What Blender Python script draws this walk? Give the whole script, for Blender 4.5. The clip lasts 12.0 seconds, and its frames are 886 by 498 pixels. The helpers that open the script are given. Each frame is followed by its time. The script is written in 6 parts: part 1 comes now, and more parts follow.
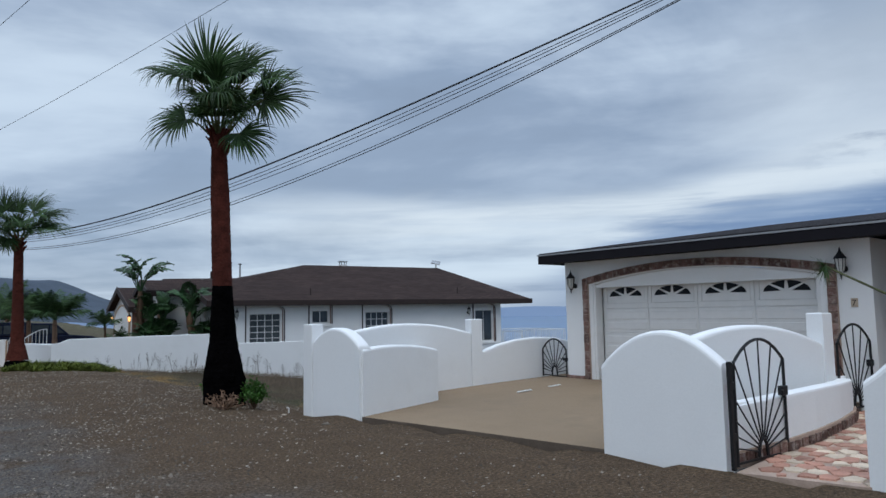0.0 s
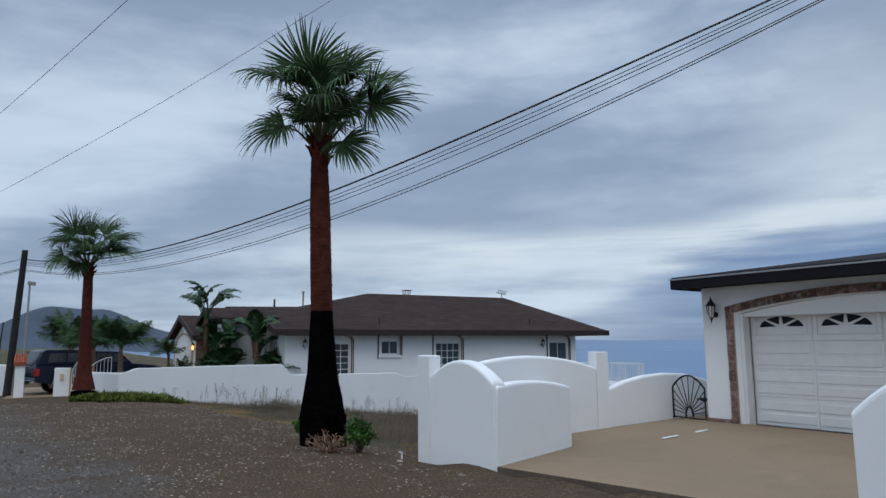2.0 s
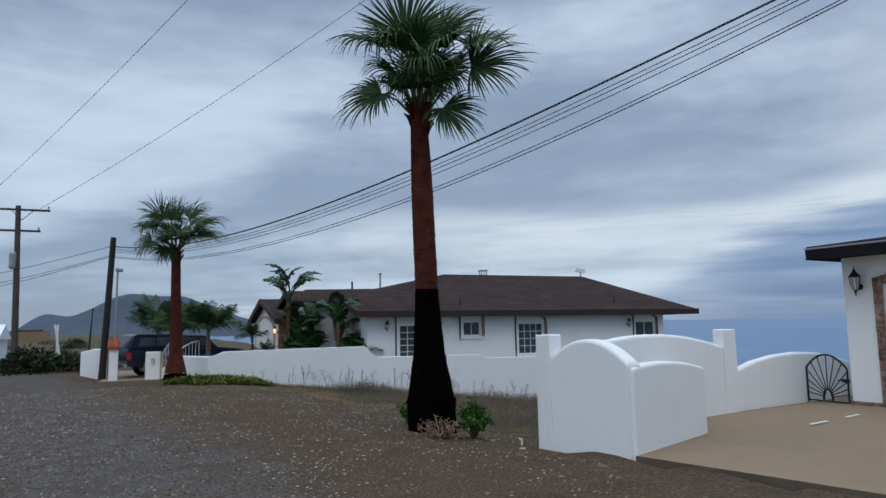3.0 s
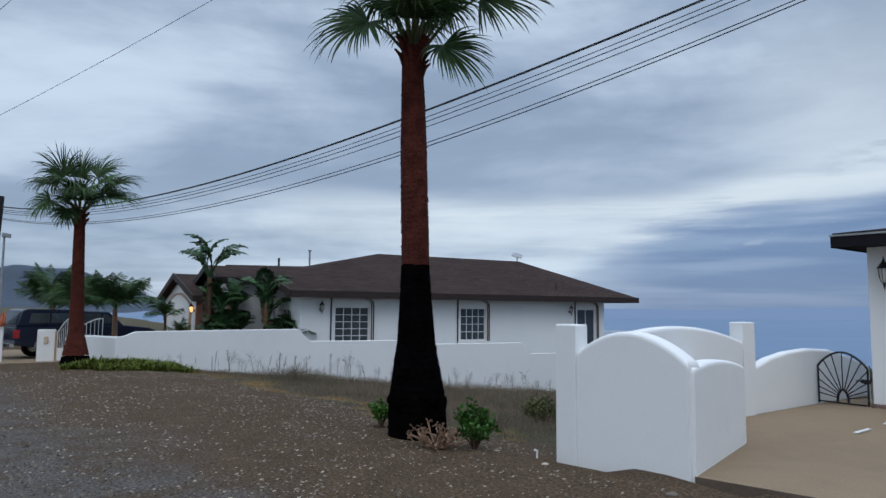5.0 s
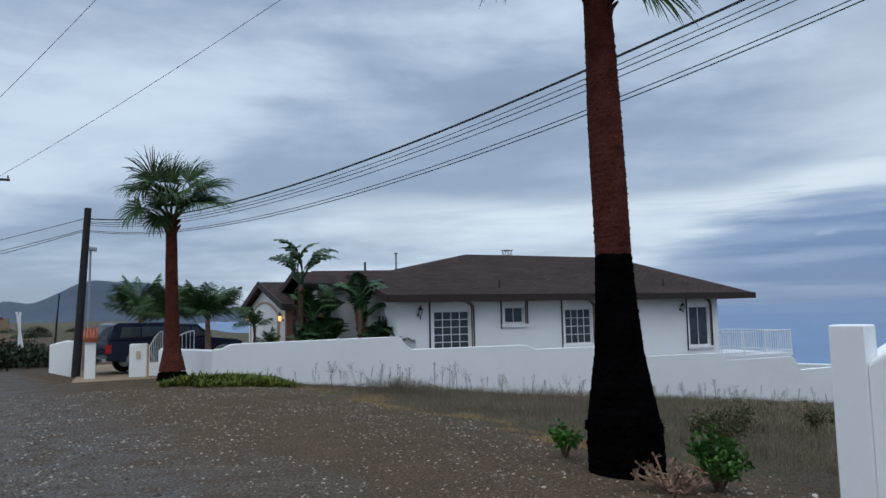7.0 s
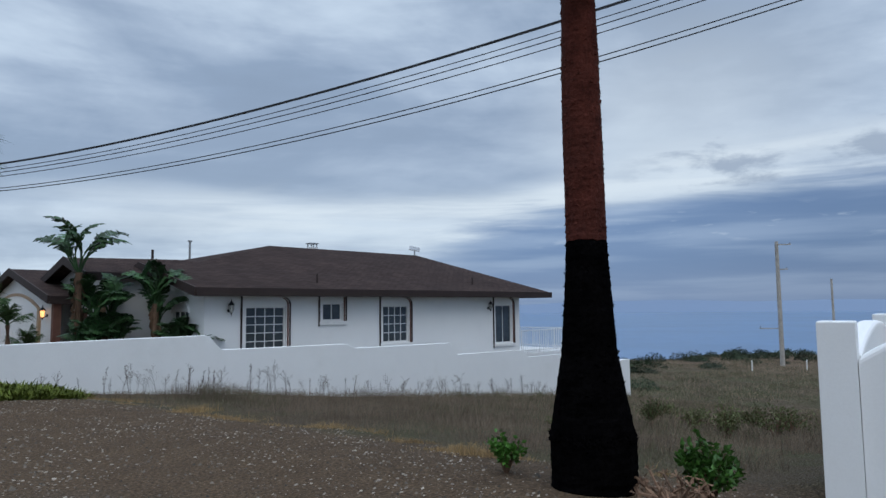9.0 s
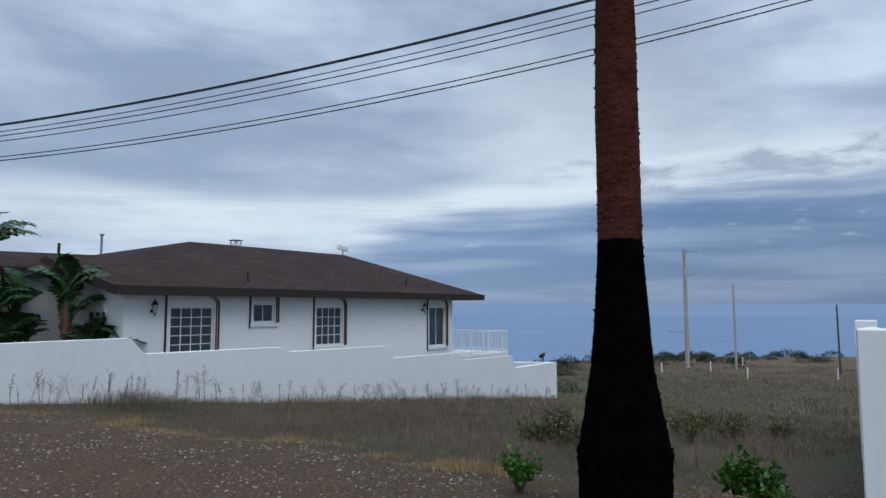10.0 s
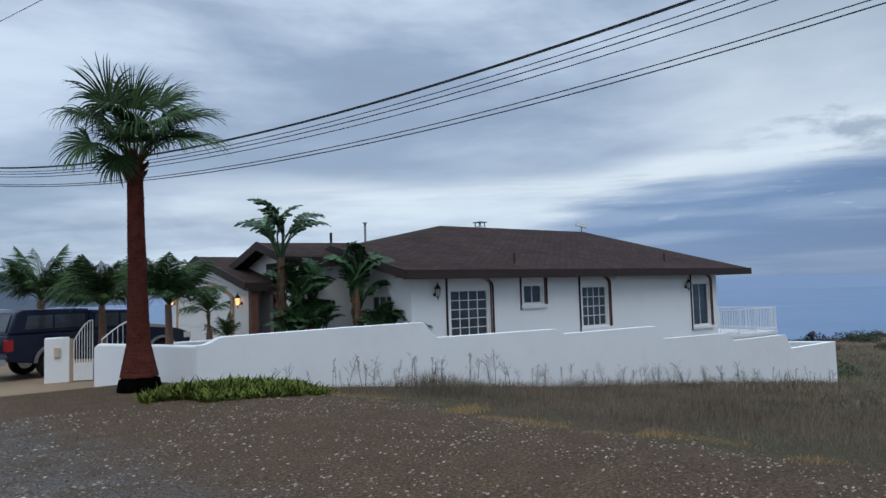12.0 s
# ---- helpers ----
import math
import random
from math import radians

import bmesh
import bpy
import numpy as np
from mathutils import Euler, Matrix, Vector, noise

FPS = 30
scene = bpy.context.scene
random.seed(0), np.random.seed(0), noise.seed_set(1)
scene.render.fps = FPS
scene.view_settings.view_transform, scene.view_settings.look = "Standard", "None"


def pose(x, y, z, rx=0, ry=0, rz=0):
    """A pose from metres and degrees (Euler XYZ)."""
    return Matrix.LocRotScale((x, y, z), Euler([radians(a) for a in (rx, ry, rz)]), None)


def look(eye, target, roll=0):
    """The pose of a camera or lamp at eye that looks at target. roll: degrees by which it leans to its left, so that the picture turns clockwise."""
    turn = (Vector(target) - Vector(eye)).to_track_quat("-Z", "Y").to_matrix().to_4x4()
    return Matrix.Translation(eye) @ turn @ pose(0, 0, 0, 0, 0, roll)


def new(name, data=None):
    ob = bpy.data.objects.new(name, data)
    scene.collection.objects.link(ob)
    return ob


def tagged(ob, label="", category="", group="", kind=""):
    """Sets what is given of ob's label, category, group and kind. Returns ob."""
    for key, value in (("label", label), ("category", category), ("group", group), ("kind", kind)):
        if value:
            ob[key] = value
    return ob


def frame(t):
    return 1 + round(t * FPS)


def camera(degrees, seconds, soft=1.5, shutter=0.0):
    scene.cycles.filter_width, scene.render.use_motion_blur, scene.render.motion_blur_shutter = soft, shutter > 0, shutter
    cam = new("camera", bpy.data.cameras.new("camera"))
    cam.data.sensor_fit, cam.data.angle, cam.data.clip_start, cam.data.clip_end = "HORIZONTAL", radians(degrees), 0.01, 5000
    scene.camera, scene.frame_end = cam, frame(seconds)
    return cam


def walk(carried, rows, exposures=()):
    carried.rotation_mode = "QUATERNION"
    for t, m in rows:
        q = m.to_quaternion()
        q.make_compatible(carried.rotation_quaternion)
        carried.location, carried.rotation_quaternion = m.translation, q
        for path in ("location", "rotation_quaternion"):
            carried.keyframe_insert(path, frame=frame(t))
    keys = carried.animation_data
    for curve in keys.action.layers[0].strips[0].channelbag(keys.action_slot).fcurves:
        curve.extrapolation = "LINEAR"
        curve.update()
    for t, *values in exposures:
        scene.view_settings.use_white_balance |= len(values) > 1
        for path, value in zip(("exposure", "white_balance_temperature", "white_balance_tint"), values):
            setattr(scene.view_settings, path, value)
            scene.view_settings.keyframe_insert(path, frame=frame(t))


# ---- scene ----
cam = camera(66.9, 12.0)
PATH = [
    (0, (3.035, 1.655, 1.701), (4.089, 3.345, 1.885), -1.0),
    (0.5, (2.979, 2.198, 1.72), (4.046, 3.873, 1.956), -0.6),
    (1, (2.881, 2.766, 1.695), (3.958, 4.428, 1.973), -0.3),
    (1.5, (2.726, 3.234, 1.667), (3.769, 4.916, 1.955), -0.2),
    (2, (2.571, 3.816, 1.682), (3.516, 5.557, 1.962), -0.4),
    (2.5, (2.328, 4.29, 1.669), (3.156, 6.092, 1.928), -1.0),
    (2.7, (2.264, 4.524, 1.643), (3.048, 6.349, 1.885), -1.1),
    (4.3, (2.01, 6.446, 1.696), (2.803, 8.271, 1.9), -0.7),
    (4.5, (1.973, 6.648, 1.67), (2.821, 8.449, 1.865), -0.2),
    (5, (1.989, 7.235, 1.67), (3.006, 8.948, 1.849), 0.5),
    (5.5, (1.924, 7.8, 1.697), (2.971, 9.496, 1.87), 0.5),
    (6, (1.758, 8.381, 1.684), (2.731, 10.121, 1.852), -0.0),
    (6.5, (1.61, 8.935, 1.658), (2.489, 10.724, 1.823), -1.0),
    (6.7, (1.588, 9.207, 1.69), (2.432, 11.011, 1.87), -1.2),
    (8.3, (1.019, 11.034, 1.65), (2.245, 12.602, 1.843), -0.4),
    (8.5, (0.918, 11.216, 1.673), (2.206, 12.735, 1.861), -0.4),
    (9, (0.839, 11.844, 1.657), (2.26, 13.241, 1.83), -0.6),
    (9.5, (0.773, 12.451, 1.666), (2.301, 13.73, 1.838), -0.6),
    (10, (0.719, 13.068, 1.68), (2.312, 14.263, 1.856), -0.1),
    (10.5, (0.561, 13.684, 1.719), (2.079, 14.974, 1.895), 0.1),
    (11, (0.309, 14.332, 1.716), (1.69, 15.768, 1.888), -0.5),
    (11.5, (0.107, 14.997, 1.68), (1.369, 16.54, 1.834), -1.2),
    (12, (-0.226, 15.561, 1.726), (0.975, 17.155, 1.85), -1.7),
]
walk(cam, [(t, look(eye, target, roll)) for t, eye, target, roll in PATH], [(0, 0.05), (2, -0.03), (4.5, 0.02), (6.5, 0.07), (9, 0.06), (10.5, 0.12), (12, 0.12)])

# ---- world, sun, exposure ----
SUN_AZ, SUN_EL = 215.0, 58.0
world = bpy.data.worlds.new("overcast_sky")
scene.world = world
world.use_nodes = True


def build_sky(strength):
    nt = world.node_tree
    nt.nodes.clear()
    N, L = nt.nodes.new, nt.links.new

    def val(op, a, b=None, c=None, clamp=False):
        n = N("ShaderNodeMath")
        n.operation, n.use_clamp = op, clamp
        for i, v in enumerate((a, b, c)):
            if v is None:
                continue
            if isinstance(v, (int, float)):
                n.inputs[i].default_value = v
            else:
                L(v, n.inputs[i])
        return n.outputs[0]

    def step(v, lo, hi, out0=0.0, out1=1.0):
        n = N("ShaderNodeMapRange")
        n.interpolation_type = "SMOOTHSTEP"
        L(v, n.inputs[0])
        for i, k in enumerate((lo, hi, out0, out1)):
            n.inputs[i + 1].default_value = k
        return n.outputs[0]

    def mix(f, a, b):
        n = N("ShaderNodeMix")
        n.data_type = "RGBA"
        if isinstance(f, (int, float)):
            n.inputs[0].default_value = f
        else:
            L(f, n.inputs[0])
        for i, v in ((6, a), (7, b)):
            if isinstance(v, tuple):
                n.inputs[i].default_value = (*v, 1)
            else:
                L(v, n.inputs[i])
        return n.outputs[2]

    def fbm(vec, scale, detail, rough, distortion=0.0):
        n = N("ShaderNodeTexNoise")
        L(vec, n.inputs["Vector"])
        n.inputs["Scale"].default_value, n.inputs["Detail"].default_value = scale, detail
        n.inputs["Roughness"].default_value, n.inputs["Distortion"].default_value = rough, distortion
        return n.outputs["Fac"]

    def vec(x, y, z):
        n = N("ShaderNodeCombineXYZ")
        for i, v in enumerate((x, y, z)):
            if isinstance(v, (int, float)):
                n.inputs[i].default_value = v
            else:
                L(v, n.inputs[i])
        return n.outputs[0]

    coord = N("ShaderNodeTexCoord")
    sep = N("ShaderNodeSeparateXYZ")
    L(coord.outputs["Generated"], sep.inputs[0])
    x, y, z = sep.outputs
    el = val("ARCSINE", z)
    az = val("ARCTAN2", x, y)
    # the cloud sheet, seen in perspective from below
    h = val("MAXIMUM", val("ADD", z, 0.10), 0.03)
    u, w = val("DIVIDE", x, h), val("DIVIDE", y, h)
    # long banks lie across the view
    ca, sa = math.cos(radians(35)), math.sin(radians(35))
    along = val("SUBTRACT", val("MULTIPLY", u, ca), val("MULTIPLY", w, sa))
    away = val("ADD", val("MULTIPLY", u, sa), val("MULTIPLY", w, ca))
    sheet = vec(val("MULTIPLY", along, 0.55), away, 3.7)
    banks = fbm(sheet, 0.50, 6.0, 0.46, 0.3)
    small = fbm(sheet, 1.9, 6.0, 0.5, 0.5)
    soft = fbm(vec(val("MULTIPLY", az, 1.0), val("MULTIPLY", el, 2.6), 1.3), 2.1, 6.0, 0.55, 0.3)
    lay = fbm(vec(val("MULTIPLY", az, 1.6), val("MULTIPLY", el, 13.0), 8.1), 1.5, 6.0, 0.55, 0.25)
    tone = val("ADD", val("MULTIPLY", banks, 0.42), val("ADD", val("MULTIPLY", small, 0.10), val("ADD", val("MULTIPLY", soft, 0.38), val("MULTIPLY", lay, 0.10))))
    t = step(tone, 0.385, 0.60)
    ramp = N("ShaderNodeValToRGB")
    L(t, ramp.inputs[0])
    e = ramp.color_ramp.elements
    e[0].position, e[0].color = 0.0, (0.255, 0.335, 0.46, 1)
    e[1].position, e[1].color = 1.0, (0.60, 0.72, 0.86, 1)
    for p, c in ((0.3, (0.285, 0.375, 0.515, 1)), (0.62, (0.40, 0.50, 0.645, 1))):
        k = e.new(p)
        k.color = c
    cloud = ramp.outputs[0]
    # a grey shelf of cloud over the sea
    wob = val("MULTIPLY", val("SUBTRACT", soft, 0.5), 0.07)
    thin = val("MULTIPLY", val("SUBTRACT", lay, 0.5), 0.05)
    elw = val("ADD", el, val("ADD", wob, thin))
    shelf = val("MULTIPLY", val("MULTIPLY", step(elw, 0.155, 0.20), step(elw, 0.33, 0.25)), val("MULTIPLY", step(az, 0.1, 0.5), step(az, 1.25, 0.9)))
    cloud = mix(val("MULTIPLY", shelf, 0.25), cloud, (0.27, 0.345, 0.47))
    # the bright rift under it, that rises towards the open sea
    rise = step(az, 0.84, 1.12, 0.0, 0.058)
    elr = val("SUBTRACT", elw, rise)
    band = val("MULTIPLY", step(elr, 0.075, 0.122), step(elr, 0.185, 0.138))
    side = val("MULTIPLY", step(az, 0.05, 0.62), step(az, 2.3, 1.2))
    streak = fbm(vec(val("MULTIPLY", az, 2.2), val("MULTIPLY", el, 26.0), 2.2), 1.6, 5.0, 0.55, 0.3)
    rift = val("MULTIPLY", val("MULTIPLY", band, side), step(streak, 0.28, 0.60, 0.45, 1.0))
    cloud = mix(val("MULTIPLY", rift, 0.92), cloud, (0.70, 0.79, 0.87))
    fans = val("MULTIPLY", val("MULTIPLY", step(elw, 0.17, 0.24), step(elw, 0.46, 0.27)), val("MULTIPLY", step(az, 0.85, 1.1), step(az, 1.5, 1.15)))
    cloud = mix(val("MULTIPLY", fans, 0.5), cloud, (0.60, 0.68, 0.76))
    # the slate-blue bank under the rift
    crest = val("ADD", step(az, 0.62, 0.99, 0.045, 0.142), step(az, 1.0, 1.5, 0.0, 0.024))
    elb = val("SUBTRACT", val("ADD", el, val("ADD", val("MULTIPLY", thin, 0.8), val("MULTIPLY", val("SUBTRACT", streak, 0.5), 0.09))), crest)
    low = val("MULTIPLY", step(elb, 0.024, -0.026), step(az, 0.55, 0.90))
    stripe = fbm(vec(val("MULTIPLY", az, 1.8), val("MULTIPLY", el, 20.0), 5.4), 1.7, 5.0, 0.5, 0.2)
    blue = mix(step(stripe, 0.40, 0.66), (0.115, 0.205, 0.40), (0.225, 0.325, 0.515))
    blue = mix(step(az, 1.0, 1.4, 0.0, 0.75), blue, mix(step(stripe, 0.36, 0.70), (0.080, 0.150, 0.305), (0.165, 0.245, 0.41)))
    cloud = mix(val("MULTIPLY", low, 0.93), cloud, blue)
    flecks = fbm(vec(val("MULTIPLY", az, 9.0), val("MULTIPLY", el, 42.0), 4.4), 2.0, 4.0, 0.5)
    fleck = val("MULTIPLY", val("MULTIPLY", step(flecks, 0.60, 0.74), low), val("MULTIPLY", step(el, 0.08, 0.10), step(el, 0.14, 0.12)))
    cloud = mix(val("MULTIPLY", fleck, 0.5), cloud, (0.50, 0.60, 0.74))
    # ragged grey puffs along the bank's crest
    ragged = fbm(vec(val("MULTIPLY", az, 7.0), val("MULTIPLY", el, 20.0), 6.1), 1.5, 7.0, 0.6, 0.2)
    row = val("ABSOLUTE", val("SUBTRACT", el, val("ADD", step(az, 1.0, 1.5, 0.183, 0.192), thin)))
    puff = val("MULTIPLY", step(val("SUBTRACT", ragged, val("MULTIPLY", row, 6.0)), 0.34, 0.56), val("MULTIPLY", step(az, 1.02, 1.16), step(az, 2.2, 1.7)))
    cloud = mix(val("MULTIPLY", puff, 0.8), cloud, (0.285, 0.355, 0.47))
    # milky haze on the horizon
    haze = val("MULTIPLY", step(el, 0.05, -0.02), 0.55)
    cloud = mix(haze, cloud, mix(step(az, 0.3, 0.9), (0.30, 0.39, 0.52), (0.150, 0.235, 0.40)))
    # clear sky shines through a little
    sky = N("ShaderNodeTexSky")
    sky.sky_type, sky.sun_disc = "NISHITA", False
    sky.sun_elevation, sky.sun_rotation = radians(SUN_EL), radians(SUN_AZ)
    hsv = N("ShaderNodeVectorMath")
    hsv.operation = "SCALE"
    L(sky.outputs[0], hsv.inputs[0])
    hsv.inputs["Scale"].default_value = 0.12
    out = mix(0.10, cloud, hsv.outputs[0])
    # an overcast sky is brightest overhead
    high = N("ShaderNodeVectorMath")
    high.operation = "SCALE"
    L(out, high.inputs[0])
    L(step(el, 0.62, 1.2, 1.0, 3.3), high.inputs["Scale"])
    out = high.outputs[0]
    bg = N("ShaderNodeBackground")
    L(out, bg.inputs[0])
    bg.inputs[1].default_value = strength
    end = N("ShaderNodeOutputWorld")
    L(bg.outputs[0], end.inputs[0])


build_sky(1.0)
sun = new("sun", bpy.data.lights.new("sun", "SUN"))
sun.data.energy, sun.data.angle, sun.data.color = 0.9, radians(50), (1.0, 0.97, 0.92)
_a, _e = radians(SUN_AZ), radians(SUN_EL)
sun.matrix_world = look((math.sin(_a) * math.cos(_e) * 50, math.cos(_a) * math.cos(_e) * 50, math.sin(_e) * 50), (0, 0, 0))

# ---- materials ----


def material(name, base, rough=0.8, vary=0.15, scale=6.0, bump=0.2, fine=60.0, metal=0.0, spec=0.3, stain=None, stain_scale=0.8, stain_amount=0.5, rand=0.0, trans=0.0):
    """Paint with blotches, grain and relief, in metres of the thing itself."""
    m = bpy.data.materials.new(name)
    m.use_nodes = True
    nt = m.node_tree
    N, L = nt.nodes.new, nt.links.new
    b = nt.nodes["Principled BSDF"]
    co = N("ShaderNodeTexCoord").outputs["Object"]

    def noise_tex(s, detail=5.0, r=0.6):
        n = N("ShaderNodeTexNoise")
        L(co, n.inputs["Vector"])
        n.inputs["Scale"].default_value, n.inputs["Detail"].default_value, n.inputs["Roughness"].default_value = s, detail, r
        return n.outputs["Fac"]

    def remap(v, a, bb, c, d):
        n = N("ShaderNodeMapRange")
        L(v, n.inputs[0])
        for i, k in enumerate((a, bb, c, d)):
            n.inputs[i + 1].default_value = k
        return n.outputs[0]

    def mult(a, bb):
        n = N("ShaderNodeMath")
        n.operation = "MULTIPLY"
        L(a, n.inputs[0])
        L(bb, n.inputs[1])
        return n.outputs[0]

    f = mult(remap(noise_tex(scale), 0.3, 0.7, 1 - vary, 1 + vary), remap(noise_tex(fine, 3.0), 0.3, 0.7, 1 - vary * 0.7, 1 + vary * 0.7))
    if rand:
        f = mult(f, remap(N("ShaderNodeObjectInfo").outputs["Random"], 0, 1, 1 - rand, 1 + rand))
        f = mult(f, remap(N("ShaderNodeNewGeometry").outputs["Random Per Island"], 0, 1, 1 - rand, 1 + rand))
    col = N("ShaderNodeVectorMath")
    col.operation = "SCALE"
    col.inputs[0].default_value = base
    L(f, col.inputs["Scale"])
    out = col.outputs[0]
    if stain:
        mx = N("ShaderNodeMix")
        mx.data_type = "RGBA"
        L(mult(remap(noise_tex(stain_scale, 6.0, 0.65), 0.48, 0.68, 0.0, 1.0), remap(noise_tex(stain_scale * 7), 0.3, 0.65, 0.3 * stain_amount, stain_amount)), mx.inputs[0])
        L(out, mx.inputs[6])
        mx.inputs[7].default_value = (*stain, 1)
        out = mx.outputs[2]
    L(out, b.inputs["Base Color"])
    b.inputs["Roughness"].default_value = rough
    b.inputs["Metallic"].default_value = metal
    b.inputs["Specular IOR Level"].default_value = spec
    if bump:
        bp = N("ShaderNodeBump")
        bp.inputs["Strength"].default_value, bp.inputs["Distance"].default_value = bump, 0.02
        L(noise_tex(fine * 0.7, 4.0), bp.inputs["Height"])
        L(bp.outputs[0], b.inputs["Normal"])
    if trans:
        b.inputs["Transmission Weight"].default_value = trans
    return m


STUCCO = material("white_stucco", (0.79, 0.80, 0.80), 0.92, 0.025, 0.9, 0.07, 45, stain=(0.60, 0.60, 0.58), stain_scale=0.45, stain_amount=0.35)
HOUSE_STUCCO = material("house_stucco", (0.78, 0.785, 0.78), 0.92, 0.025, 0.8, 0.08, 40, stain=(0.66, 0.65, 0.63), stain_scale=0.4, stain_amount=0.3)
BROWN = material("dark_brown_paint", (0.032, 0.021, 0.019), 0.7, 0.15, 3, 0.1, 60)
CHAR_TRIM = material("charcoal_paint", (0.013, 0.012, 0.015), 0.8, 0.12, 3, 0.1, 60, spec=0.1)
WHITE_TRIM = material("white_trim", (0.72, 0.72, 0.71), 0.55, 0.04, 4, 0.05, 80)
RED_TRIM = material("red_brown_trim", (0.16, 0.075, 0.055), 0.7, 0.2, 5, 0.15, 60)
TAN_TRIM = material("tan_trim", (0.42, 0.30, 0.20), 0.7, 0.12, 5, 0.15, 60)
GLASS = material("window_glass", (0.045, 0.055, 0.062), 0.06, 0.25, 1.5, 0.0, 5, spec=0.5)
DARK_GLASS = material("dark_glass", (0.008, 0.010, 0.013), 0.12, 0.05, 1, 0.0, 5, spec=0.12)
CURTAIN = material("curtain_cloth", (0.30, 0.31, 0.31), 0.9, 0.1, 3, 0.2, 40)
IRON = material("black_iron", (0.02, 0.02, 0.022), 0.5, 0.2, 12, 0.1, 90, metal=0.3)
WHITE_IRON = material("white_iron", (0.70, 0.70, 0.69), 0.5, 0.06, 12, 0.05, 90)
CONCRETE = material("tan_concrete", (0.245, 0.176, 0.112), 0.9, 0.14, 0.7, 0.2, 40, stain=(0.165, 0.122, 0.083), stain_scale=0.35, stain_amount=0.7)
SLAB_EDGE = material("slab_edge", (0.11, 0.085, 0.065), 0.95, 0.2, 3, 0.4, 40)
STONE = material("reddish_stone", (0.150, 0.085, 0.070), 0.85, 0.35, 8, 0.5, 40, stain=(0.40, 0.34, 0.30), stain_scale=11, stain_amount=1.0, rand=0.4)
TERRA = material("terracotta_flagstone", (0.42, 0.215, 0.155), 0.75, 0.2, 6, 0.3, 50, stain=(0.55, 0.36, 0.27), stain_scale=5, stain_amount=0.6, rand=0.3)
CREAM = material("cream_flagstone", (0.62, 0.50, 0.38), 0.75, 0.15, 6, 0.3, 50, rand=0.2)
MORTAR = material("pale_mortar", (0.40, 0.30, 0.24), 0.95, 0.15, 6, 0.4, 50)
BARK = material("red_palm_bark", (0.092, 0.026, 0.018), 0.95, 0.40, 5, 0.9, 35, spec=0.1, stain=(0.035, 0.014, 0.012), stain_scale=2.5, stain_amount=0.7, rand=0.35)
BURNT = material("charred_bark", (0.0022, 0.0020, 0.0022), 1.0, 0.5, 6, 0.9, 30, spec=0.01)
FROND = material("palm_frond", (0.040, 0.076, 0.027), 0.6, 0.3, 3, 0.1, 40, spec=0.16, rand=0.45)
STALK = material("frond_stalk", (0.085, 0.095, 0.035), 0.6, 0.2, 4, 0.1, 40, rand=0.2)
LEAF = material("broad_leaf", (0.034, 0.080, 0.028), 0.50, 0.3, 3, 0.15, 30, rand=0.45)
BUSH_LEAF = material("bright_bush_leaf", (0.055, 0.15, 0.022), 0.5, 0.3, 5, 0.1, 40, rand=0.4)
WEED_LEAF = material("weed_leaf", (0.105, 0.120, 0.055), 0.8, 0.3, 5, 0.1, 40, spec=0.1, rand=0.4)
ICE = material("ice_plant_leaf", (0.078, 0.098, 0.020), 0.75, 0.35, 2, 0.1, 40, spec=0.1, rand=0.55)
TWIG = material("dry_twig", (0.14, 0.085, 0.055), 0.9, 0.3, 8, 0.3, 50, rand=0.35)
WOOD_POLE = material("weathered_pole", (0.075, 0.065, 0.06), 0.9, 0.25, 4, 0.5, 40)
DARK_POLE = material("tarred_pole", (0.018, 0.017, 0.018), 0.85, 0.25, 4, 0.5, 40)
CABLE = material("black_cable", (0.012, 0.012, 0.013), 0.6, 0.1, 5, 0.0, 50)
CAR_PAINT = material("navy_car_paint", (0.008, 0.012, 0.03), 0.25, 0.1, 2, 0.0, 40, spec=0.5)
GREY_CLAD = material("grey_cladding", (0.18, 0.18, 0.19), 0.6, 0.1, 3, 0.05, 60)
TYRE = material("tyre_rubber", (0.012, 0.012, 0.012), 0.9, 0.2, 8, 0.3, 50)
CHROME = material("chrome", (0.55, 0.55, 0.56), 0.25, 0.05, 5, 0.0, 40, metal=1.0)
RED_LENS = material("red_lens", (0.35, 0.012, 0.015), 0.2, 0.1, 5, 0.0, 40, spec=0.6)
CLEAR_LENS = material("clear_lens", (0.55, 0.55, 0.52), 0.15, 0.1, 5, 0.0, 40, spec=0.6)
ROOF_TILE = material("clay_roof_tile", (0.36, 0.11, 0.06), 0.85, 0.2, 8, 0.3, 40, rand=0.25)
GREY_BOX = material("grey_metal", (0.30, 0.31, 0.32), 0.5, 0.1, 4, 0.1, 60, metal=0.4)
SHRUB = material("dark_shrub", (0.022, 0.034, 0.014), 0.8, 0.35, 2, 0.2, 20, rand=0.45)
GRASS_DRY = material("dry_grass", (0.190, 0.145, 0.105), 0.9, 0.3, 0.6, 0.0, 30, rand=0.4)
GRASS_GREEN = material("green_grass", (0.105, 0.106, 0.058), 0.9, 0.3, 0.6, 0.0, 30, rand=0.4)
STRAW = material("straw", (0.40, 0.27, 0.13), 0.9, 0.2, 1, 0.0, 30, rand=0.35)
STEM = material("weed_stem", (0.075, 0.055, 0.04), 0.9, 0.2, 5, 0.1, 50, rand=0.3)
PEBBLE = material("pebble", (0.245, 0.205, 0.165), 0.9, 0.2, 10, 0.3, 60, rand=0.62)
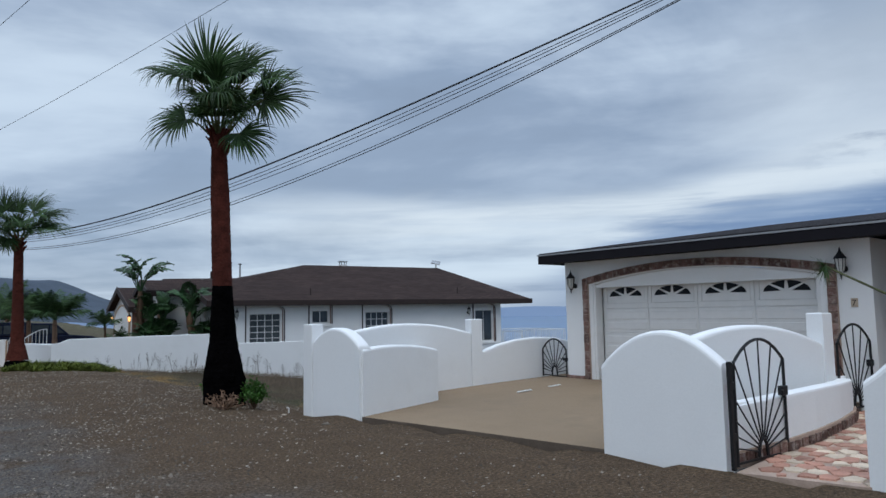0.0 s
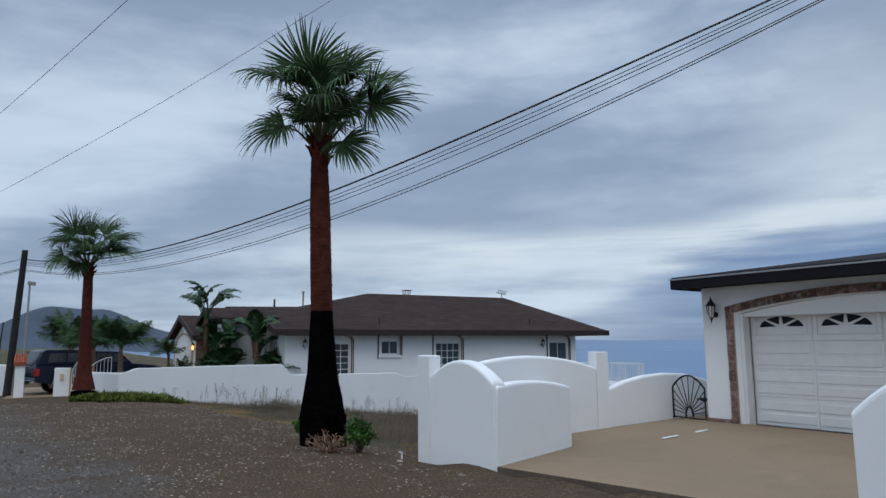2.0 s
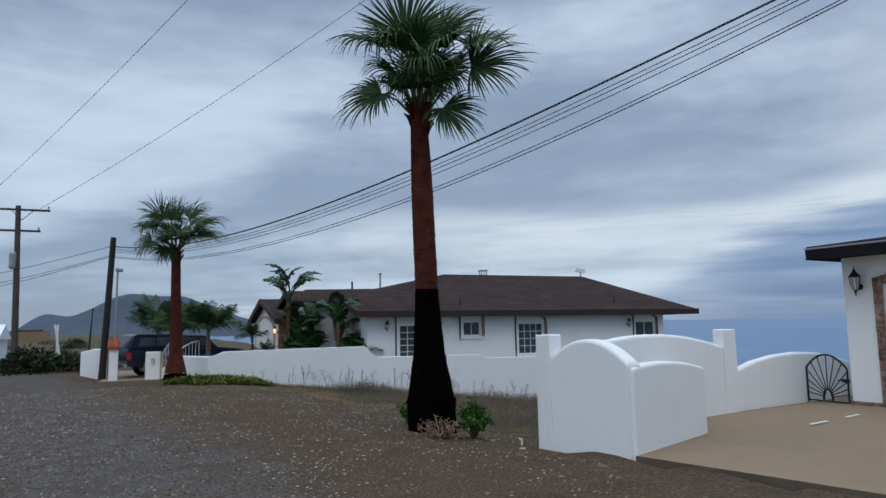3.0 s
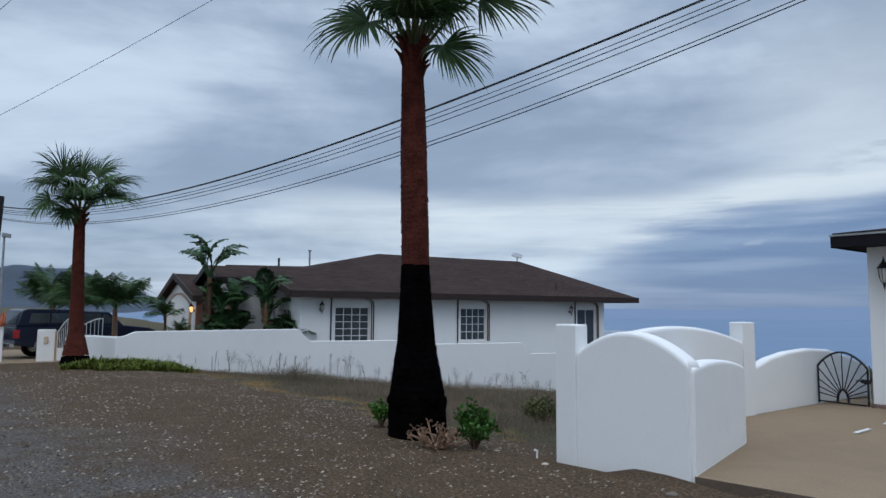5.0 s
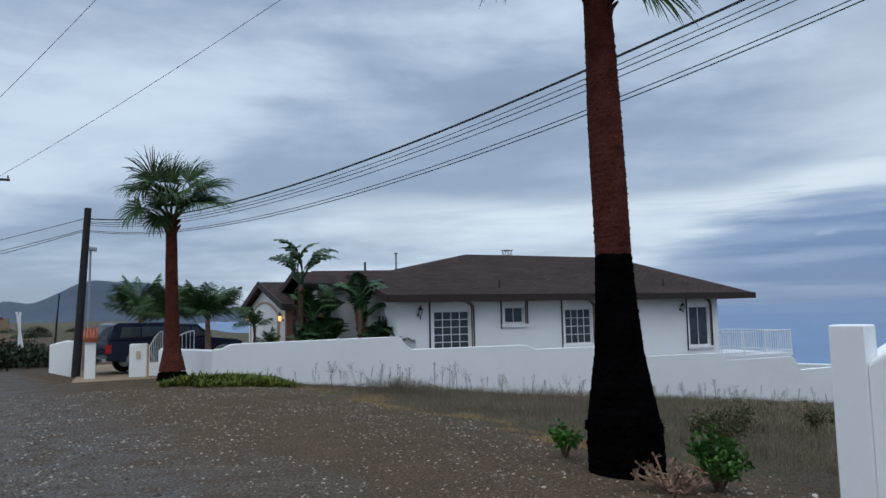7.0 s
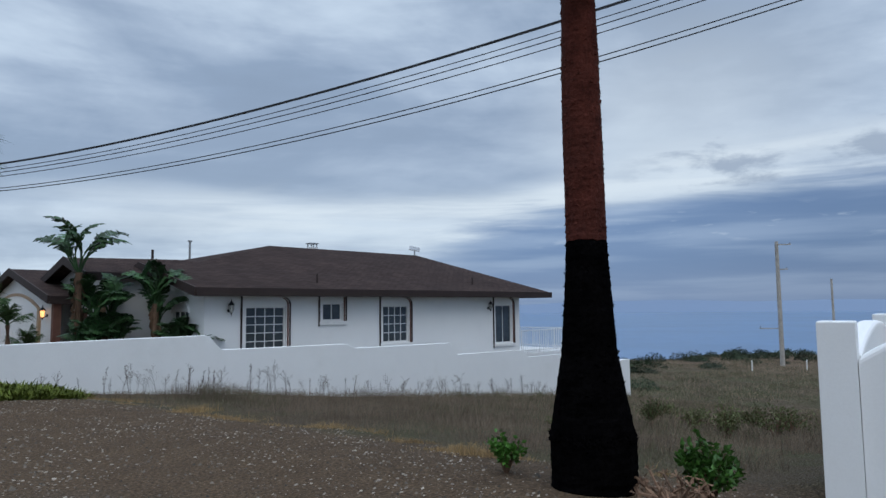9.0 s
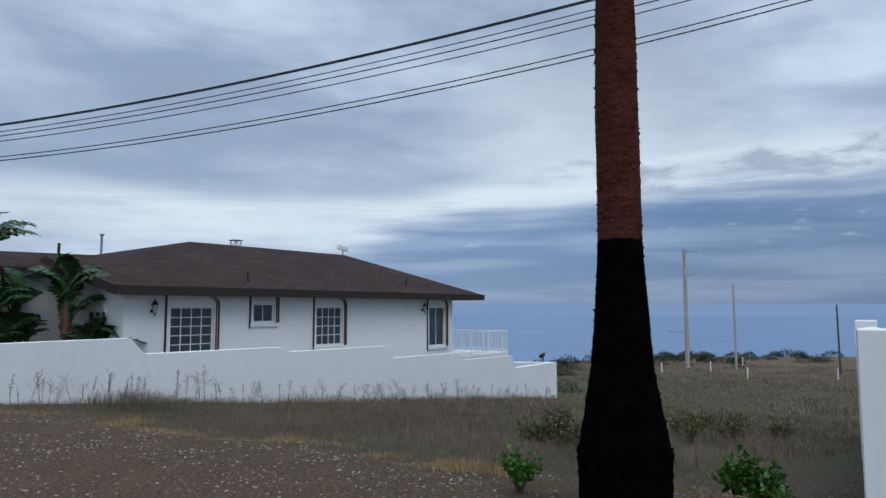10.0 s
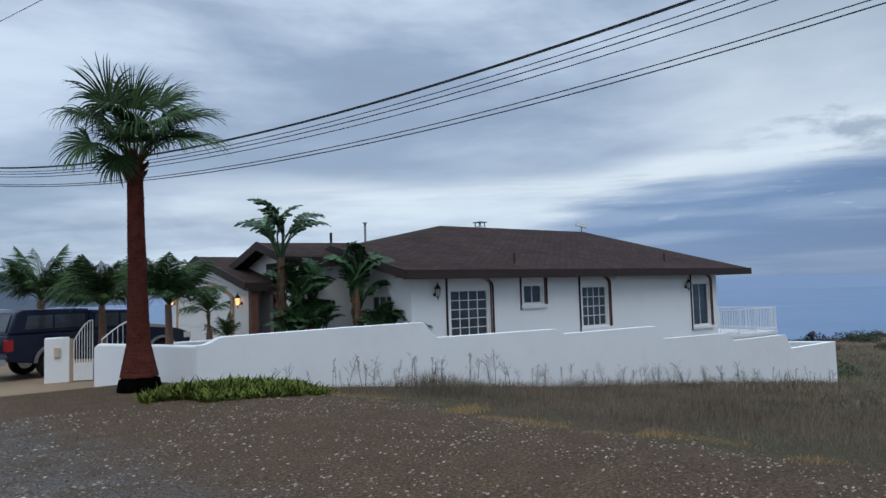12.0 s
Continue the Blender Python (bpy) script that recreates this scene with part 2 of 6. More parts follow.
PALE_POLE = material("pale_pole", (0.36, 0.34, 0.31), 0.9, 0.2, 3, 0.3, 30)
PALE_CHIP = material("pale_stone_chip", (0.33, 0.285, 0.235), 0.9, 0.2, 10, 0.3, 60, rand=0.35)
PVC = material("white_pvc", (0.75, 0.75, 0.73), 0.4, 0.05, 5, 0.0, 50)


def glow(name, colour, strength):
    m = bpy.data.materials.new(name)
    m.use_nodes = True
    b = m.node_tree.nodes["Principled BSDF"]
    b.inputs["Base Color"].default_value = (*colour, 1)
    b.inputs["Emission Color"].default_value = (*colour, 1)
    b.inputs["Emission Strength"].default_value = strength
    return m


BULB = glow("lit_bulb", (1.0, 0.50, 0.18), 2.0)

# ---- mesh tools ----


def add(bm, verts, faces):
    vs = [bm.verts.new(v) for v in verts]
    for f in faces:
        try:
            bm.faces.new([vs[i] for i in f])
        except ValueError:
            pass
    return vs


def box(bm, x0, x1, y0, y1, z0, z1, m=None):
    pts = [Vector((x, y, z)) for z in (z0, z1) for y in (y0, y1) for x in (x0, x1)]
    if m is not None:
        pts = [m @ p for p in pts]
    return add(bm, pts, [(0, 2, 3, 1), (4, 5, 7, 6), (0, 1, 5, 4), (2, 6, 7, 3), (0, 4, 6, 2), (1, 3, 7, 5)])


def tube(bm, path, radii, sides=8, caps=True):
    """A round bar along a path, with a radius at each point."""
    path = [Vector(p) for p in path]
    rings = []
    for i, p in enumerate(path):
        d = (path[min(i + 1, len(path) - 1)] - path[max(i - 1, 0)]).normalized()
        side = d.cross(Vector((0, 0, 1)))
        if side.length < 0.05:
            side = d.cross(Vector((0, 1, 0)))
        side.normalize()
        up = side.cross(d)
        r = radii[i] if isinstance(radii, (list, tuple)) else radii
        rings.append([bm.verts.new(p + (side * math.cos(2 * math.pi * k / sides) + up * math.sin(2 * math.pi * k / sides)) * r) for k in range(sides)])
    for a, b in zip(rings, rings[1:]):
        for k in range(sides):
            bm.faces.new((a[k], a[(k + 1) % sides], b[(k + 1) % sides], b[k]))
    if caps:
        bm.faces.new(rings[0][::-1])
        bm.faces.new(rings[-1])


def prism(bm, outline, depth, m):
    """An outline in a plane (u, v), made thick along w from 0 to depth; m takes (u, w, v) into the world."""
    n = len(outline)
    front = [bm.verts.new(m @ Vector((u, 0, v))) for u, v in outline]
    back = [bm.verts.new(m @ Vector((u, depth, v))) for u, v in outline]
    f = [bm.faces.new(front), bm.faces.new(back[::-1])]
    for i in range(n):
        f.append(bm.faces.new((front[i], back[i], back[(i + 1) % n], front[(i + 1) % n])))
    return f


def bevel(bm, width, segments=2, angle=0.5):
    bm.normal_update()
    edges = [e for e in bm.edges if len(e.link_faces) == 2 and e.calc_face_angle(0) > angle]
    bmesh.ops.bevel(bm, geom=edges, offset=width, segments=segments, affect="EDGES", profile=0.6, clamp_overlap=True)


def finish(name, bm, mat, smooth=False):
    bmesh.ops.recalc_face_normals(bm, faces=bm.faces)
    me = bpy.data.meshes.new(name)
    bm.to_mesh(me)
    bm.free()
    for p in me.polygons:
        p.use_smooth = smooth
    for mm in mat if isinstance(mat, (list, tuple)) else [mat]:
        me.materials.append(mm)
    return me


def mesh_ob(name, bm, mat, smooth=False):
    return new(name, finish(name, bm, mat, smooth))


def part(name, bm, mat, parent, label="", smooth=False):
    ob = mesh_ob(name, bm, mat, smooth)
    ob.parent = parent
    return tagged(ob, label)


def empty(name, label, category, at=(0, 0, 0), group="", kind=""):
    ob = new(name)
    ob.location = at
    ob.empty_display_size = 0.2
    return tagged(ob, label, category, group, kind)


def clamp01(v):
    return max(0.0, min(1.0, v))


def ease(v, a, b):
    v = clamp01((v - a) / (b - a))
    return v * v * (3 - 2 * v)


# ---- ground ----


def gz(x, y):
    """Height of the ground: level along the track, falling towards the sea."""
    start = 5.6 - 2.2 * clamp01((y - 14) / 15)
    d = x - start
    near = 0.105 * max(0.0, d) * ease(d, -1.0, 3.0)
    far = 3.0 + (d - 28.5) * 0.036
    drop = near if d < 28.5 else far
    fall = ease(y, 13.2, 14.8) if x > 8.2 else ease(y, 12.0, 14.4)
    if x > 30:
        fall = max(fall, ease(x, 30, 45))
    z = -drop * fall
    z += 2.6 * ease(x, 60, 110) * ease(y, 60, 10) * 0.6
    n = noise.noise((x * 0.13, y * 0.13, 0.3)) * 0.10 * ease(abs(x - 2), 3, 14) + noise.noise((x * 0.7, y * 0.7, 4.0)) * 0.02
    z += n * (0.35 if x < 8 else 1.0)
    # the drive of the white house lies lower
    z -= 0.32 * ease(y, 30.3, 33.6) * ease(y, 45, 42.5) * ease(x, -1.2, 0.4) * ease(x, 7.0, 5.2)
    edge = max(x - 98, min(y - 46, (x - 33) * 1.2)) + 7 * noise.noise((x * 0.05, y * 0.05, 1.0))
    if edge > 0:
        z -= 27 * ease(edge, 0, 30)
    if y < 14.0:
        line = 7.7 + (12.0 - y) * 0.30
        z -= (0.055 - 0.035 * ease(y, 11.0, 13.0)) * ease(x, line - 1.2, line - 0.1) * ease(y, 14.0, 13.4)
        if x > line + 0.3:
            z -= 0.25 * ease(y, 14.0, 13.4)
    return z


def axis_steps(lo, a, b, hi, fine_step):
    out, v, s = [], a, fine_step
    while v < b:
        out.append(v)
        v += fine_step
    while v < hi:
        out.append(v)
        s *= 1.16
        v += s
    out.append(hi)
    v, s, low = a, fine_step, []
    while v > lo:
        s *= 1.16
        v -= s
        low.append(max(v, lo))
    return low[::-1] + out


def build_ground():
    xs, ys = axis_steps(-2200, -4, 34, 160, 0.45), axis_steps(-1500, -4, 34, 2600, 0.45)
    verts = [(x, y, gz(x, y)) for y in ys for x in xs]
    nx = len(xs)
    faces = [(j * nx + i, j * nx + i + 1, (j + 1) * nx + i + 1, (j + 1) * nx + i) for j in range(len(ys) - 1) for i in range(nx - 1)]
    me = bpy.data.meshes.new("ground")
    me.from_pydata(verts, [], faces)
    for p in me.polygons:
        p.use_smooth = True
    m = bpy.data.materials.new("dirt_and_gravel")
    m.use_nodes = True
    nt = m.node_tree
    N, L = nt.nodes.new, nt.links.new
    b = nt.nodes["Principled BSDF"]
    co = N("ShaderNodeTexCoord").outputs["Object"]
    sep = N("ShaderNodeSeparateXYZ")
    L(co, sep.inputs[0])

    def nz(s, d=6.0, r=0.6):
        n = N("ShaderNodeTexNoise")
        L(co, n.inputs["Vector"])
        n.inputs["Scale"].default_value, n.inputs["Detail"].default_value, n.inputs["Roughness"].default_value = s, d, r
        return n.outputs["Fac"]

    def op(kind, a, c, clamp=False):
        n = N("ShaderNodeMath")
        n.operation, n.use_clamp = kind, clamp
        for i, v in enumerate((a, c)):
            if isinstance(v, (int, float)):
                n.inputs[i].default_value = v
            else:
                L(v, n.inputs[i])
        return n.outputs[0]

    def rng(v, a, c, d=0.0, e=1.0):
        n = N("ShaderNodeMapRange")
        n.interpolation_type = "SMOOTHSTEP"
        L(v, n.inputs[0])
        for i, k in enumerate((a, c, d, e)):
            n.inputs[i + 1].default_value = k
        return n.outputs[0]

    def mix(f, a, c):
        n = N("ShaderNodeMix")
        n.data_type = "RGBA"
        L(f, n.inputs[0])
        for i, v in ((6, a), (7, c)):
            if isinstance(v, tuple):
                n.inputs[i].default_value = (*v, 1)
            else:
                L(v, n.inputs[i])
        return n.outputs[2]

    big, mid, fine = nz(0.45), nz(2.2), nz(26, 3, 0.7)
    vor = N("ShaderNodeTexVoronoi")
    L(co, vor.inputs["Vector"])
    vor.inputs["Scale"].default_value = 34
    stones = rng(vor.outputs["Distance"], 0.34, 0.10)
    vorb = N("ShaderNodeTexVoronoi")
    L(co, vorb.inputs["Vector"])
    vorb.inputs["Scale"].default_value = 90
    grit = rng(vorb.outputs["Distance"], 0.45, 0.1)
    tint = N("ShaderNodeSeparateColor")
    L(vor.outputs["Color"], tint.inputs[0])
    # worn wheel track of grey gravel, brown verge, weedy lot
    line = op("ADD", sep.outputs[0], op("MULTIPLY", sep.outputs[1], 0.20))
    track = rng(op("ADD", line, op("MULTIPLY", op("SUBTRACT", big, 0.5), 4.0)), 6.9, 4.9)
    brown = mix(mid, (0.064, 0.042, 0.025), (0.160, 0.106, 0.062))
    grey = mix(mid, (0.076, 0.068, 0.062), (0.165, 0.150, 0.138))
    lot = mix(rng(big, 0.35, 0.65), (0.098, 0.072, 0.046), (0.075, 0.075, 0.035))
    col = mix(op("MULTIPLY", track, rng(mid, 0.25, 0.6)), brown, grey)
    wild = rng(op("ADD", op("ADD", sep.outputs[0], op("MULTIPLY", sep.outputs[1], 0.20)), op("MULTIPLY", op("SUBTRACT", mid, 0.5), 1.6)), 10.6, 12.0)
    col = mix(wild, col, lot)
    field = rng(op("ADD", sep.outputs[0], op("MULTIPLY", big, 22.0)), 62, 80)
    col = mix(field, col, (0.145, 0.100, 0.066))
    pick = rng(tint.outputs[0], 0.70, 0.92)
    col = mix(op("MULTIPLY", op("MULTIPLY", stones, pick), 0.8), col, (0.33, 0.28, 0.23))
    col = mix(op("MULTIPLY", grit, rng(fine, 0.45, 0.7, 0.0, 0.35)), col, (0.20, 0.165, 0.135))
    dark = N("ShaderNodeVectorMath")
    dark.operation = "SCALE"
    L(col, dark.inputs[0])
    L(rng(fine, 0.3, 0.68, 0.42, 1.5), dark.inputs["Scale"])
    L(dark.outputs[0], b.inputs["Base Color"])
    b.inputs["Roughness"].default_value = 0.95
    b.inputs["Specular IOR Level"].default_value = 0.2
    bp = N("ShaderNodeBump")
    bp.inputs["Strength"].default_value, bp.inputs["Distance"].default_value = 1.0, 0.05
    L(op("ADD", op("MULTIPLY", stones, 0.5), op("ADD", fine, op("MULTIPLY", grit, 0.3))), bp.inputs["Height"])
    L(bp.outputs[0], b.inputs["Normal"])
    me.materials.append(m)
    tagged(new("ground", me), "brown dirt and grey gravel track beside a weedy lot", "ground", kind="structure")


build_ground()

SEA = -29.0


def build_sea():
    bm = bmesh.new()
    add(bm, [(120, -2600, SEA), (2900, -2600, SEA), (2900, 4200, SEA), (120, 4200, SEA)], [(0, 1, 2, 3)])
    m = material("sea_water", (0.070, 0.150, 0.275), 0.35, 0.12, 0.006, 0.0, 0.05, spec=0.35)
    ob = mesh_ob("water", bm, m)
    tagged(ob, "calm blue-grey sea below the cliffs", "sea", kind="structure")
    # the far shore: mountains over the water, their haze painted as a blue glow
    bm = bmesh.new()
    pts = []
    for i in range(121):
        a = radians(-12 + i * 1.15)
        d = 2840
        hgt = 9 + 11 * (noise.noise((i * 0.07, 5.0, 0)) + 0.6 * noise.noise((i * 0.19, 8.0, 0))) + 5 * ease(i, 40, 80)
        pts.append((d * math.sin(a), d * math.cos(a), max(hgt, 3) + 3))
    for (ax, ay, ah), (bx, by, bh) in zip(pts, pts[1:]):
        k = 1.12
        add(bm, [(ax, ay, SEA - 1), (bx, by, SEA - 1), (bx * k, by * k, bh), (ax * k, ay * k, ah)], [(0, 1, 2, 3)])
    # dim blue emission stands in for the distance haze
    m = glow("haze_glow_mountain", (0.13, 0.205, 0.345), 0.80)
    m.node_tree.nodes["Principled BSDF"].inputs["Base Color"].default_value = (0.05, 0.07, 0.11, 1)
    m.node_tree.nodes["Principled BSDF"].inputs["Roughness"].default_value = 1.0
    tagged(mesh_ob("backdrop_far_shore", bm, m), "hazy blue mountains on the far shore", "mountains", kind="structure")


build_sea()


def build_hill():
    """The dark cone-shaped hill inland, with a lower shoulder."""
    bm = bmesh.new()
    n, rings, grid = 72, 22, []
    cx, cy = -8.0, 780.0
    for j in range(rings + 1):
        f = j / rings
        row = []
        for i in range(n):
            a = 2 * math.pi * i / n
            r = (8 + 122 * f) * (1.3 if math.cos(a) > 0 else 1.0)
            x, y = cx + r * math.cos(a), cy + r * math.sin(a)
            top = 47 * (1 - f) ** 1.1 + 3.5 * math.sin(f * 9) * (1 - f)
            top = min(top, 42) + 10 * math.exp(-(((x - cx + 92) / 17) ** 2 + ((y - cy) / 50) ** 2))
            row.append(bm.verts.new((x, y, top - 3 + 2.5 * noise.noise((x * 0.03, y * 0.03, 1)))))
        grid.append(row)
    for a, b in zip(grid, grid[1:]):
        for i in range(n):
            bm.faces.new((a[i], a[(i + 1) % n], b[(i + 1) % n], b[i]))
    bm.faces.new(grid[0])
    # bluish base colour paints the haze of distance onto the hill
    tagged(mesh_ob("backdrop_hill", bm, material("haze_tinted_hill", (0.062, 0.080, 0.105), 1.0, 0.12, 0.02, 0.0, 0.2), True), "dark hazy cone-shaped hill inland", "hill", kind="structure")


build_hill()

# ---- stucco boundary walls ----


def wall_run(name, a, b, tops, bottom, depth, mat=None, kind="structure", label="", category="wall", round_=0.05, flip=False):
    """A stucco wall from a to b (plan). tops: (metres along, height) of its upper line. bottom: height at each end."""
    a, b = Vector((*a, 0)), Vector((*b, 0))
    d = (b - a).normalized()
    n = Vector((-d.y, d.x, 0)) * (-1 if flip else 1)
    m = Matrix(((d.x, n.x, 0, a.x), (d.y, n.y, 0, a.y), (0, 0, 1, 0), (0, 0, 0, 1)))
    bm = bmesh.new()
    ln = (b - a).length
    outline = [(0.0, bottom[0]), (ln, bottom[1])] + [(min(max(s, 0), ln), z) for s, z in reversed(tops)]
    prism(bm, outline, depth, m)
    if round_:
        bm.normal_update()
        lo = max(bottom) + 0.25
        edges = [e for e in bm.edges if len(e.link_faces) == 2 and e.calc_face_angle(0) > 0.9 and min(v.co.z for v in e.verts) > lo]
        bmesh.ops.bevel(bm, geom=edges, offset=round_, segments=3, affect="EDGES", profile=0.5, clamp_overlap=True)
    return tagged(mesh_ob(name, bm, mat or STUCCO), label, category, kind=kind)


def arch(s0, s1, z0, z1, rise, n=18):
    """Points of a curved crest from (s0, z0) to (s1, z1)."""
    out = []
    for i in range(n + 1):
        f = i / n
        out.append((s0 + (s1 - s0) * f, z0 + (z1 - z0) * f + rise * (1 - (2 * f - 1) ** 2)))
    return out


def wave(s, z0, z1, w=0.45, n=8):
    """A soft step down in a crest, over a width w."""
    return [(s + w * i / n, z0 + (z1 - z0) * ease(i, 0, n)) for i in range(n + 1)]


# stepped wall in front of the white house
FY = 29.3
crest = [(0.0, 0.78)] + wave(0.12, 0.78, 0.92, 0.45)
crest += [(3.35, 0.95)] + wave(5.5, 0.96, 0.55, 0.5) + wave(10.2, 0.52, 0.36, 0.45) + wave(14.95, 0.34, -0.12, 0.5) + wave(19.35, -0.16, -0.47, 0.45) + wave(23.65, -0.49, -1.09, 0.5) + [(28.15, -1.07)]
wall_run("wall_garden", (3.9, FY), (32.05, FY), crest, (-0.3, -3.6), 0.22, label="long white stucco garden wall stepping down the slope")
wall_run("wall_garden_bend", (2.70, 33.1), (3.895, FY + 0.02), [(0, 0.66), (0.14, 0.73), (3.97, 0.775)], (-0.4, -0.3), 0.2, label="white stucco garden wall bending back towards the gate")
wall_run("wall_garden_end", (32.05, FY + 0.22), (32.05, FY + 14), [(0, -1.09), (14, -1.6)], (-3.8, -4.2), 0.2, label="white stucco garden wall turning to the sea", flip=True)
wall_run("wall_inner_terrace", (4.4, 33.4), (7.2, 33.4), [(0, 0.62), (2.8, 0.62)], (-0.5, -0.5), 0.18, label="low white stucco wall inside the garden")
wall_run("wall_gate_post", (1.88, 34.82), (2.42, 34.74), [(0, 0.84), (0.545, 0.84)], (-0.5, -0.5), 0.30, label="white stucco gate post with a house plate", round_=0.04)
wall_run("wall_far_post", (-0.6, 36.6), (0.35, 36.5), [(0, 0.85), (0.5, 0.98), (0.95, 0.92)], (-0.4, -0.4), 0.30, label="low white stucco wall by the driveway", round_=0.04)

# walls at the drive of the grey-roofed house
wall_run("wall_pillar_drive", (7.46, 13.70), (7.505, 13.40), [(0, 1.50), (0.30, 1.50)], (-0.7, -0.7), 0.23, label="square white stucco pillar", round_=0.02)
wall_run("wall_pier_drive", (7.53, 13.40), (7.80, 12.0), arch(0, 1.426, 1.18, 1.13, 0.28), (-0.6, -0.4), 0.24, label="white stucco pier wall with an arched top")
wall_run("wall_wing_drive", (7.86, 11.97), (9.80, 12.76), arch(0, 2.09, 1.08, 0.98, 0.08), (-0.4, -0.4), 0.22, label="low curved white stucco wing wall")
wall_run("wall_wing_return", (9.82, 12.82), (9.98, 13.88), [(0, 0.98), (1.07, 0.96)], (-0.4, -0.4), 0.2, label="white stucco return of the wing wall")
wall_run("wall_arched_drive", (7.84, 13.44), (11.33, 13.86), arch(0, 3.51, 1.20, 1.22, 0.25), (-1.2, -1.2), 0.2, label="white stucco side wall with a long arched top")
wall_run("wall_post_drive", (11.335, 13.85), (11.62, 13.85), [(0, 1.51), (0.285, 1.51)], (-1.2, -1.2), 0.24, label="square white stucco post", round_=0.02)
wall_run("wall_low_drive", (11.625, 13.93), (15.2, 13.93), [(0, 0.80), (0.13, 0.81), (0.5, 0.93), (1.0, 1.02), (1.6, 1.06), (2.2, 1.03), (2.7, 0.92), (3.44, 0.72)], (-1.3, -1.6), 0.18, label="low white stucco wall with a wavy top")
wall_run("wall_pier_walk", (9.05, 7.69), (9.46, 6.31), arch(0, 1.44, 1.02, 1.08, 0.38), (-0.4, -0.4), 0.24, label="white stucco pier wall with an arched top")
wall_run("wall_pier_entry", (9.93, 5.10), (10.35, 3.7), [(0, 0.95), (0.06, 1.0)] + arch(0.1, 1.46, 1.03, 1.05, 0.36), (-0.4, -0.4), 0.24, label="white stucco pier wall beside the walk")
wall_run("wall_arched_walk", (9.45, 6.95), (12.62, 6.95), arch(0, 3.17, 1.20, 1.16, 0.27), (-0.3, -0.1), 0.2, label="white stucco side wall with a long arched top")
wall_run("wall_post_walk", (12.62, 6.92), (12.86, 6.92), [(0, 1.58), (0.24, 1.58)], (-0.1, -0.1), 0.24, label="square white stucco post", round_=0.02)
# low curved planter along the walk
PLAN = [(9.75, 6.42), (10.6, 6.36), (11.4, 6.40), (12.2, 6.52), (12.75, 6.66), (13.05, 6.80), (13.12, 6.94)]


def ribbon(pts, width, z0, z1, bm):
    """An upright band along a curved plan line, thickened towards its left."""
    pts = [Vector((*p, 0)) for p in pts]
    ins = []
    for i, p in enumerate(pts):
        d = (pts[min(i + 1, len(pts) - 1)] - pts[max(i - 1, 0)]).normalized()
        ins.append(p + Vector((-d.y, d.x, 0)) * width)
    zs = z0 if isinstance(z0, list) else [z0] * len(pts)
    ze = z1 if isinstance(z1, list) else [z1] * len(pts)
    ring = [[bm.verts.new((q.x, q.y, z)) for q, z in ((p, zs[i]), (p, ze[i]), (n, ze[i]), (n, zs[i]))] for i, (p, n) in enumerate(zip(pts, ins))]
    for a, b in zip(ring, ring[1:]):
        for k in range(4):
            bm.faces.new((a[k], b[k], b[(k + 1) % 4], a[(k + 1) % 4]))
    bm.faces.new(ring[0][::-1])
    bm.faces.new(ring[-1])


_bm = bmesh.new()
ribbon(PLAN, 0.2, -0.2, [0.60, 0.64, 0.66, 0.66, 0.65, 0.64, 0.64], _bm)
bevel(_bm, 0.03, 2, 0.9)
tagged(mesh_ob("wall_planter", _bm, STUCCO), "low curved white stucco planter wall", "wall", kind="structure")

# driveway slab


def build_drive():
    bm = bmesh.new()
    top = [(7.84, 11.98, -0.02), (8.4, 9.9, 0.0), (9.07, 7.66, 0.0), (9.75, 7.2, 0.0), (14.05, 7.2, 0.19), (13.36, 13.0, 0.19), (14.9, 13.9, 0.19), (10.0, 13.9, 0.02), (9.6, 12.8, 0.0)]
    rim = [bm.verts.new(p) for p in top]
    low = [bm.verts.new((x, y, -0.9)) for x, y, z in top]
    bm.faces.new(rim)
    bm.faces.new(low[::-1])
    for i in range(len(top)):
        j = (i + 1) % len(top)
        f = bm.faces.new((rim[i], low[i], low[j], rim[j]))
        f.material_index = 1
    tagged(mesh_ob("pavement_drive", bm, [CONCRETE, SLAB_EDGE]), "tan concrete driveway slab with a raised edge", "driveway", kind="structure")


build_drive()


def walk_z(x, y):
    return -0.045 + 0.055 * clamp01((x - 9.6) / 4.4) * 4


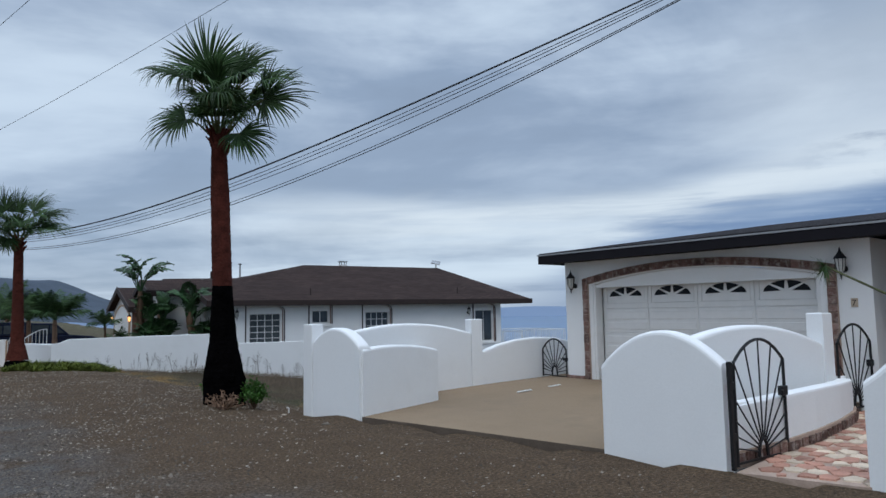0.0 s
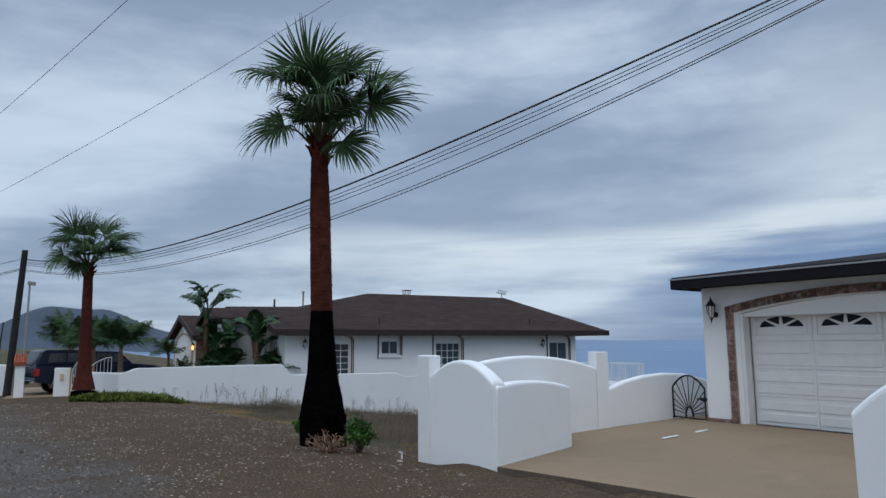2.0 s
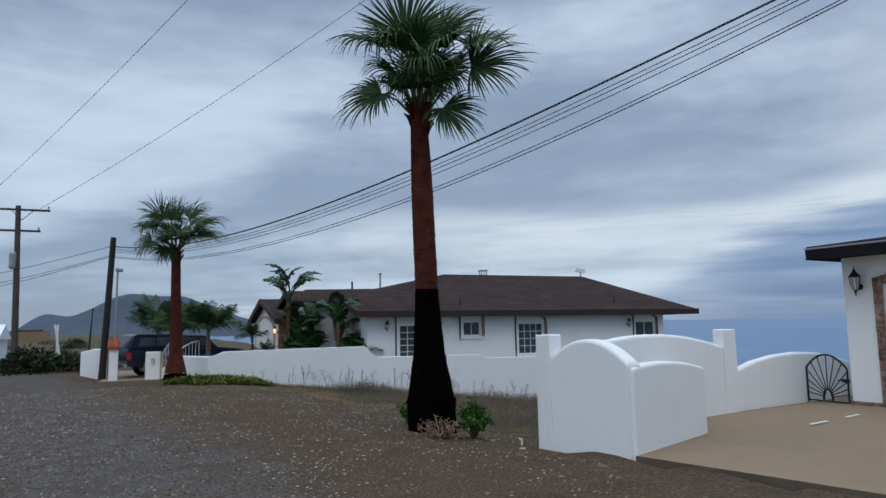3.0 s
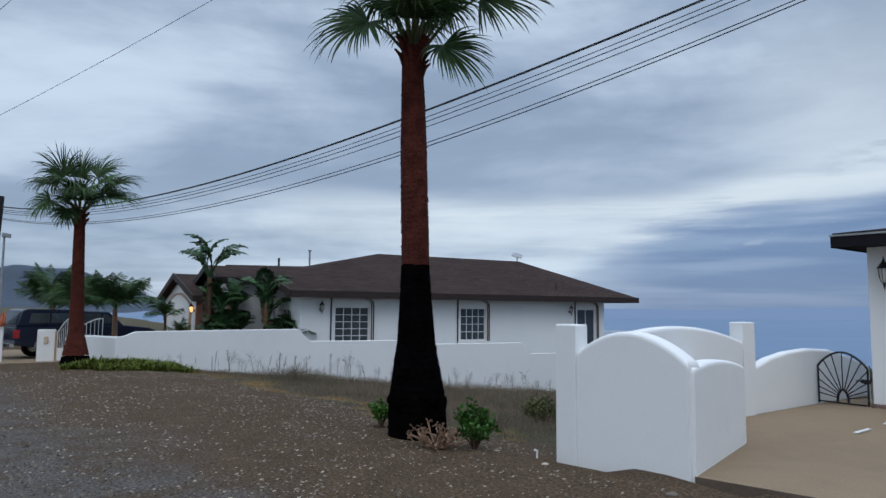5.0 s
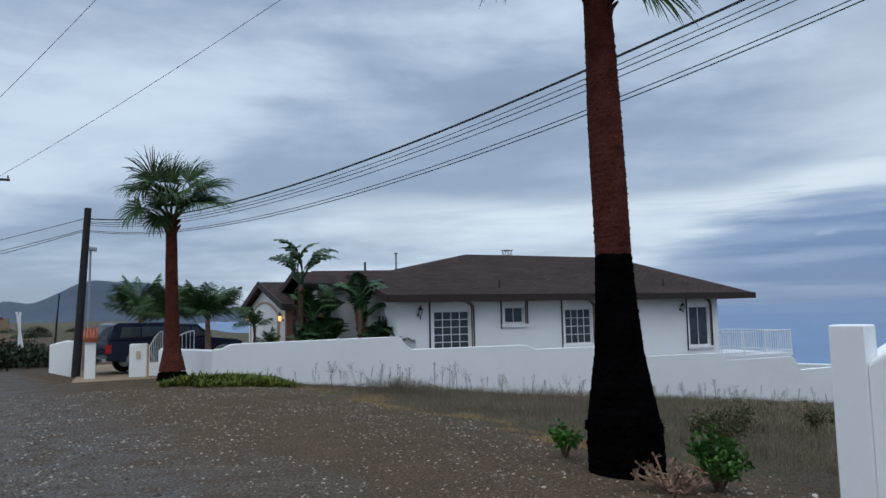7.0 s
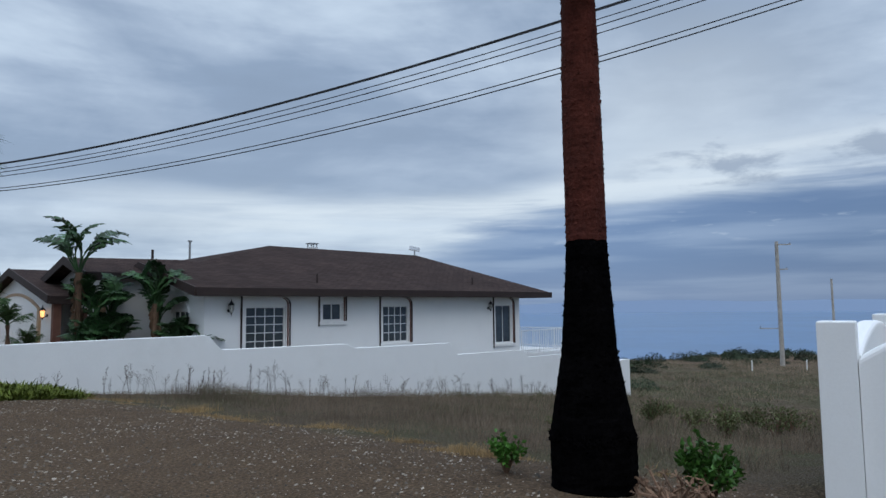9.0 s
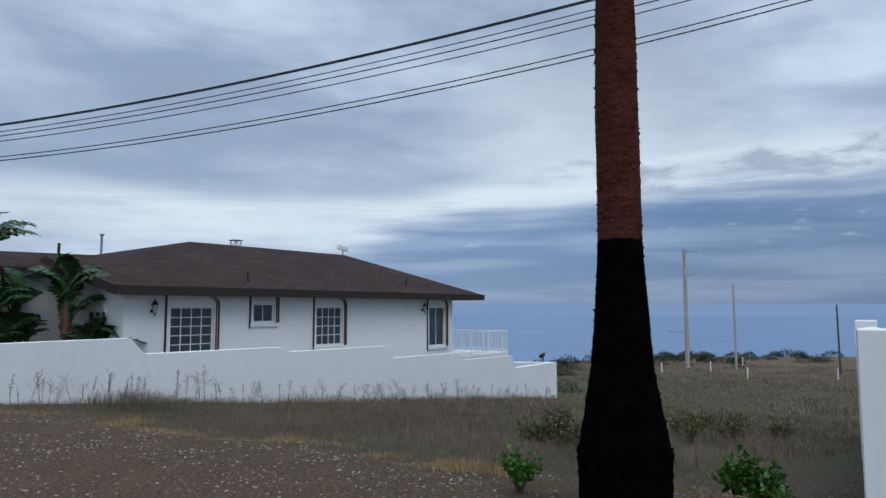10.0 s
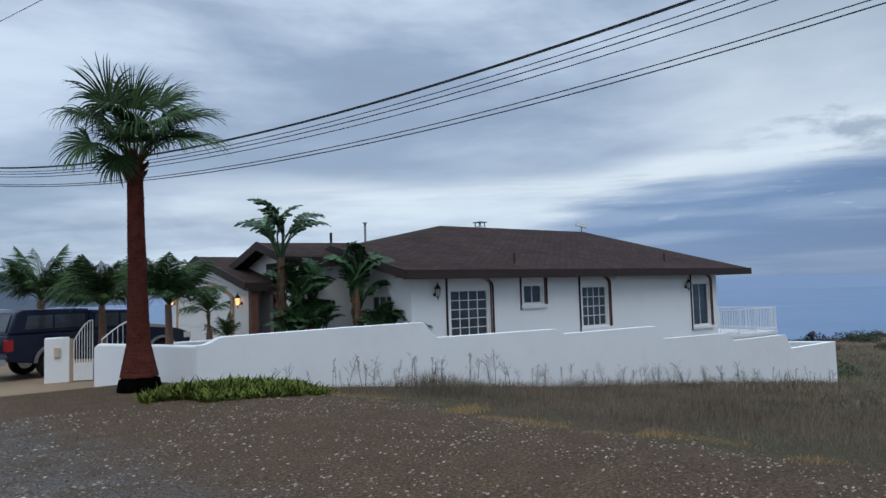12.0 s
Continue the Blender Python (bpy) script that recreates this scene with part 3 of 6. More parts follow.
def build_walk():
    """Crazy paving of red and cream flagstones on a mortar bed."""
    corners = [(9.50, 6.22), (9.90, 5.12), (11.6, 3.4), (14.4, 3.0), (14.4, 6.92), (13.1, 6.9), (12.2, 6.54), (10.6, 6.38)]
    bm = bmesh.new()
    v = [bm.verts.new((x, y, walk_z(x, y) - 0.012)) for x, y in corners]
    w = [bm.verts.new((x, y, -0.5)) for x, y in corners]
    bm.faces.new(v)
    for i in range(len(v)):
        bm.faces.new((v[i], w[i], w[(i + 1) % len(v)], v[(i + 1) % len(v)]))
    bed = tagged(mesh_ob("pavement_walk", bm, MORTAR), "walk of red and cream crazy-paving flagstones", "walkway", kind="structure")
    rnd = random.Random(5)

    def inside(x, y):
        hit = False
        for (ax, ay), (bx, by) in zip(corners, corners[1:] + corners[:1]):
            if (ay > y) != (by > y) and x < (bx - ax) * (y - ay) / (by - ay) + ax:
                hit = not hit
        return hit

    s, count = 0.215, 0
    for i in range(60):
        for j in range(40):
            cx, cy = 9.3 + i * s + rnd.uniform(-0.04, 0.04) + (j % 2) * s / 2, 2.9 + j * s * 0.86
            if not inside(cx, cy) or count > 290 or cx > 14.2:
                continue
            n = rnd.choice((4, 5, 5, 6))
            a0, pts = rnd.uniform(0, 6.28), []
            for k in range(n):
                a = a0 + 2 * math.pi * (k + rnd.uniform(-0.22, 0.22)) / n
                r = s * rnd.uniform(0.42, 0.60)
                pts.append((cx + r * math.cos(a), cy + r * math.sin(a)))
            if not all(inside(x, y) for x, y in pts):
                pts = [(cx + (x - cx) * 0.5, cy + (y - cy) * 0.5) for x, y in pts]
                if not all(inside(x, y) for x, y in pts):
                    continue
            bm, top = bmesh.new(), rnd.uniform(0.0, 0.008)
            up = [bm.verts.new((x, y, walk_z(x, y) + top)) for x, y in pts]
            dn = [bm.verts.new((cx + (x - cx) * 1.06, cy + (y - cy) * 1.06, walk_z(x, y) - 0.014)) for x, y in pts]
            bm.faces.new(up)
            for k in range(n):
                bm.faces.new((up[k], dn[k], dn[(k + 1) % n], up[(k + 1) % n]))
            part("flagstone", bm, CREAM if rnd.random() < 0.33 else TERRA, bed)
            count += 1

# ---- white house with the brown roof ----


def quad_roof(bm, pts, thick=0.12):
    """One roof plane with thickness."""
    vs = [Vector(p) for p in pts]
    n = len(vs)
    add(bm, vs + [v - Vector((0, 0, thick)) for v in vs], [tuple(range(n)), tuple(range(2 * n - 1, n - 1, -1))] + [(i, n + i, n + (i + 1) % n, (i + 1) % n) for i in range(n)])


def wall_with_holes(bm, m, length, z0, z1, depth, holes):
    """A wall in (u, v), thickness along w, with rectangular holes (u0, u1, v0, v1)."""
    us = sorted({0.0, length, *[h[0] for h in holes], *[h[1] for h in holes]})
    vs = sorted({z0, z1, *[h[2] for h in holes], *[h[3] for h in holes]})
    for i in range(len(us) - 1):
        for j in range(len(vs) - 1):
            cu, cv = (us[i] + us[i + 1]) / 2, (vs[j] + vs[j + 1]) / 2
            if any(h[0] < cu < h[1] and h[2] < cv < h[3] for h in holes):
                continue
            box(bm, us[i], us[i + 1], 0, depth, vs[j], vs[j + 1], m)
    bmesh.ops.remove_doubles(bm, verts=bm.verts, dist=1e-4)
    bm.verts.index_update()
    seen, kill = {}, []
    for f in bm.faces:
        key = tuple(sorted(v.index for v in f.verts))
        if key in seen:
            kill += [f, seen[key]]
        seen[key] = f
    bmesh.ops.delete(bm, geom=list(set(kill)), context="FACES_ONLY")


def roof_material(name, light):
    """Rows of asphalt shingles: each tab its own tone, a dark line under each row."""
    m = material(name, light, 0.95, 0.2, 0.7, 0.0, 25, spec=0.12)
    nt = m.node_tree
    N, L = nt.nodes.new, nt.links.new
    b = nt.nodes["Principled BSDF"]
    old = b.inputs["Base Color"].links[0].from_socket
    co = N("ShaderNodeTexCoord").outputs["Object"]
    br = N("ShaderNodeTexBrick")
    L(co, br.inputs["Vector"])
    br.inputs["Color1"].default_value, br.inputs["Color2"].default_value, br.inputs["Mortar"].default_value = (0.72, 0.72, 0.72, 1), (1.3, 1.3, 1.3, 1), (0.5, 0.5, 0.5, 1)
    br.inputs["Scale"].default_value, br.inputs["Mortar Size"].default_value, br.inputs["Mortar Smooth"].default_value = 1.0, 0.02, 0.3
    br.inputs["Brick Width"].default_value, br.inputs["Row Height"].default_value, br.inputs["Bias"].default_value = 0.33, 0.15, 0.0
    mx = N("ShaderNodeMix")
    mx.data_type, mx.blend_type = "RGBA", "MULTIPLY"
    mx.inputs[0].default_value = 1.0
    L(old, mx.inputs[6])
    L(br.outputs["Color"], mx.inputs[7])
    L(mx.outputs[2], b.inputs["Base Color"])
    bp = N("ShaderNodeBump")
    bp.inputs["Strength"].default_value, bp.inputs["Distance"].default_value = 0.7, 0.02
    L(br.outputs["Fac"], bp.inputs["Height"])
    bp.invert = True
    L(bp.outputs[0], b.inputs["Normal"])
    return m


SHINGLE = roof_material("brown_shingle_rows", (0.046, 0.030, 0.026))
DARK_SHINGLE = roof_material("slate_shingle_rows", (0.026, 0.023, 0.025))

HX0, HX1, HY, HBACK = 9.85, 24.5, 30.4, 45.5
# left, right, sill, head; panes across and down; 1: with dark bent trim
WINDOWS = [(11.17, 12.58, 0.36, 1.74, 4, 5), (13.98, 14.80, 1.24, 1.84, 2, 1), (16.60, 17.86, 0.40, 1.74, 4, 4), (22.86, 23.98, 0.10, 1.74, 2, 1)]


def build_white_house():
    home = empty("white_house", "white stucco bungalow with a dark brown shingled hip roof", "house", (HX0, HY, 0))
    at = Matrix.Translation((-HX0, -HY, 0))

    def put(name, bm, mat, parent=home, label="", smooth=False):
        bmesh.ops.transform(bm, matrix=at, verts=bm.verts)
        return part(name, bm, mat, parent, label, smooth)

    bm = bmesh.new()
    wall_with_holes(bm, Matrix.Translation((HX0, HY, 0)), HX1 - HX0, -3.2, 2.1, 0.25, [(w[0] - HX0, w[1] - HX0, w[2], w[3]) for w in WINDOWS])
    put("front_wall", bm, HOUSE_STUCCO)
    bm = bmesh.new()
    box(bm, HX1 - 0.25, HX1 - 0.002, HY + 0.25, HBACK, -3.2, 2.1)
    put("end_wall", bm, HOUSE_STUCCO)
    side = Matrix(((0, 1, 0, HX0 + 0.002), (1, 0, 0, HY + 0.25), (0, 0, 1, 0), (0, 0, 0, 1)))
    bm = bmesh.new()
    wall_with_holes(bm, side, HBACK - HY - 0.25, -0.8, 2.1, 0.25, [(0.75, 1.85, 0.0, 1.62), (2.75, 3.75, 0.0, 1.62)])
    put("side_wall", bm, HOUSE_STUCCO)
    bm = bmesh.new()
    box(bm, HX0 + 0.3, HX1 - 0.3, HBACK - 0.25, HBACK, -3.2, 2.1)
    put("back_wall", bm, HOUSE_STUCCO)
    bm = bmesh.new()
    box(bm, HX0 + 0.4, HX1 - 0.4, HY + 2.6, HY + 2.7, -1, 2.0)
    box(bm, HX0 + 0.4, HX1 - 0.4, HY + 0.3, HBACK - 0.4, 2.0, 2.06)
    put("inner_partition", bm, CURTAIN)

    E0, E1, EY, EB, ez, rz = 9.35, 26.2, 29.88, 46.2, 2.27, 4.40
    R0, R1, ry = 16.25, 25.0, 37.6
    # hip roof and the lower wing
    for pts in ([(E0, EY, ez), (E1, EY, ez), (R1, ry, rz), (R0, ry, rz), (12.45, ry, 3.62), (11.4, 33.9, 3.30)],
                [(E1, EY, ez), (E1, EB, ez), (R1, ry, rz)],
                [(R0, ry, rz), (R1, ry, rz), (E1, EB, ez), (9.4, EB, ez), (12.45, ry, 3.62)],
                [(8.9, 37.7, 3.56), (12.45, ry, 3.62), (9.4, EB, ez), (8.9, EB, ez)],
                [(8.9, 37.7, 3.56), (8.9, 35.4, 2.98), (11.4, 33.9, 3.30), (12.45, ry, 3.62)],
                [(E0, EY, ez), (11.4, 33.9, 3.30), (E0, 33.9, 3.17)],
                [(E0, 33.9, 3.17), (11.4, 33.9, 3.30), (10.4, 35.6, 2.85), (E0, 35.6, 2.72)]):
        bm = bmesh.new()
        quad_roof(bm, pts)
        put("roof_slope", bm, SHINGLE)
    # entry gable and the garage wing
    PX, PY, PZ = 7.55, 35.3, 3.36
    for pts in ([(PX, PY, PZ), (PX, 33.2, 2.80), (11.2, 33.2, 2.80), (11.2, PY, PZ)], [(PX, PY, PZ), (11.2, PY, PZ), (11.2, 37.9, 2.68), (PX, 37.9, 2.68)]):
        bm = bmesh.new()
        quad_roof(bm, pts)
        put("roof_slope", bm, SHINGLE)
    GX, GY, GZ = 7.05, 39.7, 3.18
    for pts in ([(GX, GY, GZ), (GX, 34.9, 2.12), (9.2, 34.9, 2.12), (13, GY, GZ)], [(GX, GY, GZ), (13, GY, GZ), (13, 44.4, 2.12), (GX, 44.4, 2.12)]):
        bm = bmesh.new()
        quad_roof(bm, pts)
        put("roof_slope", bm, SHINGLE)
    for a, b in (((E0, EY, 2.28), (E0, 33.9, 3.19)), ((E0, 33.9, 3.19), (E0, 35.6, 2.74)), ((PX, 33.2, 2.81), (PX, PY, 3.37)), ((PX, PY, 3.37), (PX, 37.9, 2.69)), ((GX, 34.9, 2.13), (GX, GY, 3.19)), ((GX, GY, 3.19), (GX, 44.4, 2.13))):
        bm = bmesh.new()
        add(bm, [Vector(p) + Vector((o, 0, s)) for p in (a, b) for o in (-0.05, -0.003) for s in (-0.24, 0.02)], [(0, 1, 3, 2), (4, 6, 7, 5), (0, 4, 5, 1), (2, 3, 7, 6), (0, 2, 6, 4), (1, 5, 7, 3)])
        put("rake_board", bm, BROWN)
    for x0, x1, y0, y1, top in ((E0, E1, EY - 0.035, EY - 0.003, 2.29), (E1 + 0.003, E1 + 0.035, EY - 0.03, EB, 2.29), (PX, 9.3, 33.16, 33.196, 2.81), (GX, 9.2, 34.86, 34.896, 2.13)):
        bm = bmesh.new()
        box(bm, x0, x1, y0, y1, top - 0.25, top)
        put("fascia", bm, BROWN)
    bm = bmesh.new()
    box(bm, E0, E1, EY, HY - 0.003, 2.10, 2.13)
    box(bm, HX1 + 0.003, E1, EY, EB, 2.10, 2.13)
    put("soffit", bm, BROWN)
    yz = Matrix(((0, 1, 0, 0), (1, 0, 0, 0), (0, 0, 1, 0), (0, 0, 0, 1)))
    bm = bmesh.new()
    prism(bm, [(30.66, 2.1), (36.6, 2.1), (33.9, 3.02)], 0.2, Matrix.Translation((HX0 + 0.01, 0, 0)) @ yz)
    put("gable_wall", bm, HOUSE_STUCCO)
    bm = bmesh.new()
    prism(bm, [(33.5, 2.2), (37.7, 2.2), (37.7, 2.6), (35.3, 3.22), (33.5, 2.72)], 0.2, Matrix.Translation((8.05, 0, 0)) @ yz)
    put("gable_wall", bm, HOUSE_STUCCO)
    # entry: posts under the low corner and the wall behind them
    for x, y, w, mat in ((7.20, 34.95, 0.22, RED_TRIM), (7.36, 35.30, 0.16, TAN_TRIM), (8.06, 33.6, 0.2, TAN_TRIM)):
        bm = bmesh.new()
        box(bm, x, x + w, y, y + w, -0.3, 2.0 if x < 8 else 2.2)
        put("entry_post", bm, mat)
    bm = bmesh.new()
    box(bm, 8.3, 9.83, 33.5, 33.65, -0.3, 2.6)
    put("entry_side_wall", bm, HOUSE_STUCCO)
    bm = bmesh.new()
    wall_with_holes(bm, Matrix(((0, 1, 0, 8.06), (1, 0, 0, 34.1), (0, 0, 1, 0), (0, 0, 0, 1))), 2.2, -0.3, 2.2, 0.18, [(0.5, 1.5, -0.3, 1.75)])
    put("entry_back_wall", bm, HOUSE_STUCCO)
    bm = bmesh.new()
    box(bm, 8.16, 8.22, 34.6, 35.6, -0.3, 1.75)
    put("entry_door", bm, RED_TRIM)
    bm = bmesh.new()
    box(bm, 8.0, 8.048, 35.0, 35.75, 2.28, 2.72)
    put("gable_vent", bm, BROWN)
    # garage wing
    bm = bmesh.new()
    prism(bm, [(35.5, -0.4), (43.9, -0.4), (43.9, 2.0), (GY, 2.98), (35.5, 2.05)], 0.25, Matrix.Translation((7.35, 0, 0)) @ yz)
    put("garage_wall", bm, HOUSE_STUCCO)
    bm = bmesh.new()
    box(bm, 7.61, 12, 36.4, 36.6, -0.4, 2.2)
    put("garage_side_wall", bm, HOUSE_STUCCO)
    d0, d1 = 37.0, 42.9
    bm = bmesh.new()
    crown = arch(d0, d1, 1.72, 1.72, 0.50, 20)
    prism(bm, [(d0, 1.66)] + crown + [(d1, 1.66)], 0.03, Matrix.Translation((7.315, 0, 0)) @ yz)
    put("door_tympanum", bm, HOUSE_STUCCO)
    bm = bmesh.new()
    box(bm, 7.30, 7.345, d0, d1, -0.3, 1.65)
    gdoor = put("garage_door", bm, WHITE_TRIM)
    for r in range(4):
        for c in range(4):
            bm = bmesh.new()
            y = d0 + 0.06 + c * (d1 - d0 - 0.06) / 4
            box(bm, 7.282, 7.299, y, y + 1.38, -0.26 + 0.48 * r, 0.16 + 0.48 * r)
            bevel(bm, 0.006, 1)
            bmesh.ops.transform(bm, matrix=at, verts=bm.verts)
            part("door_panel", bm, WHITE_TRIM, gdoor)
    for y0, mat in ((d0 - 0.2, TAN_TRIM), (d1 + 0.005, TAN_TRIM)):
        bm = bmesh.new()
        box(bm, 7.27, 7.348, y0, y0 + 0.195, -0.3, 1.72)
        put("door_jamb", bm, mat)
    bm = bmesh.new()
    crown = arch(d0 - 0.2, d1 + 0.2, 1.74, 1.74, 0.58, 20)
    prism(bm, crown + [(v, z - 0.10) for v, z in reversed(crown)], 0.05, Matrix.Translation((7.295, 0, 0)) @ yz)
    put("door_arch", bm, TAN_TRIM)

    # front windows
    for k, (a, b, c, d, nx, ny) in enumerate(WINDOWS):
        bm = bmesh.new()
        for x0, x1, z0, z1 in ((a, b, d - 0.05, d), (a, b, c, c + 0.05), (a, a + 0.05, c + 0.05, d - 0.05), (b - 0.05, b, c + 0.05, d - 0.05)):
            box(bm, x0, x1, HY + 0.06, HY + 0.12, z0, z1)
        win = put("window", bm, WHITE_TRIM)
        bm = bmesh.new()
        box(bm, a + 0.05, b - 0.05, HY + 0.10, HY + 0.105, c + 0.05, d - 0.05)
        bmesh.ops.transform(bm, matrix=at, verts=bm.verts)
        part("pane", bm, GLASS, win)
        w, h = (b - a - 0.1) / nx, (d - c - 0.1) / ny
        for i in range(1, nx):
            bm = bmesh.new()
            box(bm, a + 0.05 + w * i - 0.012, a + 0.05 + w * i + 0.012, HY + 0.082, HY + 0.099, c + 0.05, d - 0.05)
            bmesh.ops.transform(bm, matrix=at, verts=bm.verts)
            part("glazing_bar", bm, WHITE_TRIM, win)
        for j in range(1, ny):
            bm = bmesh.new()
            box(bm, a + 0.05, b - 0.05, HY + 0.08, HY + 0.0985, c + 0.05 + h * j - 0.012, c + 0.05 + h * j + 0.012)
            bmesh.ops.transform(bm, matrix=at, verts=bm.verts)
            part("glazing_bar", bm, WHITE_TRIM, win)
        bm = bmesh.new()
        box(bm, a - 0.16, b + 0.12, HY - 0.07, HY - 0.002, c - 0.13, c - 0.02)
        bevel(bm, 0.012)
        put("sill", bm, WHITE_TRIM)
        # straight dark strip paints a shadow line on one side; bent trim on the other
        bm = bmesh.new()
        box(bm, a - 0.17, a - 0.13, HY - 0.05, HY - 0.003, c - 0.16 if k else c - 0.3, 2.08)
        put("trim_strip", bm, BROWN)
        for off, mat in ((0.07, RED_TRIM), (0.15, BROWN)):
            bm = bmesh.new()
            x = b + off
            line = [(x, c - 0.02), (x, 1.80)] + [(x - 0.42 * (1 - math.cos(t * math.pi / 12)), 1.80 + (0.22 + off * 0.35) * math.sin(t * math.pi / 12)) for t in range(1, 7)] if k != 1 else [(x, c - 0.02), (x, 2.04)]
            prism(bm, line + [(u - 0.03, v) for u, v in reversed(line)], 0.045, Matrix.Translation((0, HY - 0.048, 0)))
            put("trim_strip", bm, mat)
    # two arched windows on the side
    for u in (0.75, 2.75):
        y0, y1 = HY + 0.25 + u, HY + 0.25 + u + (1.1 if u < 2 else 1.0)
        bm = bmesh.new()
        box(bm, HX0 + 0.1, HX0 + 0.12, y0, y1, 0.0, 1.62)
        win = put("side_window", bm, GLASS)
        for k in range(4):
            bm = bmesh.new()
            y = y0 + (y1 - y0 - 0.03) * k / 3
            box(bm, HX0 + 0.06, HX0 + 0.09, y, y + 0.03, 0.0, 1.62)
            bmesh.ops.transform(bm, matrix=at, verts=bm.verts)
            part("glazing_bar", bm, WHITE_TRIM, win)
        for k in range(5):
            bm = bmesh.new()
            z = 1.595 * k / 4
            box(bm, HX0 + 0.062, HX0 + 0.088, y0 + 0.03, y1 - 0.03, z, z + 0.025)
            bmesh.ops.transform(bm, matrix=at, verts=bm.verts)
            part("glazing_bar", bm, WHITE_TRIM, win)
        bm = bmesh.new()
        top = arch(y0 - 0.1, y1 + 0.1, 1.64, 1.64, 0.46, 14)
        prism(bm, top + [(s, z - 0.07) for s, z in reversed(top)], 0.06, Matrix.Translation((HX0 - 0.06, 0, 0)) @ yz)
        put("window_arch", bm, HOUSE_STUCCO)
    # roof fittings
    bm = bmesh.new()
    tube(bm, [(12.7, 37.6, 3.5), (12.7, 37.6, 4.35)], 0.045, 8)
    tube(bm, [(12.7, 37.6, 4.35), (12.7, 37.6, 4.40)], 0.09, 8)
    put("vent_pipe", bm, GREY_BOX)
    bm = bmesh.new()
    tube(bm, [(11.2, 37.5, 3.5), (11.2, 37.5, 3.95)], 0.05, 8)
    put("vent_pipe", bm, BROWN)
    for x, yy in ((14.1, 30.9), (22.3, 31.2)):
        bm = bmesh.new()
        z = 2.27 + (yy - EY) * 0.276
        tube(bm, [(x, yy, z - 0.05), (x, yy, z + 0.28)], 0.03, 8)
        put("vent_pipe", bm, BROWN)
    bm = bmesh.new()
    box(bm, 18.62, 19.0, 37.9, 38.25, 4.3, 4.50)
    chim = put("chimney", bm, HOUSE_STUCCO)
    bm = bmesh.new()
    for x in (18.64, 18.945):
        for y in (37.92, 38.20):
            box(bm, x, x + 0.035, y, y + 0.035, 4.48, 4.66)
    box(bm, 18.58, 19.04, 37.86, 38.29, 4.66, 4.70)
    bmesh.ops.transform(bm, matrix=at, verts=bm.verts)
    part("chimney_cap", bm, GREY_BOX, chim)
    return home


build_white_house()


def build_dish():
    """The flat satellite panel on the ridge."""
    dish = empty("satellite_dish", "grey flat satellite panel on a short mast on the roof ridge", "satellite dish", (24.9, 37.6, 4.36))
    bm = bmesh.new()
    tube(bm, [(0, 0, 0), (0, 0, 0.30)], 0.03, 8)
    part("mast", bm, GREY_BOX, dish)
    bm = bmesh.new()
    box(bm, -0.28, 0.28, -0.17, 0.17, -0.02, 0.02, pose(0, 0, 0.38, 42, 14, -42))
    bevel(bm, 0.01)
    part("panel", bm, GREY_BOX, dish)


build_dish()


def wall_lamp(at, turn, lit=False, big=1.0, label="black lantern wall lamp on white stucco"):
    """A carriage lantern: back plate, scrolled arm, caged glass, pointed hood."""
    lamp = empty("wall_lamp", label, "wall lamp", at, "wall lanterns")
    lamp.rotation_euler = (0, 0, radians(turn))
    lamp.scale = (big, big, big)
    bm = bmesh.new()
    tube(bm, [(0, -0.002, 0.12), (0, -0.03, 0.12)], [0.055, 0.05], 12)
    part("back_plate", bm, IRON, lamp)
    bm = bmesh.new()
    tube(bm, [(0, -0.03, 0.12), (0, -0.09, 0.07), (0, -0.14, 0.02), (0, -0.15, 0.05)], 0.012, 6)
    part("arm", bm, IRON, lamp)
    bm = bmesh.new()
    tube(bm, [(0, -0.15, 0.06), (0, -0.15, 0.10), (0, -0.15, 0.28)], [0.03, 0.055, 0.075], 8)
    part("glass", bm, BULB if lit else CLEAR_LENS, lamp)
    bm = bmesh.new()
    for k in range(8):
        a = math.pi * k / 4
        tube(bm, [(0.035 * math.cos(a), -0.15 + 0.035 * math.sin(a), 0.06), (0.068 * math.cos(a), -0.15 + 0.068 * math.sin(a), 0.15), (0.08 * math.cos(a), -0.15 + 0.08 * math.sin(a), 0.28)], 0.006, 4)
    part("cage", bm, IRON, lamp)
    bm = bmesh.new()
    tube(bm, [(0, -0.15, 0.28), (0, -0.15, 0.31), (0, -0.15, 0.37), (0, -0.15, 0.40), (0, -0.15, 0.47)], [0.10, 0.085, 0.04, 0.02, 0.004], 10)
    part("hood", bm, IRON, lamp)
    bm = bmesh.new()
    tube(bm, [(0, -0.15, 0.06), (0, -0.15, 0.03), (0, -0.15, -0.05)], [0.03, 0.02, 0.004], 8)
    part("finial", bm, IRON, lamp)
    return lamp


wall_lamp((10.62, HY, 1.50), 0, label="black lantern wall lamp near the house corner")
wall_lamp((22.38, HY, 1.48), 0, label="black lantern wall lamp beside the end window")
wall_lamp((7.35, 36.1, 1.40), -90, True, 1.0, label="lit lantern wall lamp beside the garage arch")
wall_lamp((7.35, 43.5, 1.40), -90, True, 1.0, label="lit lantern wall lamp at the far garage corner")

# ---- garage with the grey roof ----
GA = radians(7)
GARAGE = Matrix(((math.sin(GA), math.cos(GA), 0, 13.33), (-math.cos(GA), math.sin(GA), 0, 12.99), (0, 0, 1, 0), (0, 0, 0, 1)))


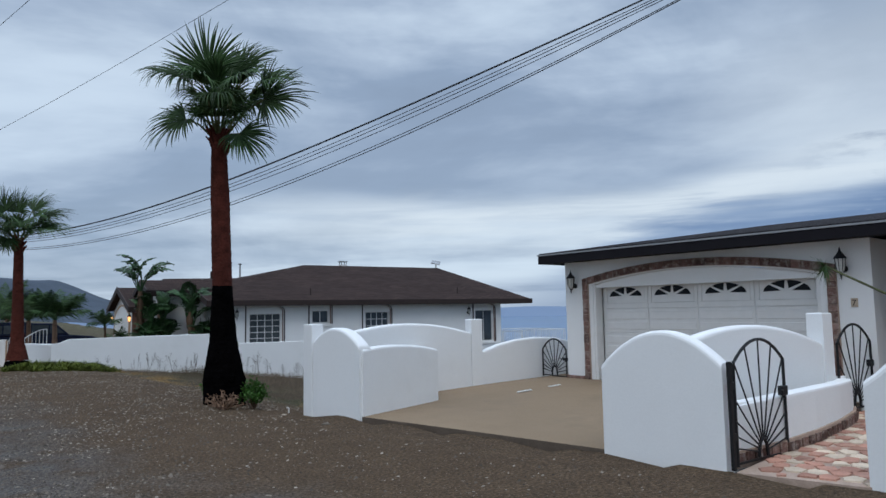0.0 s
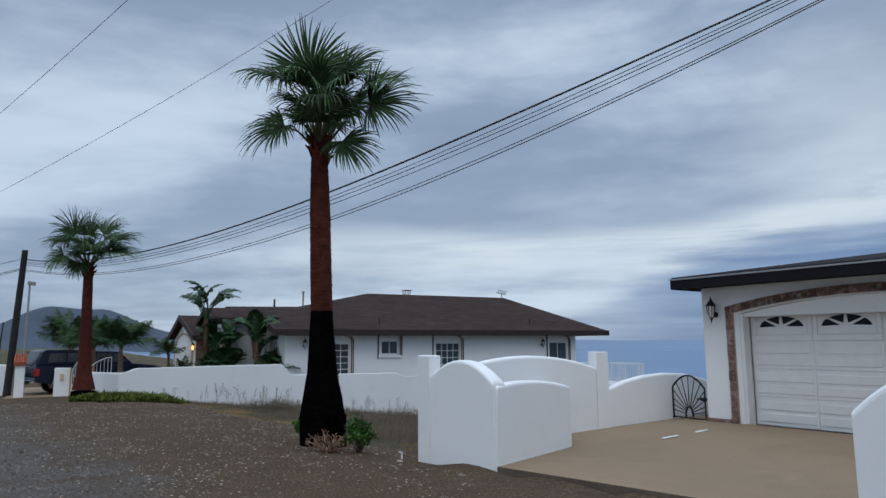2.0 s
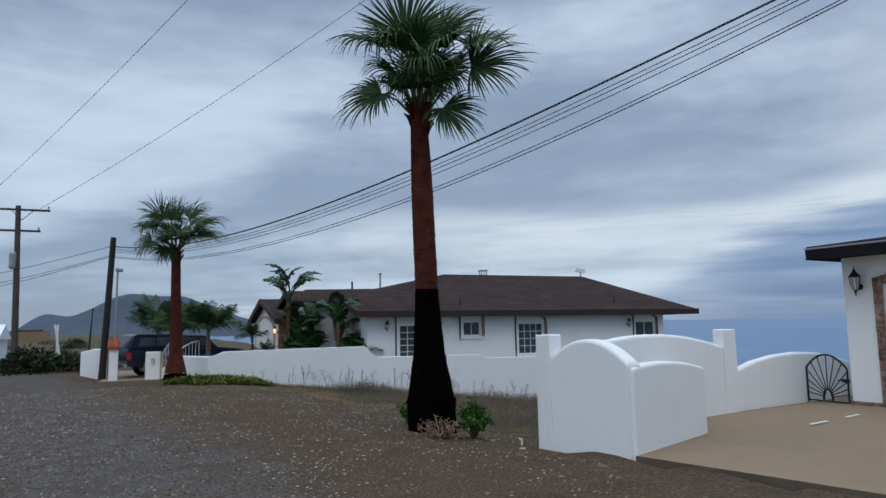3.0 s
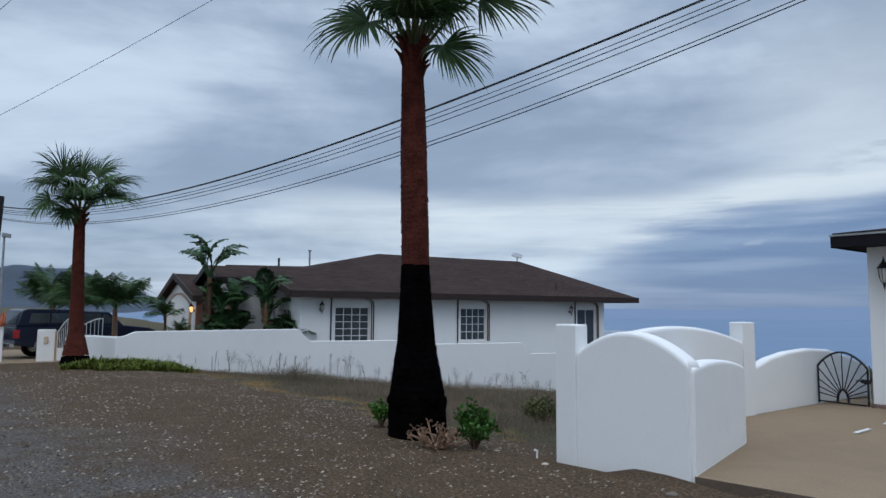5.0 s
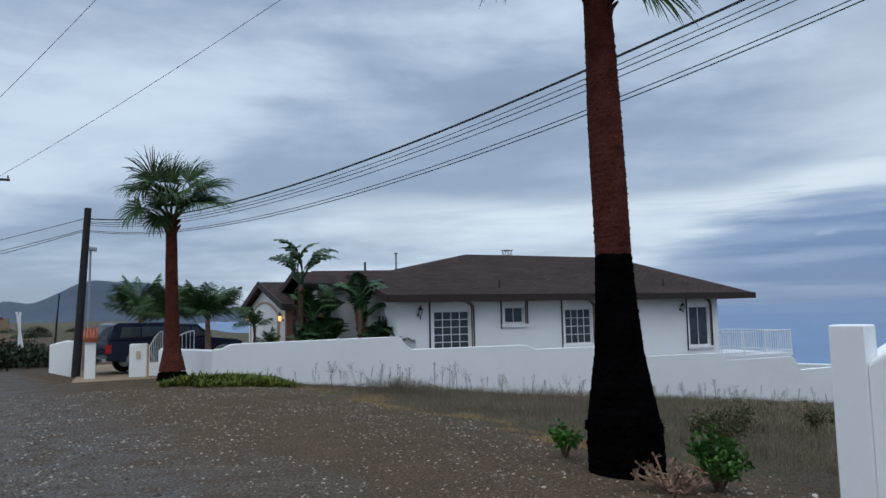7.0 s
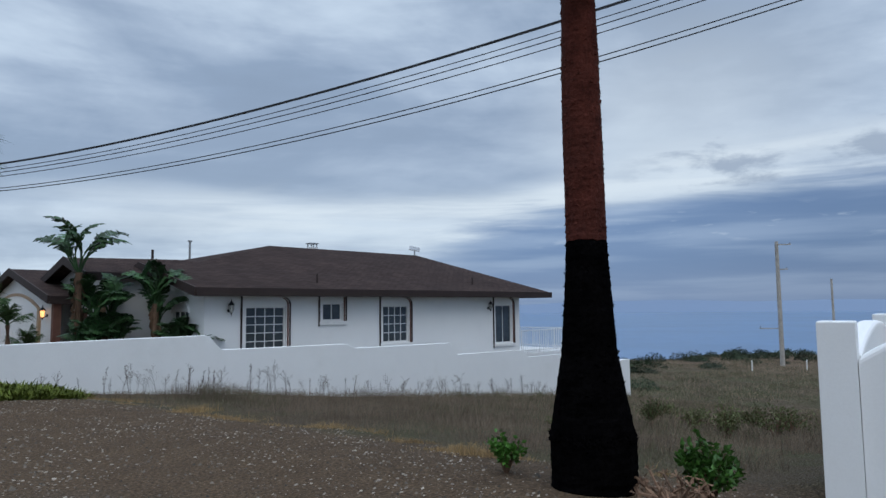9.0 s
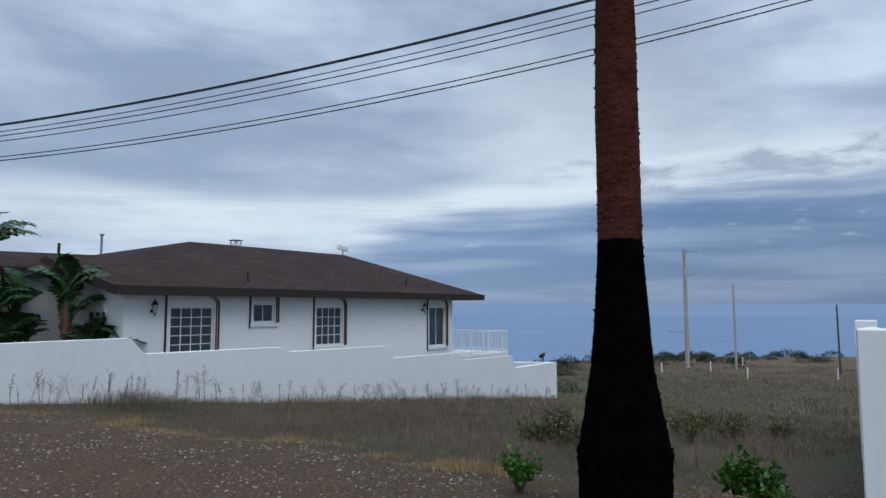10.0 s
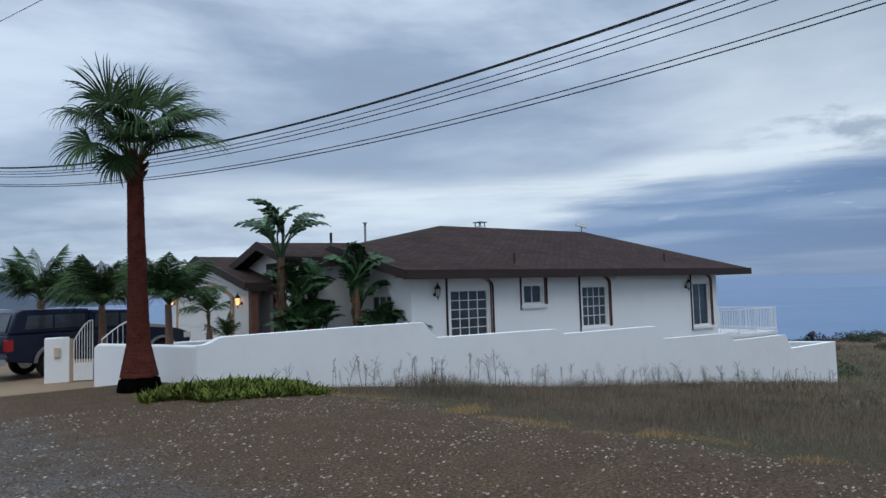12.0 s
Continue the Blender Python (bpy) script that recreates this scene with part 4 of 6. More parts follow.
def build_garage():
    """u runs along the front, w goes in, v is up."""
    home = empty("garage_house", "white stucco garage with a dark shingled roof and stone-framed door", "house", (13.33, 12.99, 0))
    home.matrix_world = GARAGE

    def put(name, bm, mat, parent=home, label="", smooth=False):
        return part(name, bm, mat, parent, label, smooth)

    def slab(name, mat, *b, parent=home, label=""):
        bm = bmesh.new()
        box(bm, *b)
        return part(name, bm, mat, parent, label)

    W, d0, d1, top = 6.12, 0.75, 5.36, 2.22
    bm = bmesh.new()
    crown = arch(d0, d1, 2.2, 2.2, 0.24, 24)
    prism(bm, [(0, -0.6), (d0, -0.6), (d0, 2.2)] + crown[1:-1] + [(d1, 2.2), (d1, -0.6), (W, -0.6), (W, 2.72), (0, 2.72)], 0.24, Matrix.Identity(4))
    put("front_wall", bm, HOUSE_STUCCO)
    slab("side_wall", HOUSE_STUCCO, 0.002, 0.25, 0.242, 7, -1.6, 2.72)
    slab("side_wall", HOUSE_STUCCO, W - 0.25, W - 0.002, 0.242, 4, -0.6, 2.72)
    slab("recess_wall", HOUSE_STUCCO, W, 20, 4.0, 4.25, -0.6, 2.72)
    slab("back_wall", HOUSE_STUCCO, 0.25, 20, 6.75, 7, -1.6, 2.72)
    for pts in ([(-0.3, -0.52, 2.93), (20.5, -0.52, 2.93), (20.5, 2.95, 3.43), (3.15, 2.95, 3.43)], [(-0.3, 7.3, 2.93), (-0.3, -0.52, 2.93), (3.15, 2.95, 3.43)], [(20.5, 7.3, 2.93), (-0.3, 7.3, 2.93), (3.15, 2.95, 3.43), (20.5, 2.95, 3.43)]):
        bm = bmesh.new()
        quad_roof(bm, pts, 0.05)
        put("roof_slope", bm, DARK_SHINGLE)
    slab("fascia", CHAR_TRIM, -0.3, 20.5, -0.548, -0.522, 2.70, 2.865)
    slab("drip_edge", GREY_BOX, -0.33, 20.5, -0.558, -0.524, 2.875, 2.905)
    slab("fascia", CHAR_TRIM, -0.328, -0.302, -0.52, 7.3, 2.70, 2.90)
    bm = bmesh.new()
    box(bm, -0.3, 20.5, -0.52, -0.003, 2.72, 2.75)
    box(bm, -0.3, -0.003, 0, 7.3, 2.72, 2.75)
    put("soffit", bm, CHAR_TRIM)
    # white soffit jamb round the door
    slab("door_jamb", WHITE_TRIM, d0 + 0.002, d0 + 0.06, 0.02, 0.24, 0.15, 2.2)
    slab("door_jamb", WHITE_TRIM, d1 - 0.06, d1 - 0.002, 0.02, 0.24, 0.15, 2.2)
    bm = bmesh.new()
    crown2 = arch(d0 + 0.06, d1 - 0.06, 2.2, 2.2, 0.235, 24)
    prism(bm, [(d0 + 0.06, 2.14)] + crown2 + [(d1 - 0.06, 2.14)], 0.16, Matrix.Translation((0, 0.06, 0)))
    put("door_head", bm, HOUSE_STUCCO)
    # sectional door: four rows of ribbed panels, a row of fan lights on top
    door = slab("garage_door", WHITE_TRIM, d0 + 0.06, d1 - 0.06, 0.27, 0.30, 0.17, 2.2, label="white sectional garage door")
    n, x0, w = 4, d0 + 0.10, (d1 - d0 - 0.2) / 4
    for r in range(4):
        z0 = 0.18 + 0.503 * r
        for c in range(n):
            bm = bmesh.new()
            u0, u1 = x0 + w * c, x0 + w * (c + 1)
            if r == 3:
                box(bm, u0 + 0.01, u1 - 0.01, 0.25, 0.268, z0, z0 + 0.11)
                box(bm, u0 + 0.01, u1 - 0.01, 0.25, 0.268, z0 + 0.46, z0 + 0.49)
                box(bm, u0 + 0.01, u0 + 0.08, 0.25, 0.268, z0 + 0.11, z0 + 0.46)
                box(bm, u1 - 0.08, u1 - 0.01, 0.25, 0.268, z0 + 0.11, z0 + 0.46)
            else:
                box(bm, u0 + (0.002 if c else 0), u1 - 0.002, 0.25, 0.268, z0, z0 + 0.497)
                box(bm, u0 + 0.05, u1 - 0.05, 0.238, 0.2495, z0 + 0.07, z0 + 0.22)
                box(bm, u0 + 0.05, u1 - 0.05, 0.238, 0.2495, z0 + 0.28, z0 + 0.43)
            bevel(bm, 0.006, 1)
            part("door_panel", bm, WHITE_TRIM, door)
            if r == 3:
                # fan light in its raised frame
                cu, cz, R, H = (u0 + u1) / 2, 1.93, 0.40, 0.20
                bm = bmesh.new()
                box(bm, u0 + 0.09, u1 - 0.09, 0.262, 0.2675, z0 + 0.12, z0 + 0.45)
                box(bm, u0 + 0.085, u1 - 0.085, 0.252, 0.2615, z0 + 0.115, z0 + 0.14)
                part("light_frame", bm, WHITE_TRIM, door)
                for k in range(4):
                    a0, a1 = math.pi * (k / 4 + 0.018), math.pi * ((k + 1) / 4 - 0.018)
                    pts = [(cu + 0.10 * R / 0.4 * math.cos((a0 + a1) / 2), cz + 0.06 * math.sin((a0 + a1) / 2))]
                    pts += [(cu + R * math.cos(a0 + (a1 - a0) * t / 6), cz + H * math.sin(a0 + (a1 - a0) * t / 6)) for t in range(7)]
                    bm = bmesh.new()
                    prism(bm, pts, 0.006, Matrix.Translation((0, 0.254, 0)))
                    part("fan_pane", bm, DARK_GLASS, door)
    # stone frame round the door, stone by stone
    rnd = random.Random(11)
    for u, z0, z1 in ((0.50, 0.19, 2.33), (5.47, 0.19, 2.33)):
        frame_ob = slab("stone_jamb", MORTAR, u, u + 0.15, -0.03, -0.002, z0, z1)
        z = z0
        while z < z1 - 0.06:
            hgt = rnd.uniform(0.10, 0.2)
            split = rnd.random() < 0.4
            for k in range(2 if split else 1):
                a = u + 0.006 + (0.072 * k if split else 0)
                b = a + (0.064 if split else 0.138)
                bm = bmesh.new()
                box(bm, a, b, -0.05 - rnd.uniform(0, 0.012), -0.0305, z + 0.004, min(z + hgt - 0.006, z1))
                bevel(bm, 0.008, 1)
                part("stone", bm, STONE, frame_ob)
            z += hgt
    bm = bmesh.new()
    crest_line = arch(0.50, 5.62, 2.34, 2.34, 0.27, 30)
    prism(bm, crest_line + [(s, z - 0.15) for s, z in reversed(crest_line)], 0.03, Matrix.Translation((0, -0.032, 0)))
    frame_ob = put("stone_arch", bm, MORTAR)
    for (s0, za), (s1, zb) in zip(crest_line, crest_line[1:]):
        bm = bmesh.new()
        prism(bm, [(s0 + 0.005, za - 0.005), (s1 - 0.005, zb - 0.005), (s1 - 0.005, zb - 0.145), (s0 + 0.005, za - 0.145)], 0.02, Matrix.Translation((0, -0.053, 0)))
        part("stone", bm, STONE, frame_ob)
    # stone plinth at the corner
    for u in range(4):
        bm = bmesh.new()
        box(bm, -0.03 + u * 0.13, 0.09 + u * 0.13, -0.045, -0.003, 0.12, 0.25)
        bevel(bm, 0.01, 1)
        put("plinth_stone", bm, STONE)
    # house number
    bm = bmesh.new()
    box(bm, 5.80, 5.90, -0.012, -0.002, 1.65, 1.79)
    sign = put("number_plate", bm, CREAM, label="small cream house number tile")
    curve = bpy.data.curves.new("digit", "FONT")
    curve.body, curve.size, curve.extrude = "7", 0.13, 0.003
    digit = new("digit", curve)
    digit.matrix_local = Matrix(((1, 0, 0, 5.815), (0, 0, -1, -0.0165), (0, 1, 0, 1.675), (0, 0, 0, 1)))
    curve.materials.append(IRON)
    digit.parent = sign
    return home


build_garage()
for u, z in ((0.28, 2.08), (5.74, 2.13)):
    p = GARAGE @ Vector((u, 0, z))
    wall_lamp(p, -90 + 7, False, 1.0, label="black lantern wall lamp beside the garage door")


def fan_gate(name, m, width, height, rise, label):
    """An iron gate: arched frame, bars fanned out like a rising sun, latch."""
    gate = empty(name, label, "gate")
    gate.matrix_world = m
    for u in (0.0, width):
        bm = bmesh.new()
        tube(bm, [(u, 0, 0), (u, 0, height)], 0.018, 6)
        part("stile", bm, IRON, gate)
    crown = arch(0, width, height, height, rise, 16)
    bm = bmesh.new()
    tube(bm, [(s, 0, z) for s, z in crown], 0.018, 6)
    part("top_rail", bm, IRON, gate)
    bm = bmesh.new()
    box(bm, 0.0, width, -0.008, 0.008, 0.02, 0.045)
    part("bottom_rail", bm, IRON, gate)
    c = width / 2
    bm = bmesh.new()
    tube(bm, [(c - 0.09 * math.cos(k * math.pi / 8), 0, 0.05 + 0.20 * math.sin(k * math.pi / 8)) for k in range(9)], 0.02, 6)
    part("sun_hoop", bm, IRON, gate)
    for k in range(1, 14):
        a = math.pi * k / 14
        dx, dz = -math.cos(a), math.sin(a)
        reach = 0.2
        while reach < 3:
            x, z = c + dx * reach, 0.08 + dz * reach
            if x < 0.01 or x > width - 0.01 or z > height + rise * (1 - (2 * x / width - 1) ** 2):
                break
            reach += 0.01
        bm = bmesh.new()
        tube(bm, [(c + dx * 0.10, 0, 0.08 + dz * 0.16), (c + dx * reach, 0, 0.08 + dz * reach)], 0.0095, 5)
        part("bar", bm, IRON, gate)
    bm = bmesh.new()
    box(bm, width - 0.10, width + 0.03, -0.03, 0.03, height * 0.62, height * 0.72)
    bevel(bm, 0.008, 1)
    tube(bm, [(width - 0.08, -0.03, height * 0.68), (width - 0.16, -0.05, height * 0.68)], 0.011, 6)
    part("latch", bm, IRON, gate)
    return gate


def upright(x, y, z, turn):
    return pose(x, y, z, 0, 0, turn)


fan_gate("iron_gate", upright(9.62, 6.28, -0.03, 3), 1.02, 1.10, 0.25, "open black iron gate with fanned sunray bars")
fan_gate("iron_gate", upright(13.0, 6.95, 0.15, 2), 1.0, 0.98, 0.27, "closed black iron gate with fanned bars by the garage")
fan_gate("iron_gate", upright(13.36, 13.88, 0.16, -90), 0.80, 0.62, 0.24, "low black iron gate with fanned bars beside the garage")
_bm = bmesh.new()
box(_bm, 9.50, 9.54, 6.24, 6.28, -0.05, 1.10)
box(_bm, 9.55, 9.60, 6.25, 6.29, 0.25, 0.33)
box(_bm, 9.55, 9.60, 6.25, 6.29, 0.80, 0.88)
tagged(mesh_ob("gate_post", _bm, IRON), "slim black iron gate post with hinges", "gate post")


def arch_gate():
    """The white iron gate at the gate post, its leaf rising to one side, and the fixed quarter-round panel."""
    for at, turn, w, h0, h1, label in (((2.50, 34.62, -0.30), -20, 0.42, 1.05, 1.55, "open white iron gate leaf with a rising top"), ((2.95, 33.6, -0.26), 25, 1.0, 1.05, 1.5, "white iron gate panel with a curved top")):
        gate = empty("white_gate", label, "gate")
        gate.matrix_world = upright(*at, turn)
        line = [(w * k / 10, h0 + (h1 - h0) * math.sin(k / 10 * math.pi / 2)) for k in range(11)]
        bm = bmesh.new()
        tube(bm, [(s, 0, z) for s, z in line], 0.016, 6)
        part("top_rail", bm, WHITE_IRON, gate)
        bm = bmesh.new()
        box(bm, 0, w, -0.012, 0.012, 0.06, 0.09)
        part("bottom_rail", bm, WHITE_IRON, gate)
        bm = bmesh.new()
        box(bm, 0.0, w, -0.006, 0.006, 0.09, 0.5)
        part("kick_panel", bm, WHITE_IRON, gate)
        for k in range(8):
            s = w * k / 7
            bm = bmesh.new()
            tube(bm, [(s, 0, 0.06), (s, 0, h0 + (h1 - h0) * math.sin(min(k / 7, 1) * math.pi / 2))], 0.013 if k % 7 == 0 else 0.009, 5)
            part("bar", bm, WHITE_IRON, gate)


arch_gate()
_bm = bmesh.new()
box(_bm, 2.08, 2.22, 34.735, 34.785, 0.35, 0.60)
bevel(_bm, 0.01, 1)
tagged(mesh_ob("door_bell_plate", _bm, CREAM), "small cream intercom box on the gate post", "intercom")
_bm = bmesh.new()
box(_bm, 2.425, 2.49, 34.68, 34.80, -0.4, 0.80)
tagged(mesh_ob("gate_jamb", _bm, TAN_TRIM), "tan wooden jamb beside the white gate", "gate jamb")


def balcony():
    """White railed deck at the sea end of the house."""
    deck = empty("balcony", "white railed deck on the seaward end of the house", "balcony", (24.55, 30.3, -0.42))
    x1, y1, h = 4.4, 3.5, 1.0
    bm = bmesh.new()
    box(bm, 0, x1, 0, y1, -0.12, 0)
    part("deck", bm, WHITE_TRIM, deck)
    bm = bmesh.new()
    box(bm, 0.0, x1 - 0.05, 0.05, y1, -2.9, -0.121)
    part("deck_base", bm, HOUSE_STUCCO, deck)
    for a, b in (((0, 0.04), (x1, 0.04)), ((x1 - 0.04, 0.04), (x1 - 0.04, y1)), ((0, y1), (x1, y1))):
        a, b = Vector((*a, 0)), Vector((*b, 0))
        for z in (h, 0.12):
            bm = bmesh.new()
            tube(bm, [a + Vector((0, 0, z)), b + Vector((0, 0, z))], 0.022, 6)
            part("rail", bm, WHITE_IRON, deck)
        n = int((b - a).length / 0.13)
        for k in range(n + 1):
            p = a.lerp(b, k / n)
            bm = bmesh.new()
            tube(bm, [p, p + Vector((0, 0, h))], 0.026 if k % 10 == 0 else 0.011, 5)
            part("baluster", bm, WHITE_IRON, deck)


balcony()

# ---- palms and plants ----


def fan_leaf(hub, axis, face, size, seed, right, droop=0.8, base=(0, 0, 0)):
    """A fan-palm leaf: a curved stalk from base to hub, then pleated fingers that part and hang, blown by the wind."""
    rnd = random.Random(seed)
    bm = bmesh.new()
    hub, axis = Vector(hub), Vector(axis).normalized()
    side = Vector(face).normalized().cross(axis).normalized()
    normal = axis.cross(side)
    n, steps = 50, 8
    spread = radians(rnd.uniform(92, 112))
    for k in range(n):
        a = -spread + 2 * spread * k / (n - 1) + rnd.gauss(0, 0.02)
        d = (axis * math.cos(a) + side * math.sin(a) + normal * (0.10 + 0.18 * abs(math.sin(a)))).normalized()
        reach = size * (0.66 + 0.34 * math.cos(a * 0.72)) * rnd.uniform(0.84, 1.1)
        if rnd.random() < 0.06:
            reach *= 0.6
        half = spread / n * 1.25
        hang, blow = droop * rnd.uniform(0.7, 2.2), rnd.uniform(0.1, 0.7)
        p, prev = hub.copy(), None
        across = (axis * -math.sin(a) + side * math.cos(a)).normalized()
        for i in range(steps + 1):
            f = i / steps
            w = half * reach * (f if f < 0.42 else 0.42 * max(0.0, 1 - (f - 0.42) / 0.58) ** 0.8) + 0.003
            pleat = normal * (w * 0.7)
            cur = (bm.verts.new(p),) if i == steps else (bm.verts.new(p - across * w), bm.verts.new(p + pleat), bm.verts.new(p + across * w))
            if prev:
                if len(cur) == 3:
                    bm.faces.new((prev[0], prev[1], cur[1], cur[0]))
                    bm.faces.new((prev[1], prev[2], cur[2], cur[1]))
                else:
                    bm.faces.new((prev[0], prev[1], cur[0]))
                    bm.faces.new((prev[1], prev[2], cur[0]))
            prev = cur
            bend = max(0.0, f - 0.15) / steps
            d = (d + Vector((0, 0, -1)) * hang * bend * 3.2 + right * blow * bend * 1.6).normalized()
            p = p + d * (reach / steps)
    first = len(bm.faces)
    base = Vector(base)
    mid = base.lerp(hub, 0.55) + Vector((0, 0, 0.12 * (hub - base).length))
    tube(bm, [base, mid, hub, hub + axis * size * 0.22], [0.030, 0.019, 0.014, 0.006], 5)
    bm.faces.ensure_lookup_table()
    for f in bm.faces[first:]:
        f.material_index = 1
    return finish("frond", bm, [FROND, STALK])


def scaly_trunk(path, radii, seed, boots=True):
    """A palm trunk of stacked, ragged leaf-base rings."""
    rnd = random.Random(seed)
    bm = bmesh.new()
    sides, rings = 28, []
    total = len(path)
    for i, (p, r) in enumerate(zip(path, radii)):
        p = Vector(p)
        ring = []
        for k in range(sides):
            a = 2 * math.pi * k / sides
            w = 1 + 0.024 * (1 if i % 2 else -0.5) * rnd.uniform(-0.2, 1.0) + 0.05 * noise.noise((math.cos(a) * 2, math.sin(a) * 2, p.z * 1.4))
            ring.append(bm.verts.new(p + Vector((math.cos(a) * r * w, math.sin(a) * r * w, rnd.uniform(-0.012, 0.012)))))
        rings.append(ring)
    for a, b in zip(rings, rings[1:]):
        for k in range(sides):
            bm.faces.new((a[k], a[(k + 1) % sides], b[(k + 1) % sides], b[k]))
    bm.faces.new(rings[-1])
    return bm


def shreds(bm, path, radii, seed, count, ln=0.06):
    """Ragged bits of bark standing off the trunk."""
    rnd = random.Random(seed)
    for _ in range(count):
        i = rnd.randrange(1, len(path) - 1)
        p, r = Vector(path[i]), radii[i]
        a = rnd.uniform(0, 2 * math.pi)
        o, t = Vector((math.cos(a), math.sin(a), 0)), Vector((-math.sin(a), math.cos(a), 0))
        b = p + o * r * 0.98
        l, w = ln * rnd.uniform(0.5, 1.3), rnd.uniform(0.012, 0.03)
        tip = b + o * l * rnd.uniform(0.25, 0.7) + Vector((0, 0, l * rnd.uniform(-0.6, 1.0)))
        add(bm, [b - t * w, b + t * w, tip, b + Vector((0, 0, w * 1.5))], [(0, 1, 2), (1, 3, 2), (3, 0, 2)])


def fan_palm(at, top, radii, burnt_to, crown, label, seed, wind, rise=1.0):
    """crown: its leaves, as laid out below; radii: (height, radius); wind: the way the leaves blow; rise: how upright the stalks stand."""
    rnd = random.Random(seed)
    tree = empty("palm_tree", label, "palm tree", at, "palms along the track")
    lean = Vector(top) - Vector(at)

    def profile(z0, z1, step):
        path, rad, z = [], [], z0
        while z <= z1 + 1e-6:
            f = z / lean.z
            path.append(Vector((lean.x * f, lean.y * f, z)))
            for (za, ra), (zb, rb) in zip(radii, radii[1:]):
                if za <= z <= zb + 1e-6:
                    rad.append(ra + (rb - ra) * (z - za) / (zb - za))
                    break
            else:
                rad.append(radii[-1][1] if z > 0 else radii[0][1])
            z += step
        return path, rad
    path, rad = profile(-0.25, burnt_to, 0.045)
    bm = scaly_trunk(path, rad, seed)
    shreds(bm, path, rad, seed, 900, 0.03)
    part("charred_trunk_base", bm, BURNT, tree, "fire-blackened flared trunk base")
    if burnt_to > 1:
        bm = bmesh.new()
        path, rad = profile(0.36, 0.50, 0.03)
        shreds(bm, path, rad, seed + 5, 420, 0.055)
        part("singed_fibre_band", bm, BURNT, tree, "ragged band of singed fibre")
    path, rad = profile(burnt_to, lean.z, 0.04)
    bm = scaly_trunk(path, rad, seed + 1)
    shreds(bm, path, rad, seed + 1, 900, 0.026)
    part("trunk", bm, BARK, tree, "red-brown fibrous trunk")
    bm = bmesh.new()
    for k in range(26):
        a, z = rnd.uniform(0, 6.28), lean.z - rnd.uniform(0.0, 0.45)
        f = z / lean.z
        o = Vector((math.cos(a), math.sin(a), 0))
        b = Vector((lean.x * f, lean.y * f, z)) + o * radii[-1][1] * 0.8
        tube(bm, [b, b + o * 0.05 + Vector((0, 0, 0.12)), b + o * 0.13 + Vector((0, 0, 0.2))], [0.04, 0.03, 0.015], 5)
    part("boot_collar", bm, BARK, tree)
    # each leaf: hub (across the wind, up, towards the track), the way it points, its reach and its droop
    right, front = Vector((math.cos(radians(wind)), math.sin(radians(wind)), 0)), Vector((math.sin(radians(wind)), -math.cos(radians(wind)), 0))

    def turn(v):
        return right * v[0] + Vector((0, 0, v[1])) + front * v[2]
    for k, (hub, axis, face, size, droop) in enumerate(crown):
        hub = (hub[0], hub[1] * rise, hub[2])
        ob = new("frond", fan_leaf(turn(hub), turn(axis), turn(face), size, seed * 100 + k, right, droop, turn((hub[0] * 0.1, -0.12, hub[2] * 0.1))))
        ob.parent = tree
        ob.location = lean
    return tree


FRONT = (0.1, 0.35, 0.9)
INNER = [((0.0, 0.30, 0.28), (0.1, 0.1, 0.9), (0.0, 0.9, 0.4), 0.72, 1.1), ((-0.26, 0.32, 0.15), (-0.8, 0.3, 0.3), (0.0, 0.8, 0.6), 0.72, 1.1), ((0.26, 0.35, 0.15), (0.8, 0.3, 0.3), (0.0, 0.8, 0.6), 0.75, 1.0),
         ((0.0, 0.55, 0.10), (-0.1, 0.9, 0.3), (0.0, 0.3, 0.9), 0.80, 0.5), ((0.1, 0.35, -0.25), (0.2, 0.2, -0.9), (0.0, 0.8, -0.5), 0.75, 0.9), ((0.22, 0.60, 0.20), (0.6, 0.6, 0.3), FRONT, 0.80, 0.7)]
